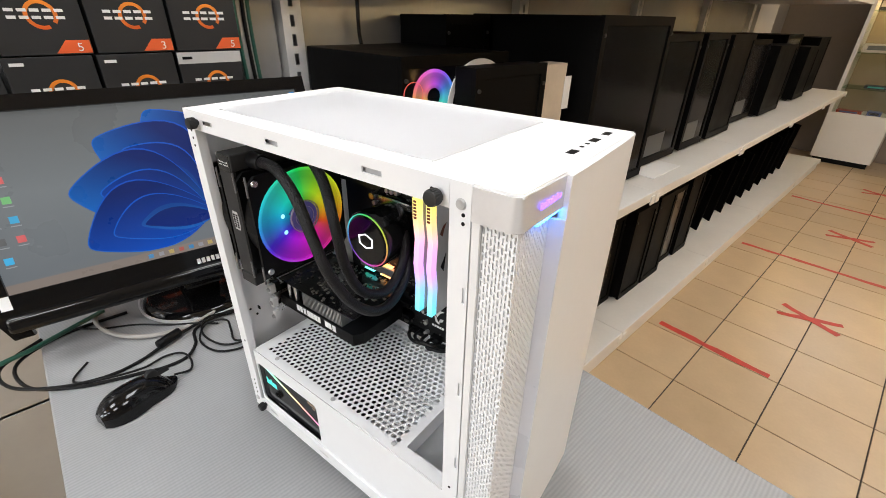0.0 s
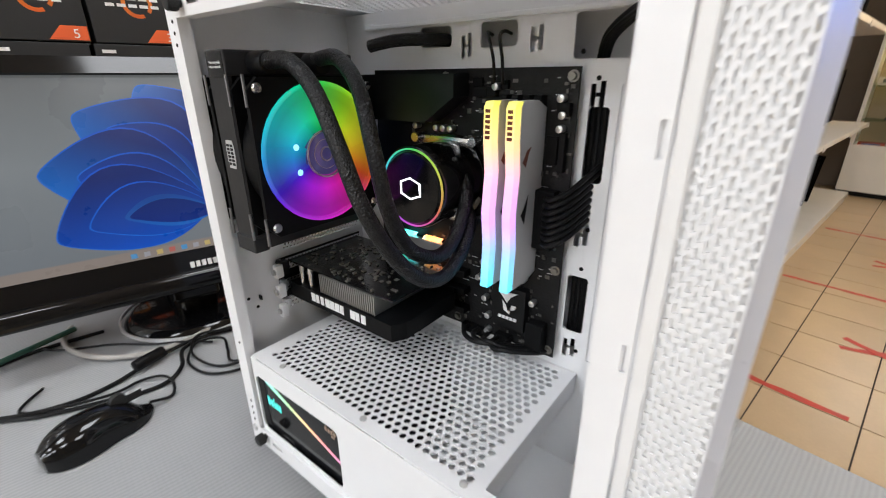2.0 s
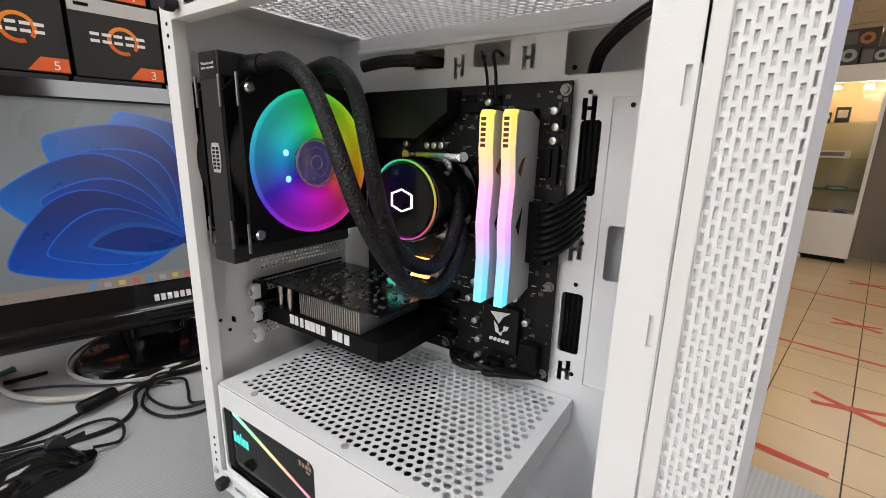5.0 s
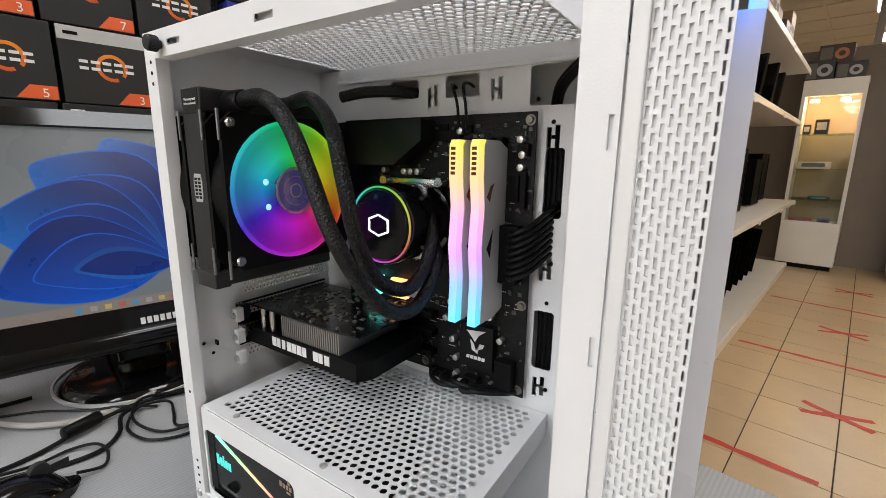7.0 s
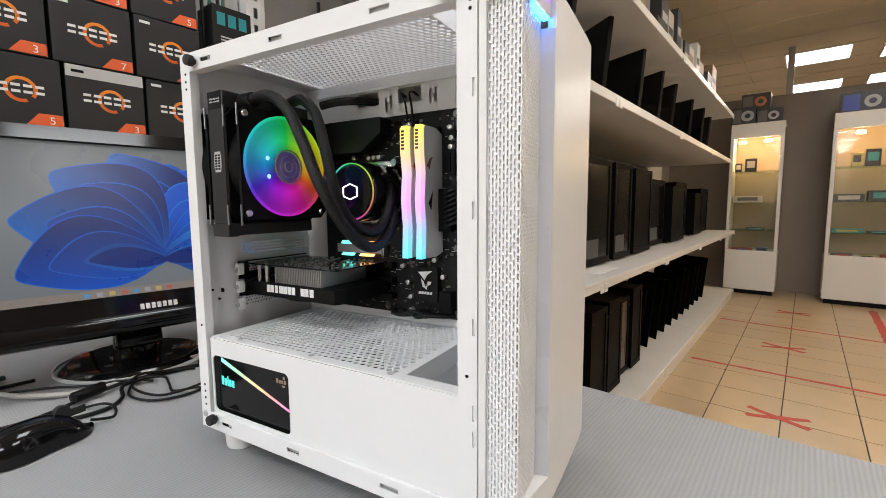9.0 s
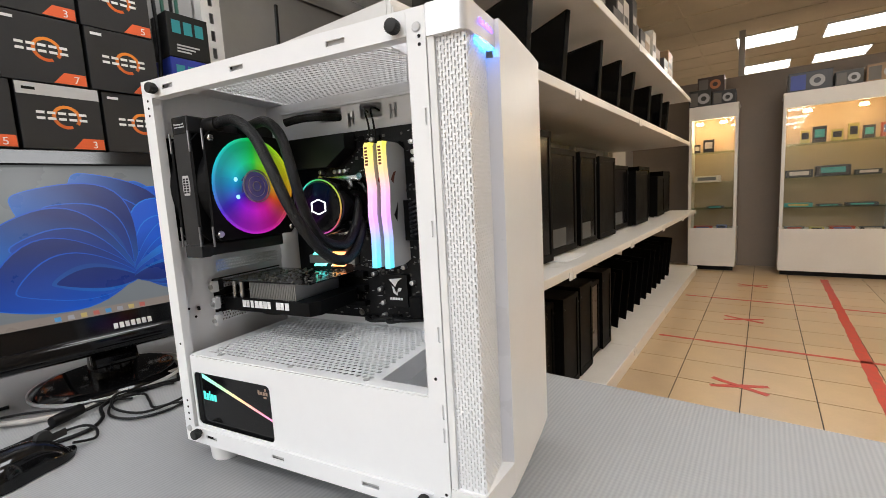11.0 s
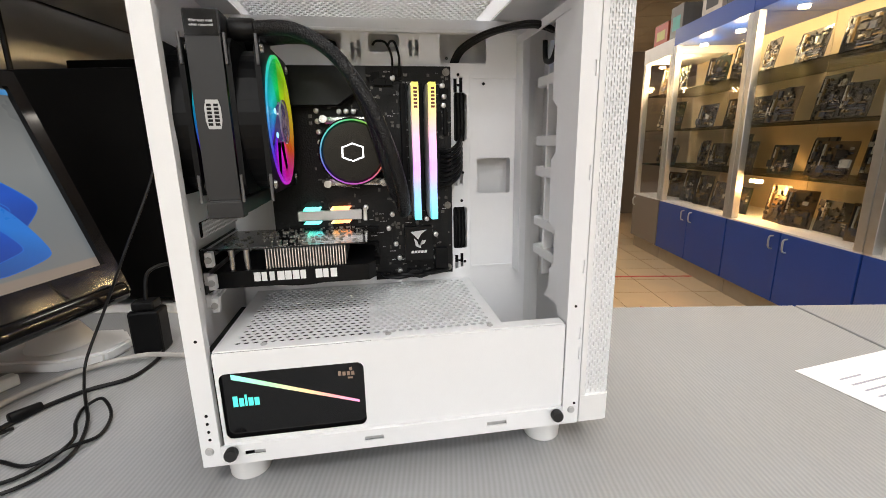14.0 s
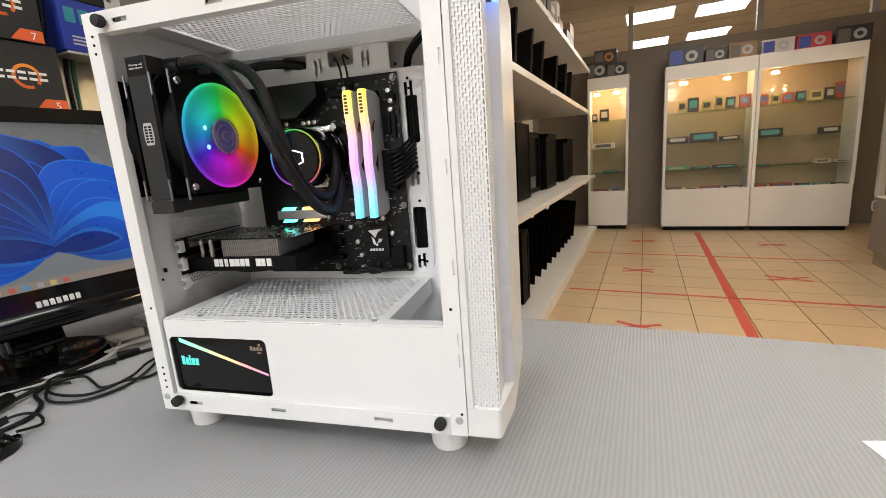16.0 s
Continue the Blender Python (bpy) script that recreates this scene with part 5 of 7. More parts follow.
# the wallpaper's folded blue ribbons: flat lit leaves on the screen, each shaded across its width
def ribbon_mat(name, lo, hi, half, strength):
    m = material(name, (0.005, 0.01, 0.03), 0.3, spec=0.3)
    nt, b = tree_of(m)
    tc = nt.nodes.new("ShaderNodeTexCoord")
    sep = nt.nodes.new("ShaderNodeSeparateXYZ")
    nt.links.new(tc.outputs["Object"], sep.inputs[0])
    along = nt.nodes.new("ShaderNodeMath")
    along.operation = "MULTIPLY_ADD"
    nt.links.new(sep.outputs[0], along.inputs[0])
    along.inputs[1].default_value = 0.16
    nt.links.new(sep.outputs[1], along.inputs[2])
    mr = nt.nodes.new("ShaderNodeMapRange")
    mr.inputs[1].default_value, mr.inputs[2].default_value = -half, half
    nt.links.new(along.outputs[0], mr.inputs[0])
    mid = tuple((p + 2 * q) / 3 for p, q in zip(lo, hi))
    r = ramp_node(nt, [(0.0, lo), (0.35, tuple((3 * p + q) / 4 for p, q in zip(lo, hi))), (0.80, mid), (1.0, hi)])
    nt.links.new(mr.outputs[0], r.inputs[0])
    nt.links.new(r.outputs[0], b.inputs["Emission Color"])
    b.inputs["Emission Strength"].default_value = strength
    return m


DEEP, NAVY, ROYAL, SKY = (0.0, 0.012, 0.16), (0.0, 0.03, 0.36), (0.002, 0.12, 0.80), (0.02, 0.28, 1.0)
RIBBON = [ribbon_mat("ribbon_royal", DEEP, SKY, 0.065, 0.58), ribbon_mat("ribbon_deep", DEEP, ROYAL, 0.06, 0.58), ribbon_mat("ribbon_bright", ROYAL, SKY, 0.07, 0.55), ribbon_mat("ribbon_navy", DEEP, NAVY, 0.04, 0.50)]
RX, RY = 0.335, 0.125
leaves = [(84, 0.175, 0.074, -0.022), (58, 0.180, 0.070, 0.024), (112, 0.195, 0.078, -0.034), (30, 0.180, 0.066, 0.032), (140, 0.205, 0.078, -0.038), (6, 0.180, 0.062, 0.028), (166, 0.210, 0.072, -0.030), (192, 0.200, 0.066, -0.030), (-18, 0.165, 0.056, 0.030)]
count = 0
for k, (ang, L, wd, bend) in enumerate(leaves):
    turn = pose(RX, RY, 0, 0, 0, ang)
    for f, g, off, mt in ((1.0, 1.0, 0.0, 2), (0.992, 0.975, 0.0006, k % 2), (0.80, 0.66, 0.008, 2), (0.79, 0.635, 0.0085, 1), (0.58, 0.40, 0.014, 0), (0.55, 0.30, 0.015, 3)):
        lo_x, hi_x, lo_y, hi_y = SIDE + 0.003, MW - SIDE - 0.003, BOT + 0.0165, MH - TOP - 0.003
        back = turn.inverted()
        pts = []
        for i in range(44):
            t = i / 44 * 2 * math.pi
            px = f * L * 0.5 * (1 - math.cos(t))
            py = g * wd * math.sin(t) * (0.30 + 0.70 * math.sin(min(1.0, px / (f * L) * 0.85 + 0.1) * math.pi) ** 0.8)
            py += bend * math.sin(px / L * 2.6) + off * (1 if bend < 0 else -1)
            w = turn @ Vector((px, py, 0))
            w.x = min(max(w.x, lo_x + 0.00002 * i), hi_x - 0.00002 * i)
            w.y = min(max(w.y, lo_y + 0.00002 * i), hi_y - 0.00002 * i)
            w = back @ w
            pts.append((w.x, w.y))
        bm = bmesh.new()
        bm_prism(bm, pts, Matrix(), 0.000015)
        ob = part("wallpaper_ribbon", bm, RIBBON[mt], monitor, "blue ribbon fold of the wallpaper" if count == 0 else "")
        ob.matrix_basis = pose(0, 0, -0.0019 + 0.00002 * count) @ turn
        count += 1

# desktop icons and task bar marks
icon_cols = [(0.6, 0.05, 0.05), (0.05, 0.3, 0.5), (0.1, 0.1, 0.1), (0.5, 0.1, 0.1), (0.05, 0.35, 0.6), (0.15, 0.4, 0.15)]
for k in range(11):
    x, y = SIDE + 0.010 + 0.024 * (k % 2), MH - TOP - 0.075 - 0.031 * (k // 2)
    box_part("desktop_icon", (x, x + 0.011, y, y + 0.011, -0.0018, -0.0010), glow("icon", icon_cols[k % 6], 0.8), monitor)
    box_part("icon_caption", (x - 0.001, x + 0.012, y - 0.005, y - 0.0035, -0.0018, -0.0012), glow("caption", (0.35, 0.36, 0.37), 0.5), monitor)
for k in range(8):
    x = MW * 0.5 - 0.075 + 0.0165 * k
    box_part("taskbar_icon", (x, x + 0.008, BOT + 0.0035, BOT + 0.0105, -0.0018, -0.0010), glow("taskbar", [(0.05, 0.2, 0.4), (0.25, 0.25, 0.27), (0.4, 0.3, 0.1), (0.35, 0.08, 0.06)][k % 4], 0.7), monitor)
for k in range(7):
    x = MW / 2 - 0.004 + k * 0.0082
    box_part("badge_bar", (x, x + 0.0060, 0.024, 0.0335, 0.006, 0.0064), PRINT_GREY, monitor)
box_part("sticker", (MW - 0.036, MW - 0.026, MH - TOP - 0.014, MH - TOP - 0.006, 0.006, 0.0064), material("blue_sticker", (0.05, 0.25, 0.6), 0.4), monitor, "small blue sticker")
box_part("corner_tape", (0.006, 0.020, 0.030, 0.052, 0.0062, 0.0068), PRINT_WHITE, monitor, "white tape on the corner")
bm = bmesh.new()
c = mon_m @ Vector((MW / 2, 0.10, -0.07))
bm_box(bm, MW / 2 - 0.035, MW / 2 + 0.035, -0.03, 0.16, -0.075, -0.055, 0.006)
part("neck", bm, BLACK_GLOSS, monitor)
bm = bmesh.new()
mc = (ML + MR) / 2 + mback * 0.10
bm_cyl(bm, (mc.x, mc.y, DESK), (0, 0, 1), 0.115, 0.014, 48, 0.100, bevel=0.003)
bm_cyl(bm, (mc.x, mc.y, DESK + 0.014), (0, 0, 1), 0.035, 0.09, 24, 0.03)
bm.transform(mon_m.inverted())
part("stand_foot", bm, BLACK_GLOSS, monitor, "round black stand", True)
bm = bmesh.new()
ring_bm(bm, (mc.x, mc.y, DESK + 0.003), (0, 0, 1), 0.1165, 0.1195, 0.005, 56)
bm.transform(mon_m.inverted())
part("foot_rim", bm, SILVER, monitor, "thin silver rim round the stand", True)
bm = bmesh.new()
for k in range(5):
    pts = [(0.0, 0.05), (0.02, 0.0), (0.045, 0.0), (0.035, 0.06), (0.018, 0.13), (0.004, 0.13)]
bm_prism(bm, pts, pose(-0.014, -0.02, -0.02), 0.02)
part("side_arm", bm, BLACK_GLOSS, monitor, "glossy side piece")

# white clamp foot of a desk lamp behind the monitor
cl = thing("clamp_base", pose(-0.33, 0.345, DESK), "white plastic socket base on the desk behind the monitor", "plastic base")
bm = bmesh.new()
bm_prism(bm, [(-0.09, -0.05), (0.02, -0.065), (0.075, -0.045), (0.09, 0.0), (0.06, 0.045), (-0.05, 0.055), (-0.095, 0.02)], Matrix(), 0.018)
bmesh.ops.bevel(bm, geom=bm.edges[:], offset=0.004, segments=2, affect="EDGES")
part("base", bm, WHITE_PLASTIC, cl, "", True)
bm = bmesh.new()
bm_cyl(bm, (-0.01, 0.0, 0.018), (0, 0, 1), 0.045, 0.03, 28, 0.028, bevel=0.003)
part("hub", bm, WHITE_PLASTIC, cl, "", True)
ad = thing("power_adapter", pose(-0.205, 0.335, DESK), "black plug-in power adapter standing on the desk", "adapter")
box_part("body", (-0.022, 0.022, -0.018, 0.018, 0.0, 0.070), BLACK, ad, "", 0.004)
box_part("plug_neck", (-0.016, 0.016, -0.014, 0.014, 0.070, 0.084), BLACK, ad, "", 0.003)

# mouse
mouse = thing("mouse", pose(-0.186, -0.098, DESK, 0, 0, 97), "glossy black computer mouse on the desk", "mouse")
bm = bmesh.new()
rows = []
NL, NS = 18, 16
for i in range(NL + 1):
    t = i / NL
    x = -0.056 + 0.112 * t
    wd = 0.031 * (max(0.02, 1 - abs(2 * t - 0.95) ** 3.2)) ** 0.5 * (1 - 0.10 * math.exp(-((t - 0.55) / 0.16) ** 2))
    h = 0.037 * (max(0.03, 1 - abs(2 * t - 0.82) ** 2.4)) ** 0.62
    rows.append([bm.verts.new((x, wd * math.cos(math.pi * j / NS), 0.0015 + h * math.sin(math.pi * j / NS) ** 0.7)) for j in range(NS + 1)])
for A, B in zip(rows, rows[1:]):
    for j in range(NS):
        bm.faces.new((A[j], A[j + 1], B[j + 1], B[j]))
bmesh.ops.holes_fill(bm, edges=[e for e in bm.edges if e.is_boundary])
part("body", bm, BLACK_GLOSS, mouse, "glossy curved shell", True)
bm = bmesh.new()
bm_cyl(bm, (0.024, -0.004, 0.0335), (0, 1, 0), 0.009, 0.008, 20, bevel=0.001)
part("wheel", bm, RUBBER, mouse, "", True)
box_part("button_seam", (0.005, 0.050, -0.0005, 0.0005, 0.024, 0.0335), RUBBER, mouse)
for k in range(3):
    box_part("badge_bar", (-0.034, -0.030, -0.008 + 0.005 * k, -0.005 + 0.005 * k, 0.0325, 0.0342), PRINT_GREY, mouse)

# cables on the desk
D0 = DESK + 0.0035
cable("mouse_cable", [(-0.192, -0.044, D0 + 0.006), (-0.191, -0.019, D0), (-0.212, -0.008, D0 + 0.004), (-0.239, -0.011, D0 + 0.004), (-0.258, -0.032, D0), (-0.252, -0.067, D0 + 0.003), (-0.272, -0.115, D0 + 0.004), (-0.310, -0.150, D0), (-0.345, -0.120, D0)], 0.0019, CABLE, "thin black mouse cable looped over the desk", smooth=8)
cable("monitor_cable", [(-0.181, 0.310, D0 + 0.004), (-0.181, 0.284, D0), (-0.193, 0.238, D0), (-0.236, 0.212, D0), (-0.272, 0.167, D0), (-0.288, 0.110, D0), (-0.300, 0.055, D0 + 0.003), (-0.291, -0.006, D0 + 0.003), (-0.279, -0.060, D0), (-0.281, -0.110, D0), (-0.305, -0.165, D0 + 0.004), (-0.365, -0.215, D0 + 0.004), (-0.440, -0.215, D0), (-0.480, -0.150, D0)], 0.0029, CABLE, "thick black monitor cable lying across the desk", smooth=8)
cable("monitor_cable", [(-0.276, 0.160, D0), (-0.294, 0.090, D0 + 0.003), (-0.285, 0.037, D0 + 0.004), (-0.249, 0.018, D0), (-0.226, -0.009, D0), (-0.230, -0.045, D0), (-0.247, -0.076, D0), (-0.264, -0.108, D0), (-0.292, -0.150, D0), (-0.350, -0.198, D0), (-0.425, -0.195, D0 + 0.004), (-0.465, -0.120, D0), (-0.450, -0.02, D0)], 0.0029, CABLE, "thick black monitor cable lying across the desk", smooth=8)
cable("thin_cable", [(-0.470, -0.100, D0), (-0.434, -0.075, D0), (-0.393, -0.025, D0), (-0.345, 0.012, D0), (-0.305, 0.040, D0 + 0.006), (-0.275, 0.075, D0)], 0.0018, CABLE, "thin black cable under the monitor", smooth=7)
knot = thing("cable_clip", pose(-0.272, 0.167, D0, 0, 0, 56), "black cable tie where two cables join", "cable fitting")
bm = bmesh.new()
bm_cyl(bm, (-0.016, 0, 0.0035), (1, 0, 0), 0.0075, 0.032, 16, 0.0055, bevel=0.002)
part("sleeve", bm, BLACK, knot, "", True)
fer = thing("ferrite_core", pose(-0.290, -0.008, D0 + 0.004, 0, 0, 104), "black ferrite barrel on a monitor cable", "cable fitting")
bm = bmesh.new()
bm_cyl(bm, (-0.022, 0, 0.0045), (1, 0, 0), 0.0085, 0.044, 20, bevel=0.002)
part("barrel", bm, BLACK, fer, "", True)
cable("grey_cable", [(-0.02, 0.300, D0 + 0.004), (-0.130, 0.288, D0 + 0.004), (-0.200, 0.296, D0 + 0.006), (-0.262, 0.274, D0 + 0.004), (-0.305, 0.225, D0 + 0.002), (-0.322, 0.175, D0 + 0.002), (-0.318, 0.110, D0 + 0.002), (-0.308, 0.044, D0 + 0.002), (-0.322, -0.007, D0 + 0.002), (-0.353, -0.045, D0 + 0.004), (-0.406, -0.068, D0 + 0.003), (-0.462, -0.070, D0 + 0.002), (-0.505, -0.050, D0 + 0.002)], 0.0040, CABLE_GREY, "grey network cable across the desk", smooth=8)
wp = thing("cable_plug", pose(-0.358, 0.232, D0, 0, 0, 62), "white plug on the grey cable", "plug")
box_part("plug_body", (-0.030, 0.030, -0.009, 0.009, -0.003, 0.013), PRINT_WHITE, wp, "", 0.003)
cable("black_lead", [(-0.205, 0.335, DESK + 0.080), (-0.200, 0.350, DESK + 0.125), (-0.17, 0.39, DESK + 0.12), (-0.12, 0.42, DESK + 0.05), (-0.05, 0.42, D0)], 0.003, CABLE, "black lead of the power adapter", smooth=7)
cable("hanging_cable", [(-0.16, 0.40, 1.16), (-0.175, 0.36, 1.05), (-0.205, 0.304, 0.94), (-0.240, 0.294, 0.86), (-0.258, 0.265, 0.80), (-0.240, 0.222, D0 + 0.006), (-0.221, 0.189, D0 + 0.002), (-0.190, 0.137, D0), (-0.173, 0.087, D0), (-0.179, 0.054, D0), (-0.205, 0.030, D0), (-0.252, 0.028, D0), (-0.284, 0.056, D0 + 0.005), (-0.270, 0.088, D0 + 0.003), (-0.238, 0.080, D0), (-0.204, 0.068, D0), (-0.178, 0.086, D0 + 0.004), (-0.162, 0.108, D0), (-0.171, 0.149, D0), (-0.198, 0.182, D0 + 0.004), (-0.212, 0.169, D0), (-0.199, 0.133, D0 + 0.004), (-0.179, 0.090, D0 + 0.006), (-0.205, 0.050, D0), (-0.258, 0.038, D0 + 0.004), (-0.296, 0.062, D0 + 0.009), (-0.286, 0.100, D0 + 0.006), (-0.268, 0.140, D0)], 0.0020, CABLE, "thin black cable hanging behind the case, looped on the desk", smooth=7)
cable("green_cable", [(-0.475, -0.05, D0 + 0.010), (-0.440, -0.16, D0 + 0.012), (-0.425, -0.245, D0 + 0.004), (-0.40, -0.285, 0.70), (-0.33, -0.31, 0.60), (-0.25, -0.32, 0.50)], 0.0042, CABLE_GREEN, "dark green cable running off the desk edge", smooth=7)
for k, (a, q) in enumerate(((0.0, 0), (0.022, 1), (0.045, 0), (0.06, 1))):
    cable("wall_cable", [(-0.70 + a * 0.2, 0.465 + a, 1.75), (-0.70, 0.47 + a, 1.5), (-0.71, 0.455 + a, 1.3), (-0.70, 0.46 + a, 1.0), (-0.66, 0.44 + a, D0)], 0.005, CABLE_GREEN if q else CABLE, "cable hanging down the back panel", smooth=6)
cable("wall_lead", [(-0.655, 0.86, 1.75), (-0.655, 0.85, 1.35), (-0.65, 0.855, 1.22), (-0.60, 0.88, 1.10), (-0.55, 0.90, 0.95)], 0.006, CABLE, "thick black lead hanging before the back panel", smooth=6)

# sheet of paper with printed lines
pp = thing("paper_sheet", pose(0.755, -0.035, DESK, 0, 0, 8), "white printed sheet of paper on the desk", "paper")
box_part("sheet", (-0.03, 0.18, -0.17, 0.127, 0.0006, 0.0011), PAPER, pp)
for k in range(9):
    box_part("print_line", (0.0, 0.04 + 0.05 * ((k * 7) % 3), 0.09 - 0.014 * k, 0.0925 - 0.014 * k, 0.00115, 0.0014), material("print_ink", (0.35, 0.36, 0.42), 0.7), pp)

# processor boxes stacked against the back panel
ARC = [(0.026 * math.cos(radians(a)), 0.026 * math.sin(radians(a))) for a in range(-38, 293, 15)]
ORANGE_ARC = glow_gradient("orange_arc", 2, 0.03, 0.11, [(0.0, (0.55, 0.05, 0.01)), (1.0, (0.85, 0.30, 0.03))], 0.0)
nt, b = tree_of(ORANGE_ARC)
nt.links.new(b.inputs["Emission Color"].links[0].from_socket, b.inputs["Base Color"])


def cpu_box(v0, z0, digit, strip, jit):
    w, h = 0.148, 0.1415
    th = thing("processor_box", AXES @ pose(-0.722 + jit, v0, z0, 0, 0, jit * 300), "dark grey processor box with orange arc and corner" + (", pale top strip" if strip else ""), "box", "processor boxes")
    box_part("carton", (-0.085, 0.0, 0.0015, w - 0.0015, 0.0004, h - 0.0004), BOX_DARK, th, "", 0.0012)
    fm = Matrix(((0, 0, 1, 0.0001), (1, 0, 0, 0), (0, 1, 0, 0), (0, 0, 0, 1)))
    if strip:
        box_part("top_strip", (0.0001, 0.0005, 0.002, w - 0.002, h - 0.026, h - 0.001), PRINT_GREY, th, "silver strip")
    bm = bmesh.new()
    c0, c1 = 0.082, 0.072
    for (a, b2), (c, d) in zip(ARC, ARC[1:]):
        bm_prism(bm, [(c0 + a, c1 + b2), (c0 + c, c1 + d), (c0 + c * 0.74, c1 + d * 0.74), (c0 + a * 0.74, c1 + b2 * 0.74)], fm, 0.0003)
    bmesh.ops.remove_doubles(bm, verts=bm.verts[:], dist=1e-5)
    part("orange_arc", bm, ORANGE_ARC, th, "broken orange ring")
    for k in range(5):
        y = 0.030 + 0.0185 * k
        box_part("white_bar", (0.0002, 0.0007, y, y + 0.0140, 0.0645, 0.0700), PRINT_WHITE, th)
        box_part("white_bar", (0.0002, 0.0007, y, y + 0.0140, 0.0770, 0.0825), PRINT_WHITE, th)
    box_part("small_mark", (0.0003, 0.0009, 0.012, 0.034, h - 0.0165, h - 0.0105), BLACK if strip else PRINT_WHITE, th)
    bm = bmesh.new()
    bm_prism(bm, [(w - 0.062, 0.003), (w - 0.003, 0.003), (w - 0.003, 0.027), (w - 0.042, 0.027)], fm, 0.0004)
    part("orange_corner", bm, ORANGE, th, "orange corner flash")
    cu = bpy.data.curves.new("digit", "FONT")
    cu.body, cu.size, cu.extrude = digit, 0.022, 0.0002
    cu.materials.append(PRINT_WHITE)
    tx = new("digit", cu)
    tx.parent = th
    tx.matrix_basis = Matrix(((0, 0, 1, 0.0008), (1, 0, 0, w - 0.026), (0, 1, 0, 0.0065), (0, 0, 0, 1)))


rngb = random.Random(3)
rows_digits = ["53335", "35533", "53353", "53533", "33773", "57357"]
for r_i in range(6):
    z = DESK + 0.0275 + 0.1432 * r_i
    shift = (0.0, 0.004, -0.006, 0.0, -0.017, -0.02)[r_i]
    for c_i in range(4):
        v0 = 0.027 + 0.1525 * (c_i - 2) + shift
        cpu_box(v0, z, rows_digits[r_i][c_i] if not (r_i == 3) else "53533"[(c_i + 4) % 5] if c_i > 2 else ("3" if c_i == 2 else "5"), (r_i, c_i) in ((3, 2), (2, 3), (4, 0)), rngb.uniform(-0.004, 0.004))
INTEL = material("blue_card", (0.02, 0.04, 0.30), 0.4, var=0.2, scale=18)
for k in range(2):
    th = thing("processor_box", AXES @ pose(-0.722, 0.346, DESK + 0.6 + 0.115 * k, 0, 0, 2), "blue and black processor box with teal print", "box", "processor boxes")
    box_part("carton", (-0.085, 0.0, 0.0, 0.108, 0.0, 0.113), INTEL if k == 0 else BOX_SIDE, th, "", 0.001)
    for q in range(3):
        box_part("printed_bar", (0.0001, 0.0006, 0.012 + 0.03 * q, 0.034 + 0.03 * q, 0.062, 0.095), material("teal_print", (0.03, 0.25, 0.28), 0.4), th)
    for q in range(3):
        box_part("small_print", (0.0001, 0.0006, 0.02, 0.08 - 0.012 * q, 0.03 - 0.008 * q, 0.034 - 0.008 * q), PRINT_GREY, th)
th = thing("flat_carton", AXES @ pose(-0.765, 0.0, DESK), "flat black carton under the processor boxes", "box")
box_part("carton", (-0.04, 0.043, -0.27, 0.33, 0.0, 0.0272), BOX_SIDE, th, "", 0.001)
th = thing("box_stand", AXES @ pose(-0.765, 0.40, DESK), "grey steel stand under the blue boxes", "stand")
box_part("post", (-0.044, -0.024, -0.045, -0.020, 0.004, 0.592), PANEL_GREY, th, "", 0.001)
box_part("foot_plate", (-0.044, 0.020, -0.05, 0.0, 0.0, 0.0039), PANEL_GREY, th)
box_part("top_plate", (-0.045, 0.043, -0.05, 0.055, 0.5925, 0.5985), PANEL_GREY, th, "", 0.001)


# ---- shelving along the wall ----
UF, UBK = -0.055, -0.80
for k, v in enumerate((-1.6, -0.5, 0.505, 1.5, 2.5, 3.5, 4.5)):
    post = thing("shelf_upright", ROOM @ pose(UBK - 0.02, v, 0), "white slotted steel shelving upright", "shelf post", "shelving uprights")
    bm = bmesh.new()
    hs = [(0.022, 0.034, 0.08 + 0.05 * q, 0.110 + 0.05 * q) for q in range(42)]
    bm_plate_holes(bm, Matrix(((0, 0, 1, 0.052), (1, 0, 0, -0.028), (0, 1, 0, 0), (0, 0, 0, 1))), 0.056, 2.2, 0.002, hs)
    bm_box(bm, -0.02, 0.052, -0.028, -0.026, 0, 2.2)
    bm_box(bm, -0.02, 0.052, 0.026, 0.028, 0, 2.2)
    part("slotted_face", bm, SHELF_WHITE, post)
for k in range(7):
    v0 = (-2.6, -1.565, -0.465, 0.54, 1.535, 2.535, 3.535)[k]
    v1 = (-1.635, -0.535, 0.47, 1.465, 2.465, 3.465, 4.465)[k]
    for j in range(6):
        z0 = 0.02 + 0.36 * j
        box_structure("back_panel", (UBK - 0.004, UBK, v0, v1, z0, z0 + 0.352), PANEL_GREY, "satin grey steel back panel of the shelving", bevel=0.0015)


def shelf(v0, v1, z, name="shelf_board"):
    n = max(1, round((v1 - v0) / 1.0))
    for k in range(n):
        a, c = v0 + (v1 - v0) * k / n, v0 + (v1 - v0) * (k + 1) / n
        th = thing(name, ROOM @ pose(0, a, z), "white steel shelf board", "shelf", "shelf boards")
        bm = bmesh.new()
        bm_box(bm, UBK + 0.035, UF - 0.012, 0.001, c - a - 0.001, -0.03, 0)
        part("deck", bm, SHELF_WHITE, th)
        box_part("front_edge", (UF - 0.0118, UF, 0.001, c - a - 0.001, -0.034, 0.002), SHELF_WHITE, th, "", 0.003)
        for q in (0.004, c - a - 0.034):
            box_part("edge_clip", (UF - 0.001, UF + 0.004, q, q + 0.03, -0.045, -0.012), SHELF_WHITE, th, "", 0.002)


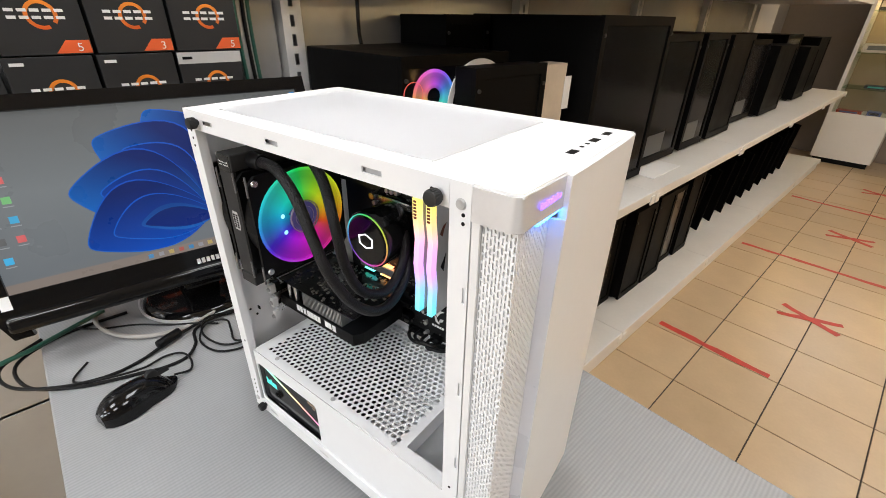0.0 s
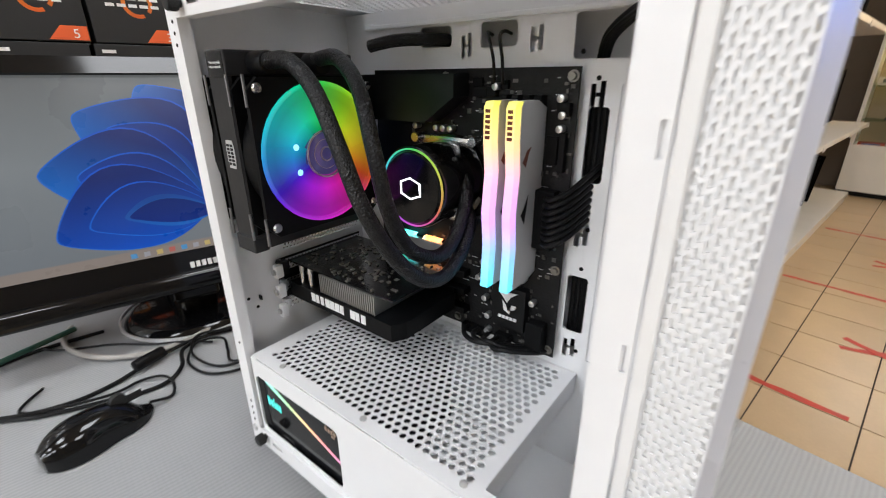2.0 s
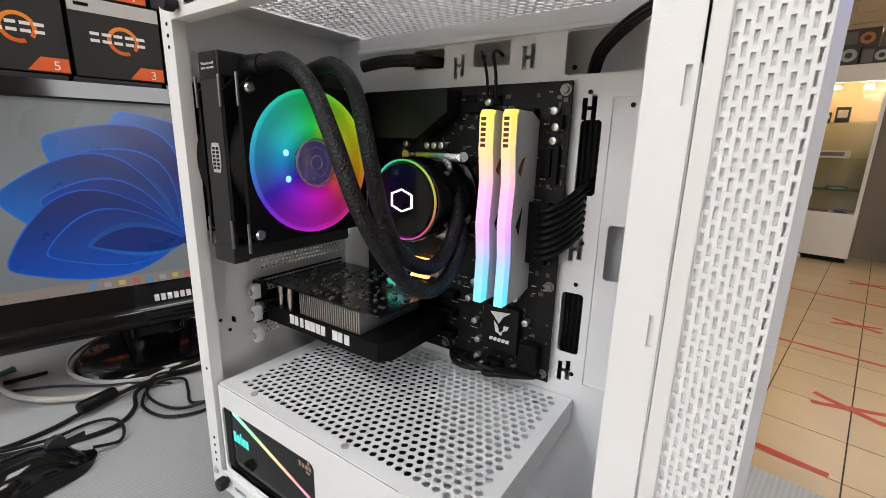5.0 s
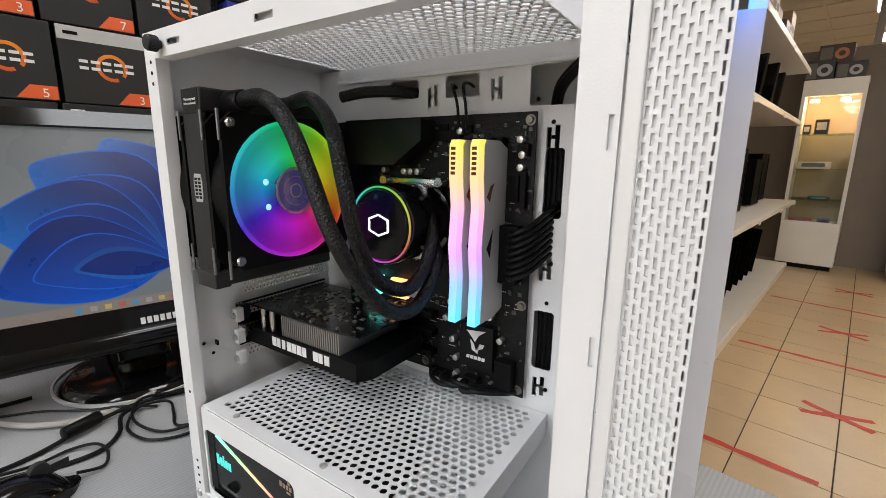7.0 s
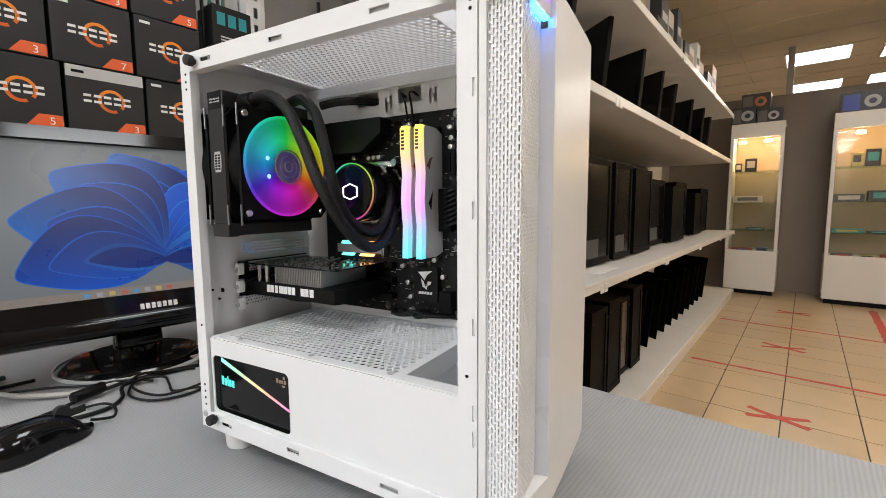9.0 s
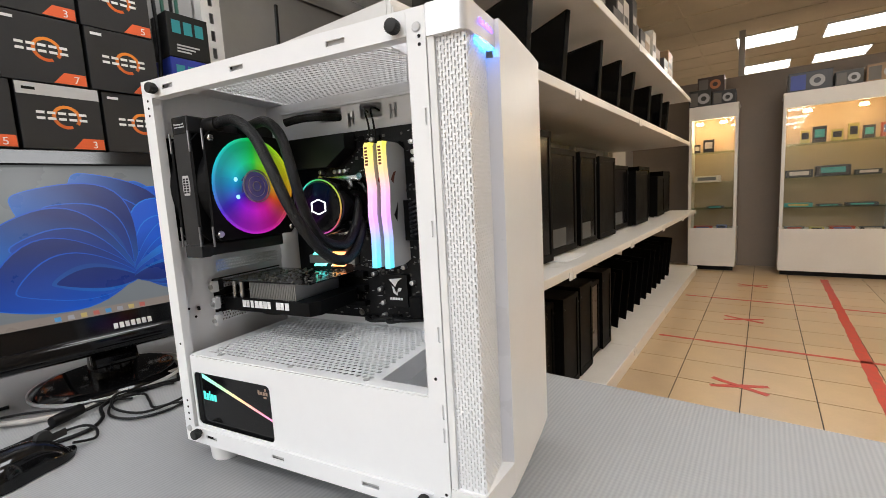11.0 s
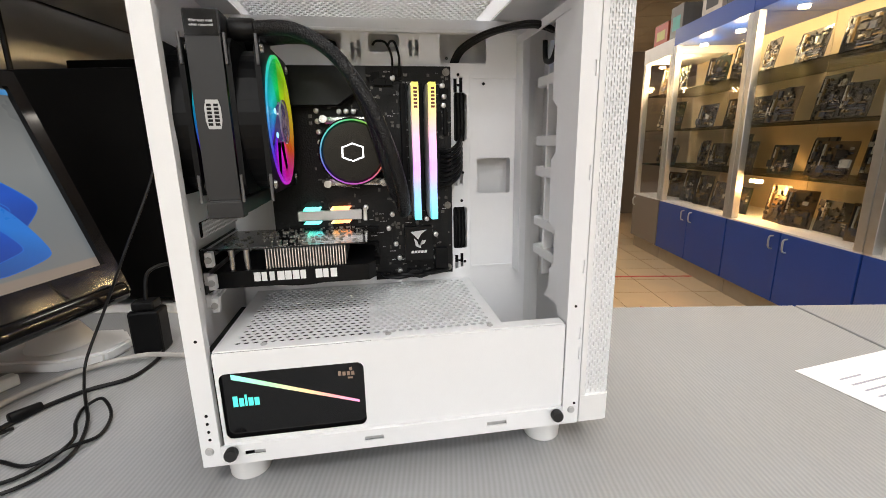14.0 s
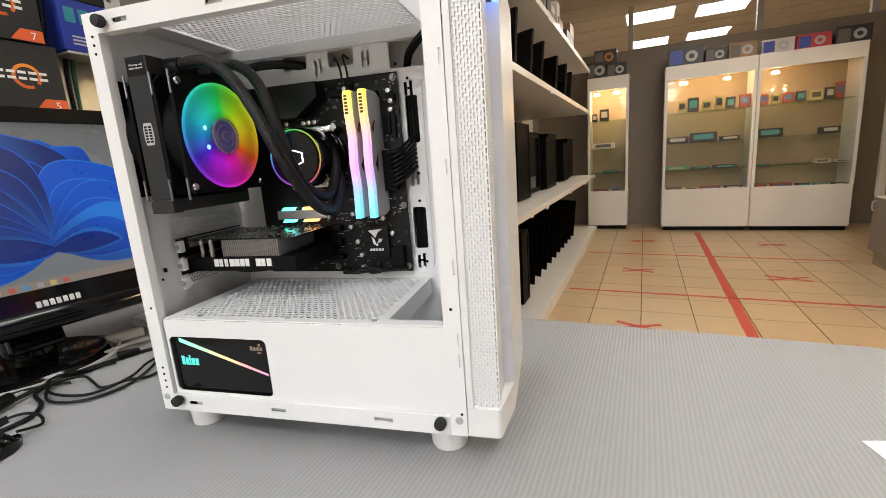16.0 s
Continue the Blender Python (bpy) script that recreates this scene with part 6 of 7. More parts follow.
ZA, ZBB, ZC, ZP = 0.768, 1.475, 1.90, 0.10
shelf(0.47, 5.2, ZA)
shelf(0.47, 4.65, ZBB)
shelf(0.47, 4.65, ZC)
shelf(0.47, 5.4, ZP, "base_shelf")
box_structure("plinth", (UF - 0.03, UF - 0.012, 0.47, 5.4, 0, ZP - 0.032), SHELF_WHITE, "white plinth under the shelving")

CASE_BLACK = material("black_case_steel", (0.0045, 0.0043, 0.0042), 0.5, var=0.3, scale=6, spec=0.04)
CASE_GLASS = material("smoked_case_glass", (0.006, 0.006, 0.007), 0.15, var=0.2, spec=0.06)
BRUSHED_BROWN = material("brown_grey_panel", (0.075, 0.060, 0.05), 0.3, metal=0.4, var=0.15, scale=8)


COVER_DIM = material("dim_grey_cover", (0.05, 0.055, 0.06), 0.4, var=0.2)


def pc(u_front, v0, v1, z0, h, depth, style, label, kind_glass=True):
    th = thing("computer_case", ROOM @ pose(u_front, v0, z0), label, "computer case", "black computer cases")
    w = v1 - v0
    box_part("body", (-depth, -0.012, 0.002, w - 0.002, 0.012, h), CASE_BLACK, th, "", 0.004)
    bm = bmesh.new()
    bm_plate_holes(bm, Matrix(((0, 0, 1, -0.0119), (1, 0, 0, 0), (0, 1, 0, 0.010), (0, 0, 0, 1))), w, h - 0.009, 0.0119, [(0.022, w - 0.022, 0.03, h - 0.035)])
    part("front_frame", bm, CASE_BLACK, th)
    box_part("side_pane", (-0.0105, -0.004, 0.0225, w - 0.0225, 0.0405, h - 0.0255), style, th, "", 0.001)
    if style == CASE_GLASS:
        box_part("power_cover", (-0.0039, -0.0031, 0.03, w * 0.62, 0.045, 0.13), COVER_DIM, th, "dim grey cover behind the glass")
    for a in (0.011, w - 0.011):
        bm = bmesh.new()
        bm_cyl(bm, (0.0001, a, h - 0.05), (1, 0, 0), 0.005, 0.004, 12)
        part("side_screw", bm, RUBBER, th)
    for a in (-depth + 0.03, -0.05) if depth > 0.1 else (-0.04,):
        for c in (0.03, w - 0.03):
            box_part("foot", (a - 0.015, a + 0.015, c - 0.015, c + 0.015, 0, 0.012), RUBBER, th)
    return th


BL = "tall black computer case on the shelf"
t1 = pc(-0.30, 0.51, 0.86, ZA, 0.465, 0.42, CASE_GLASS, "black computer case with lit fan and white ring on the shelf")
bm = bmesh.new()
ring_bm(bm, (0.0012, 0.24, 0.345), (1, 0, 0), 0.092, 0.108, 0.004, 56)
part("white_ring", bm, PRINT_WHITE, t1, "broad white ring")
for y, s2 in ((0.09, 0.062),):
    bm = bmesh.new()
    ring_bm(bm, (0.0, 0, 0), (1, 0, 0), 0.020, s2, 0.002, 40)
    ob = part("lit_fan", bm, radial_glow("far_fan_rainbow", 0.05, 0.7), t1, "rainbow-lit fan behind the glass")
    ob.matrix_basis = Matrix.Translation((0.0008, 0.090, 0.375))
    bm = bmesh.new()
    ring_bm(bm, (0.0012, 0.030, 0.385), (1, 0, 0), 0.026, 0.0272, 0.002, 40)
    part("lit_ring", bm, glow("dim_red", (0.9, 0.12, 0.1), 0.5), t1)
t2 = pc(-0.22, 0.655, 0.92, ZA, 0.44, 0.07, CASE_BLACK, "black computer case with a cream front edge")
box_part("cream_edge", (-0.06, -0.002, 0.267, 0.36, 0.0, 0.435), material("cream_plastic", (0.55, 0.47, 0.38), 0.5), t2, "cream front strip")
box_part("paper_tag", (-0.001, 0.0005, 0.355, 0.385, 0.31, 0.40), PAPER, t2, "white tag")
pc(-0.55, 0.87, 1.06, ZA, 0.55, 0.22, CASE_BLACK, "black carton-like case behind the others")
t3 = pc(-0.17, 1.08, 1.52, ZA, 0.555, 0.48, CASE_GLASS, "large black computer case with dark glass on the shelf")
for a, c in ((1.56, 1.92), (1.98, 2.24), (2.30, 2.62)):
    pc(-0.21, a, c, ZA, 0.50 if a < 2.2 else 0.49, 0.45, CASE_GLASS if a < 2.2 else CASE_BLACK, BL)
for a, c, hh, uf in ((2.75, 3.15, 0.455, -0.26), (3.2, 3.62, 0.42, -0.22), (3.68, 4.08, 0.47, -0.30), (4.12, 4.45, 0.385, -0.24), (4.62, 5.0, 0.44, -0.28)):
    pc(uf, a, c, ZA, hh, 0.40, CASE_GLASS if hh > 0.45 else CASE_BLACK, BL)
tb = thing("small_tray", ROOM @ pose(-0.17, 1.66, ZA), "white paper slip at the shelf edge", "paper")
box_part("slip", (-0.05, 0.05, -0.12, 0.12, 0.0005, 0.004), PAPER, tb)

# lower shelf: cases and leaning panels
rngl = random.Random(8)
vv = 1.10
low = [(0.20, CASE_BLACK), (0.19, BRUSHED_BROWN), (0.10, CASE_BLACK), (0.20, CASE_BLACK), (0.19, CASE_BLACK), (0.19, BRUSHED_BROWN), (0.17, CASE_BLACK)]
for k, (w, mt) in enumerate(low):
    th = pc(-0.20 + rngl.uniform(-0.02, 0.02), vv, vv + w, ZP, 0.44 + rngl.uniform(-0.01, 0.04), 0.42, mt, "brown-grey fronted case wrapped in clear film" if k == 1 else "dark computer case on the bottom shelf")
    if k == 1:
        bm = bmesh.new()
        g = [[bm.verts.new((0.008 + rngl.uniform(0, 0.010), 0.19 * i / 9, 0.02 + 0.43 * j / 14)) for j in range(15)] for i in range(10)]
        for i in range(9):
            for j in range(14):
                bm.faces.new((g[i][j], g[i + 1][j], g[i + 1][j + 1], g[i][j + 1]))
        bmesh.ops.solidify(bm, geom=bm.faces[:], thickness=0.0005)
        wr = part("plastic_wrap", bm, glass("clear_film", (0.9, 0.88, 0.85), 0.12), th, "crumpled clear film")
    vv += w + 0.02
for k in range(11):
    v0 = vv + 0.06 + k * 0.215
    th = thing("glass_panel", ROOM @ pose(-0.24, v0, ZP, 0, 0, -38 + rngl.uniform(-8, 8)), "dark glass side panel standing on the bottom shelf", "panel", "leaning dark panels")
    bm = bmesh.new()
    bm_box(bm, -0.36, 0.0, 0.0, 0.008, 0.0, 0.40 + rngl.uniform(-0.02, 0.03), 0.002)
    bm.transform(pose(0, 0, 0, -7))
    part("pane", bm, CASE_BLACK, th)
    box_part("edge_strip", (-0.30, -0.29, -0.05, 0.09, 0.0, 0.012), RUBBER, th)

# middle shelf: screens edge-on
rngm = random.Random(21)
for k in range(9):
    v0 = 0.95 + k * 0.40
    th = thing("display_screen", ROOM @ pose(-0.34, v0, ZBB, 0, 0, -28 + rngm.uniform(-10, 10)), "thin black screen standing on the upper shelf", "screen", "screens on the shelf")
    h = rngm.uniform(0.30, 0.36)
    bm = bmesh.new()
    bm_box(bm, -0.24, 0.20, 0.0, 0.022, 0.045, h + 0.03, 0.004)
    bm.transform(pose(0, 0, 0, -6))
    part("panel", bm, BLACK, th)
    bm = bmesh.new()
    bm_box(bm, -0.235, 0.195, -0.0015, -0.0003, 0.06, h + 0.02)
    bm.transform(pose(0, 0, 0, -6))
    part("screen_glass", bm, BLACK_GLOSS, th)
    box_part("stand", (-0.10, 0.06, -0.02, 0.12, 0.0, 0.012), BLACK, th, "", 0.004)
    box_part("stand_neck", (-0.04, 0.0, 0.028, 0.045, 0.010, 0.16), BLACK, th)
# top shelf: cartons
box_cols = [((0.03, 0.03, 0.03), "black"), ((0.55, 0.54, 0.52), "white"), ((0.16, 0.15, 0.15), "grey"), ((0.30, 0.20, 0.12), "brown"), ((0.05, 0.05, 0.06), "dark"), ((0.62, 0.62, 0.6), "pale")]
vv = 0.7
while vv < 4.5:
    w = rngm.uniform(0.07, 0.20)
    h = rngm.uniform(0.22, 0.42)
    c, nm = box_cols[rngm.randrange(6)]
    th = thing("carton", ROOM @ pose(-0.17 - rngm.uniform(0, 0.05), vv, ZC), nm + " product carton on the top shelf", "carton", "cartons on the top shelf")
    cm = material("carton_" + nm, c, 0.45, var=0.15, scale=9)
    box_part("carton_body", (-0.30, 0, 0, w, 0, h), cm, th, "", 0.002)
    inv = (0.5, 0.5, 0.5) if sum(c) < 0.6 else (0.05, 0.05, 0.05)
    im = material("carton_print", inv, 0.5)
    box_part("printed_panel", (0.0001, 0.0008, w * 0.15, w * 0.85, h * 0.62, h * 0.74), im, th)
    bm = bmesh.new()
    ring_bm(bm, (0.0001, w * 0.5, h * 0.33), (1, 0, 0), w * 0.18, w * 0.30, 0.0008, 20)
    part("printed_ring", bm, im, th)
    vv += w + 0.008
box_structure("shelf_end_panel", (UBK, UBK + 0.03, 4.66, 5.2, 0, 2.2), SHELF_WHITE, "white end panel of the shelving")

# ---- display cabinets at the far end ----
GOODS = [(0.03, 0.03, 0.03), (0.35, 0.06, 0.03), (0.05, 0.30, 0.28), (0.5, 0.45, 0.4), (0.10, 0.12, 0.25), (0.42, 0.36, 0.10), (0.12, 0.12, 0.12), (0.03, 0.03, 0.035)]
GOODS_M = [material("goods_%s" % n, c, 0.45, var=0.2, scale=20) for n, c in zip("abcdefgh", GOODS)]


SHELF_GLASS = glass("greenish_shelf_glass", (0.80, 0.88, 0.82), 0.05)
DUSTY_GLASS = glass("dusty_shelf_glass", (0.42, 0.43, 0.38), 0.12)
CHIP_MIX = material("component_mix", (0.05, 0.05, 0.05), 0.4, metal=0.25)
nt, b = tree_of(CHIP_MIX)
gi = nt.nodes.new("ShaderNodeNewGeometry")
chips = ramp_node(nt, [(0.0, (0.010, 0.010, 0.010)), (0.34, (0.035, 0.030, 0.022)), (0.50, (0.16, 0.11, 0.045)), (0.62, (0.05, 0.06, 0.09)), (0.74, (0.34, 0.30, 0.22)), (0.84, (0.015, 0.015, 0.015)), (0.93, (0.45, 0.44, 0.40)), (1.0, (0.02, 0.10, 0.05))], "CONSTANT")
nt.links.new(gi.outputs["Random Per Island"], chips.inputs[0])
nt.links.new(chips.outputs[0], b.inputs["Base Color"])


def goods_item(u, v, z, w, d, h, mt, parent_name, label, group):
    th = thing(parent_name, ROOM @ pose(u, v, z), label, "goods", group)
    box_part("pack", (0, w, 0, d, 0, h), mt, th, "", min(w, d, h) * 0.08)
    m2 = GOODS_M[(GOODS_M.index(mt) + 3) % 8]
    box_part("pack_print", (w * 0.15, w * 0.85, -0.0012, -0.0002, h * 0.3, h * 0.8), m2, th)


CAB_H = 1.96


def vitrine(u0, u1, v, depth, rnd, lamps, goods=True):
    th = thing("display_cabinet", ROOM @ pose(u0, v, 0), "white display cabinet with glass front and lit shelves", "display cabinet", "glass display cabinets")
    w = u1 - u0
    H = CAB_H
    box_part("base", (0, w, 0.02, depth, 0.05, 0.50), LAMINATE, th, "", 0.002)
    box_part("base_front", (0.004, w - 0.004, 0.0, 0.0195, 0.055, 0.515), LAMINATE, th, "plain white lower door", 0.002)
    box_part("kick", (0.02, w - 0.02, 0.04, 0.06, 0, 0.05), BLACK, th)
    for a in (0, w - 0.03):
        box_part("post", (a, a + 0.03, 0.0, 0.03, 0.516, H - 0.16), SHELF_WHITE, th)
        box_part("side", (a + 0.008, a + 0.018, 0.031, depth, 0.501, H), LAMINATE if rnd % 2 else SHELF_WHITE, th)
    box_part("header", (0, w, 0.0, 0.03, H - 0.159, H), LAMINATE, th, "", 0.002)
    box_part("roof", (0, w, 0.031, depth, H - 0.02, H), LAMINATE, th)
    box_part("backing", (0.02, w - 0.02, depth - 0.012, depth, 0.501, H - 0.021), BROWN_BACK, th)
    pn = box_part("glass_pane", (0.031, w - 0.031, 0.010, 0.015, 0.517, H - 0.160), PANE, th, "clear glass front")
    pn.visible_shadow = False
    rg = random.Random(rnd)
    for z in (0.74, 1.06, 1.42):
        s = box_part("glass_shelf", (0.02, w - 0.02, 0.03, depth - 0.013, z, z + 0.006), SHELF_GLASS, th)
        x = 0.04
        while x < w - 0.12 and goods:
            if z > 1.3:
                gw, gd, gh, pick = rg.uniform(0.06, 0.11), 0.05, rg.uniform(0.10, 0.17), (0, 1, 1, 0, 5, 7)
            elif z > 1.0:
                gw, gd, gh, pick = rg.uniform(0.16, 0.28), 0.12, rg.uniform(0.05, 0.12), (0, 7, 2, 7, 0, 3)
            else:
                gw, gd, gh, pick = rg.uniform(0.10, 0.24), 0.12, rg.uniform(0.015, 0.045), (7, 2, 3, 6, 7, 4)
            if rg.random() < (0.97 if rnd == 2 else 0.75):
                goods_item(u0 + x, v + 0.08 + rg.uniform(0, 0.06), z + 0.006, gw, gd, gh, GOODS_M[pick[rg.randrange(6)]], "product_pack", "small coloured product pack on a glass shelf", "packs in the cabinets")
            x += gw + rg.uniform(0.008, 0.04)
    x = 0.05
    while x < w - 0.1 and goods:
        gw = rg.uniform(0.08, 0.2)
        goods_item(u0 + x, v + 0.08, 0.501, gw, 0.10, rg.uniform(0.02, 0.045), GOODS_M[rg.randrange(8)], "product_pack", "flat product pack on the cabinet floor", "packs in the cabinets")
        x += gw + 0.04
    for lx in lamps:
        bm = bmesh.new()
        bm_cyl(bm, (lx, 0.12, H - 0.205), (0, 0, 1), 0.038, 0.026, 16, 0.030)
        lp = part("spotlight", bm, GOLD, th, "small warm spotlight", True)
        point_lamp("cabinet_spot", ROOM @ pose(u0 + lx, v + 0.12, H - 0.23), 0.02, 3.6, (1.0, 0.66, 0.32))
    return th


vitrine(-0.19, 0.285, 5.70, 0.42, 1, (0.1, 0.33))
vitrine(0.665, 1.545, 5.60, 0.42, 2, (0.2, 0.62))
vitrine(1.55, 2.43, 5.60, 0.42, 4, (0.17,))
# cartons on the cabinets
TOPB = [(-0.20, 0.22, 0.20, (0.03, 0.03, 0.03)), (0.03, 0.22, 0.16, (0.03, 0.03, 0.035)), (-0.12, 0.26, 0.18, (0.05, 0.03, 0.025)), (0.70, 0.34, 0.20, (0.05, 0.055, 0.07)), (1.06, 0.20, 0.15, (0.05, 0.05, 0.05)), (1.28, 0.25, 0.17, (0.30, 0.19, 0.11)), (1.57, 0.28, 0.15, (0.55, 0.5, 0.5)), (1.87, 0.28, 0.15, (0.45, 0.05, 0.06)), (2.18, 0.28, 0.17, (0.03, 0.03, 0.035))]
for k, (u, w, h, c) in enumerate(TOPB):
    z = CAB_H + (0.163 if k == 2 else 0)
    th = thing("carton", ROOM @ pose(u, (5.75 if k < 3 else 5.65) + (0.03 if k == 2 else 0), z), "printed product carton on top of a cabinet", "carton", "cartons on the cabinets")
    box_part("carton_body", (0, w, 0, 0.26, 0, h - 0.003), material("carton_card", c, 0.45, var=0.15), th, "", 0.002)
    box_part("printed_panel", (w * 0.05, w * 0.4, -0.0012, -0.0001, h * 0.1, h * 0.85), material("carton_blue", (0.04, 0.07, 0.35), 0.4) if k in (3, 6, 7) else material("carton_dull", (0.12, 0.11, 0.10), 0.4), th)
    bm = bmesh.new()
    ring_bm(bm, (w * 0.66, -0.0001, h * 0.48), (0, -1, 0), h * 0.14, h * 0.30, 0.001, 24)
    part("printed_ring", bm, material("carton_ring", (0.42, 0.16, 0.06) if k == 2 else (0.4, 0.4, 0.42), 0.4), th)

# ---- counter along the other side ----
UC = 2.06
TAN_PL = material("beige_plinth", (0.42, 0.36, 0.28), 0.6, var=0.1)


def counter(v0, v1, doors, base_mat, glass_top, rnd, lit_low=False):
    th = thing("display_counter", ROOM @ pose(UC, v0, 0), ("blue" if base_mat == BLUE else "taupe") + " based glass display counter with boards on its shelves", "display counter", "glass display counters")
    L = v1 - v0
    H, DP = glass_top, 0.50
    box_part("plinth", (0.03, DP, 0.0, L, 0, 0.12), TAN_PL, th)
    box_part("base", (0.012, DP, 0.0, L, 0.12, 0.54), LAMINATE, th)
    for k in range(doors):
        a, c = L * k / doors + 0.004, L * (k + 1) / doors - 0.004
        dr = box_part("door", (-0.008, 0.0115, a, c, 0.125, 0.545), base_mat, th, "", 0.002)
        bm = bmesh.new()
        hy = c - 0.05 if k % 2 == 0 else a + 0.05
        bm_tube(bm, [(-0.008, hy, 0.44), (-0.028, hy, 0.45), (-0.032, hy, 0.49), (-0.028, hy, 0.515), (-0.008, hy, 0.52)], 0.005, 8, 4)
        part("handle", bm, ALU, dr, "curved metal handle", True)
    box_part("ledge", (-0.004, DP, 0, L, 0.5455, 0.556), LAMINATE, th)
    for a in (0.0, L - 0.045):
        box_part("post", (-0.010, 0.035, a, a + 0.045, 0.557, H), ALU, th, "aluminium corner post", 0.003)
    box_part("backing", (DP - 0.012, DP, 0.0, L, 0.557, H), CREAM_BACK, th, "cream backing board")
    hd = box_part("header", (-0.012, DP, 0.0, L, H + 0.001, H + 0.13), BLUE if base_mat == BLUE else SHELF_WHITE, th, "", 0.003)
    pn = box_part("glass_pane", (0.006, 0.011, 0.046, L - 0.046, 0.557, H), PANE, th, "clear glass front")
    pn.visible_shadow = False
    rg = random.Random(rnd)
    for si, z in enumerate((0.557, 0.86, 1.18, 1.50)):
        if si:
            box_part("glass_shelf", (0.03, DP - 0.013, 0.02, L - 0.02, z - 0.007, z - 0.001), DUSTY_GLASS, th)
        y = 0.08
        while y < L - 0.22:
            w = rg.uniform(0.16, 0.25)
            h = rg.uniform(0.18, 0.27)
            board = thing("circuit_board", ROOM @ pose(UC + rg.uniform(0.12, 0.24), v0 + y, z, 0, 0, rg.uniform(-18, 18)), "populated circuit board leaning on the counter shelf", "circuit board", "boards in the counter")
            col = rg.choice([(0.025, 0.022, 0.015), (0.015, 0.025, 0.015), (0.012, 0.012, 0.012), (0.09, 0.055, 0.02), (0.02, 0.025, 0.04)])
            bm = bmesh.new()
            bm_box(bm, 0, 0.003, 0, w, 0, h)
            bm.transform(pose(0, 0, 0, 0, 10))
            part("board", bm, material("board_lacquer", col, 0.4, var=0.4, scale=40), board)
            bm = bmesh.new()
            for q in range(58):
                a, b2 = rg.uniform(0.006, w - 0.03), rg.uniform(0.006, h - 0.03)
                s1, s2 = (rg.uniform(0.004, 0.022), rg.uniform(0.004, 0.022)) if q > 9 else (rg.uniform(0.02, 0.05), rg.uniform(0.02, 0.05))
                bm_box(bm, -rg.uniform(0.003, 0.018), -0.0002, a, min(a + s1, w), b2, min(b2 + s2, h))
            for q in range(5):
                bm_box(bm, -0.010, -0.0002, w * 0.12, w * 0.62, h * (0.10 + 0.075 * q), h * (0.10 + 0.075 * q) + 0.007)
            for q in range(3):
                bm_box(bm, -0.014, -0.0002, w * (0.74 + 0.07 * q), w * (0.74 + 0.07 * q) + 0.006, h * 0.35, h * 0.92)
            bm.transform(pose(0, 0, 0, 0, 10))
            cmp_ob = part("components", bm, CHIP_MIX, board)
            tagged(cmp_ob, kind="stuff")
            y += w * 0.95 + rg.uniform(0.0, 0.05)
    for ly, lz, watts in ((L * 0.3, H - 0.05, 8.0), (L * 0.75, H - 0.05, 8.0)):
        bm = bmesh.new()
        bm_cyl(bm, (0.10, ly, lz), (0, 0, 1), 0.028, 0.014, 16)
        part("spotlight", bm, GOLD, th, "small warm spotlight", True)
        point_lamp("counter_spot", ROOM @ pose(UC + 0.10, v0 + ly, lz - 0.05), 0.02, watts, (1.0, 0.72, 0.36))
    if lit_low:
        for dy in (0.0, 0.05):
            bm = bmesh.new()
            bm_cyl(bm, (0.10, L * 0.90 + dy, 0.80), (0, 0, 1), 0.022, 0.02, 16)
            part("spotlight", bm, GOLD, th, "small warm spotlight", True)
        point_lamp("counter_spot", ROOM @ pose(UC + 0.10, v0 + L * 0.88, 0.77), 0.02, 9.0, (1.0, 0.52, 0.15))


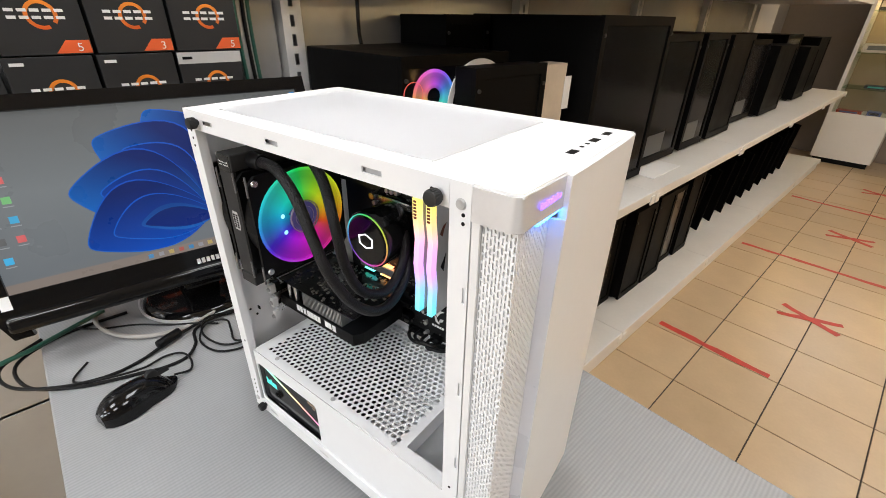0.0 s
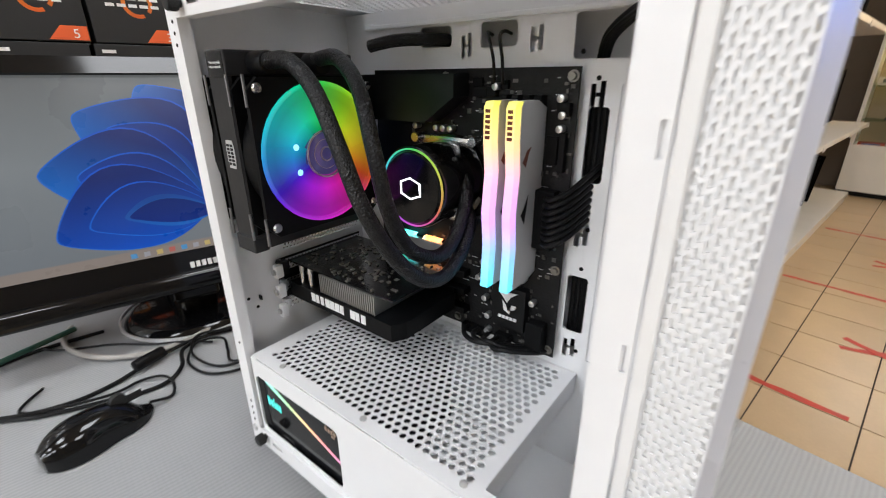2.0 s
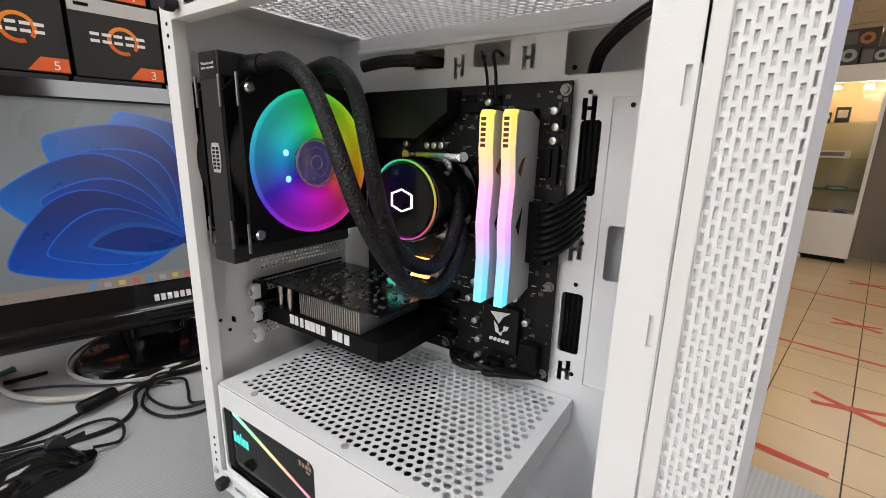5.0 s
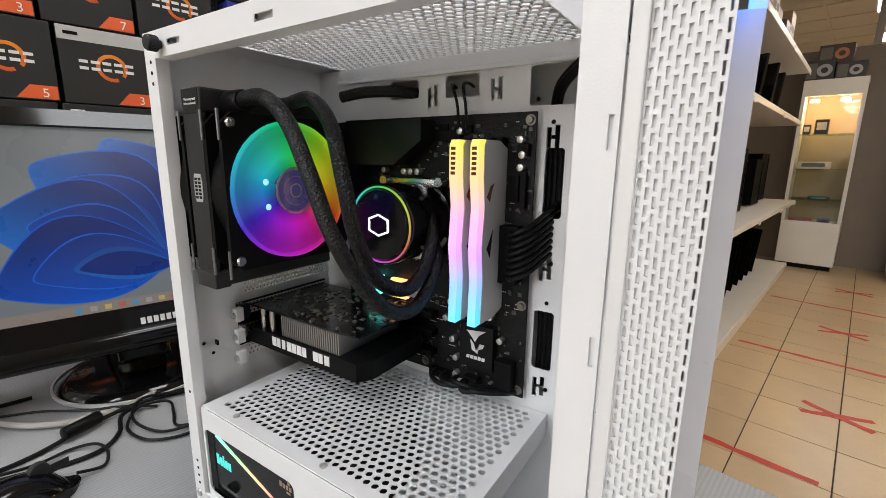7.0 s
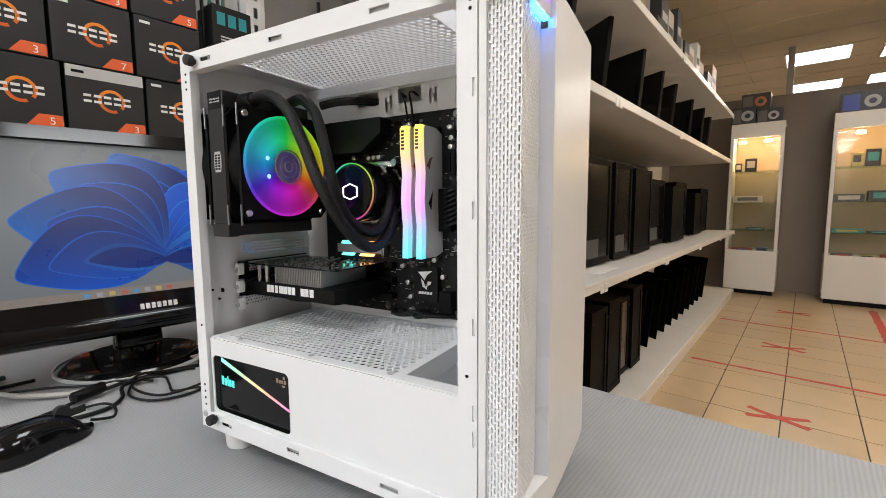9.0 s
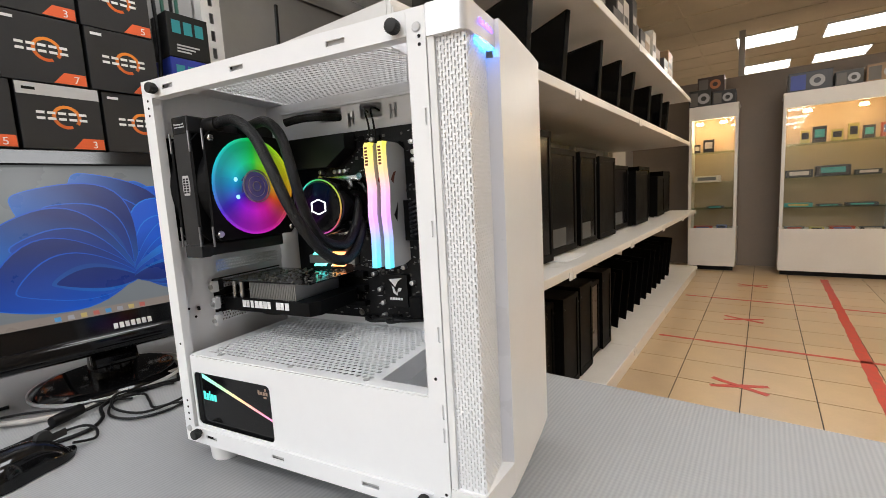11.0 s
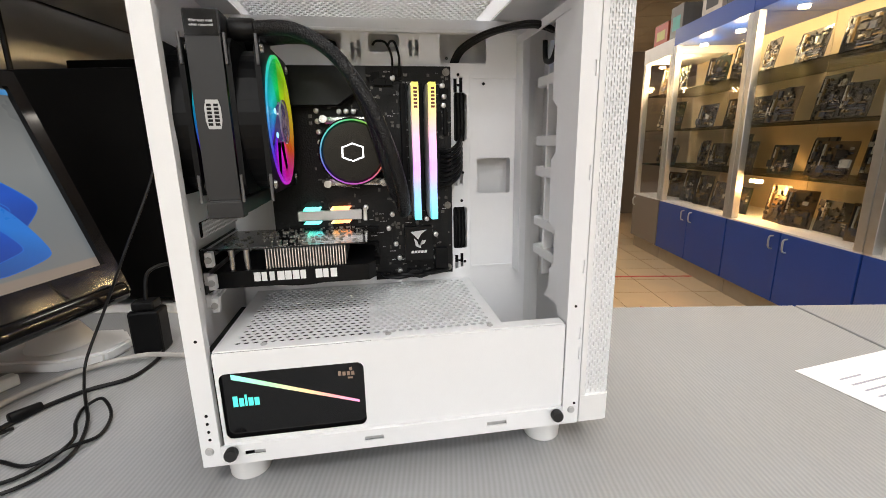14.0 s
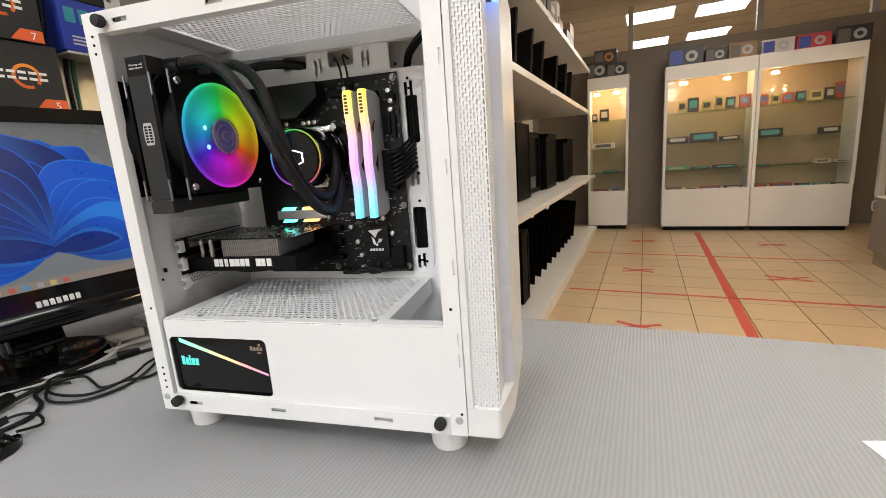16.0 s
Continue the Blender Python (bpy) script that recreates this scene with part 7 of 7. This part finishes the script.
counter(2.60, 3.55, 2, BLUE, 1.86, 31)
counter(1.62, 2.595, 2, BLUE, 1.86, 32, True)
counter(0.60, 1.615, 2, BLUE, 1.86, 33)
counter(3.56, 4.10, 1, TAUPE, 1.80, 34)
for k, (v, w, h) in enumerate(((2.7, 0.3, 0.25), (3.05, 0.25, 0.2), (3.58, 0.2, 0.28), (3.82, 0.25, 0.2))):
    th = thing("carton", ROOM @ pose(UC + 0.05, v, 1.991 if v < 3.45 else 1.931), "dark carton on top of the counter", "carton", "cartons on the counter")
    box_part("carton_body", (0, 0.3, 0, w, 0, h), GOODS_M[(k * 3) % 8], th, "", 0.002)
    box_part("printed_panel", (-0.0012, -0.0001, w * 0.2, w * 0.8, h * 0.3, h * 0.7), GOODS_M[(k * 3 + 4) % 8], th)

# ---- floor tiles, each a piece of its own ----
TU, TV, U_AT, V_AT = 0.288, 0.292, 0.465, 2.335
floor_ob = bpy.data.objects["floor"]
bm = bmesh.new()
bm_box(bm, 0.0024, TU - 0.0024, 0.0024, TV - 0.0024, -0.0039, 0.0, 0.0006, 1)
tile_me = finish("tile", bm, floor_mat)
nt, b = tree_of(floor_mat)
src = b.inputs["Base Color"].links[0].from_socket
oi = nt.nodes.new("ShaderNodeObjectInfo")
mrr = nt.nodes.new("ShaderNodeMapRange")
mrr.inputs[3].default_value, mrr.inputs[4].default_value = 0.93, 1.06
nt.links.new(oi.outputs["Random"], mrr.inputs[0])
vm = nt.nodes.new("ShaderNodeVectorMath")
vm.operation = "SCALE"
nt.links.new(src, vm.inputs[0])
nt.links.new(mrr.outputs[0], vm.inputs["Scale"])
nt.links.new(vm.outputs[0], b.inputs["Base Color"])
rest = bmesh.new()
for i in range(-5, 12):
    for j in range(-8, 14):
        u, v = U_AT + i * TU, V_AT + j * TV
        if -0.11 - TU < u < 2.0 and 0.3 < v < 5.6:
            ob = new("tile", tile_me)
            ob.parent = floor_ob
            ob.matrix_basis = pose(u, v, 0)
for i in range(-5, 20):
    for j in range(-20, 34):
        u, v = U_AT + i * TU, V_AT + j * TV
        if not (-0.11 - TU < u < 2.0 and 0.3 < v < 5.6):
            vs = [rest.verts.new(c) for c in ((u + 0.0015, v + 0.0015, 0), (u + TU - 0.0015, v + 0.0015, 0), (u + TU - 0.0015, v + TV - 0.0015, 0), (u + 0.0015, v + TV - 0.0015, 0))]
            lo = [rest.verts.new(q.co + Vector((0, 0, -0.0039))) for q in vs]
            rest.faces.new(vs)
            for a in range(4):
                rest.faces.new((vs[a], lo[a], lo[(a + 1) % 4], vs[(a + 1) % 4]))
tl = part("tile_field", rest, floor_mat, floor_ob)
tagged(tl, kind="stuff")
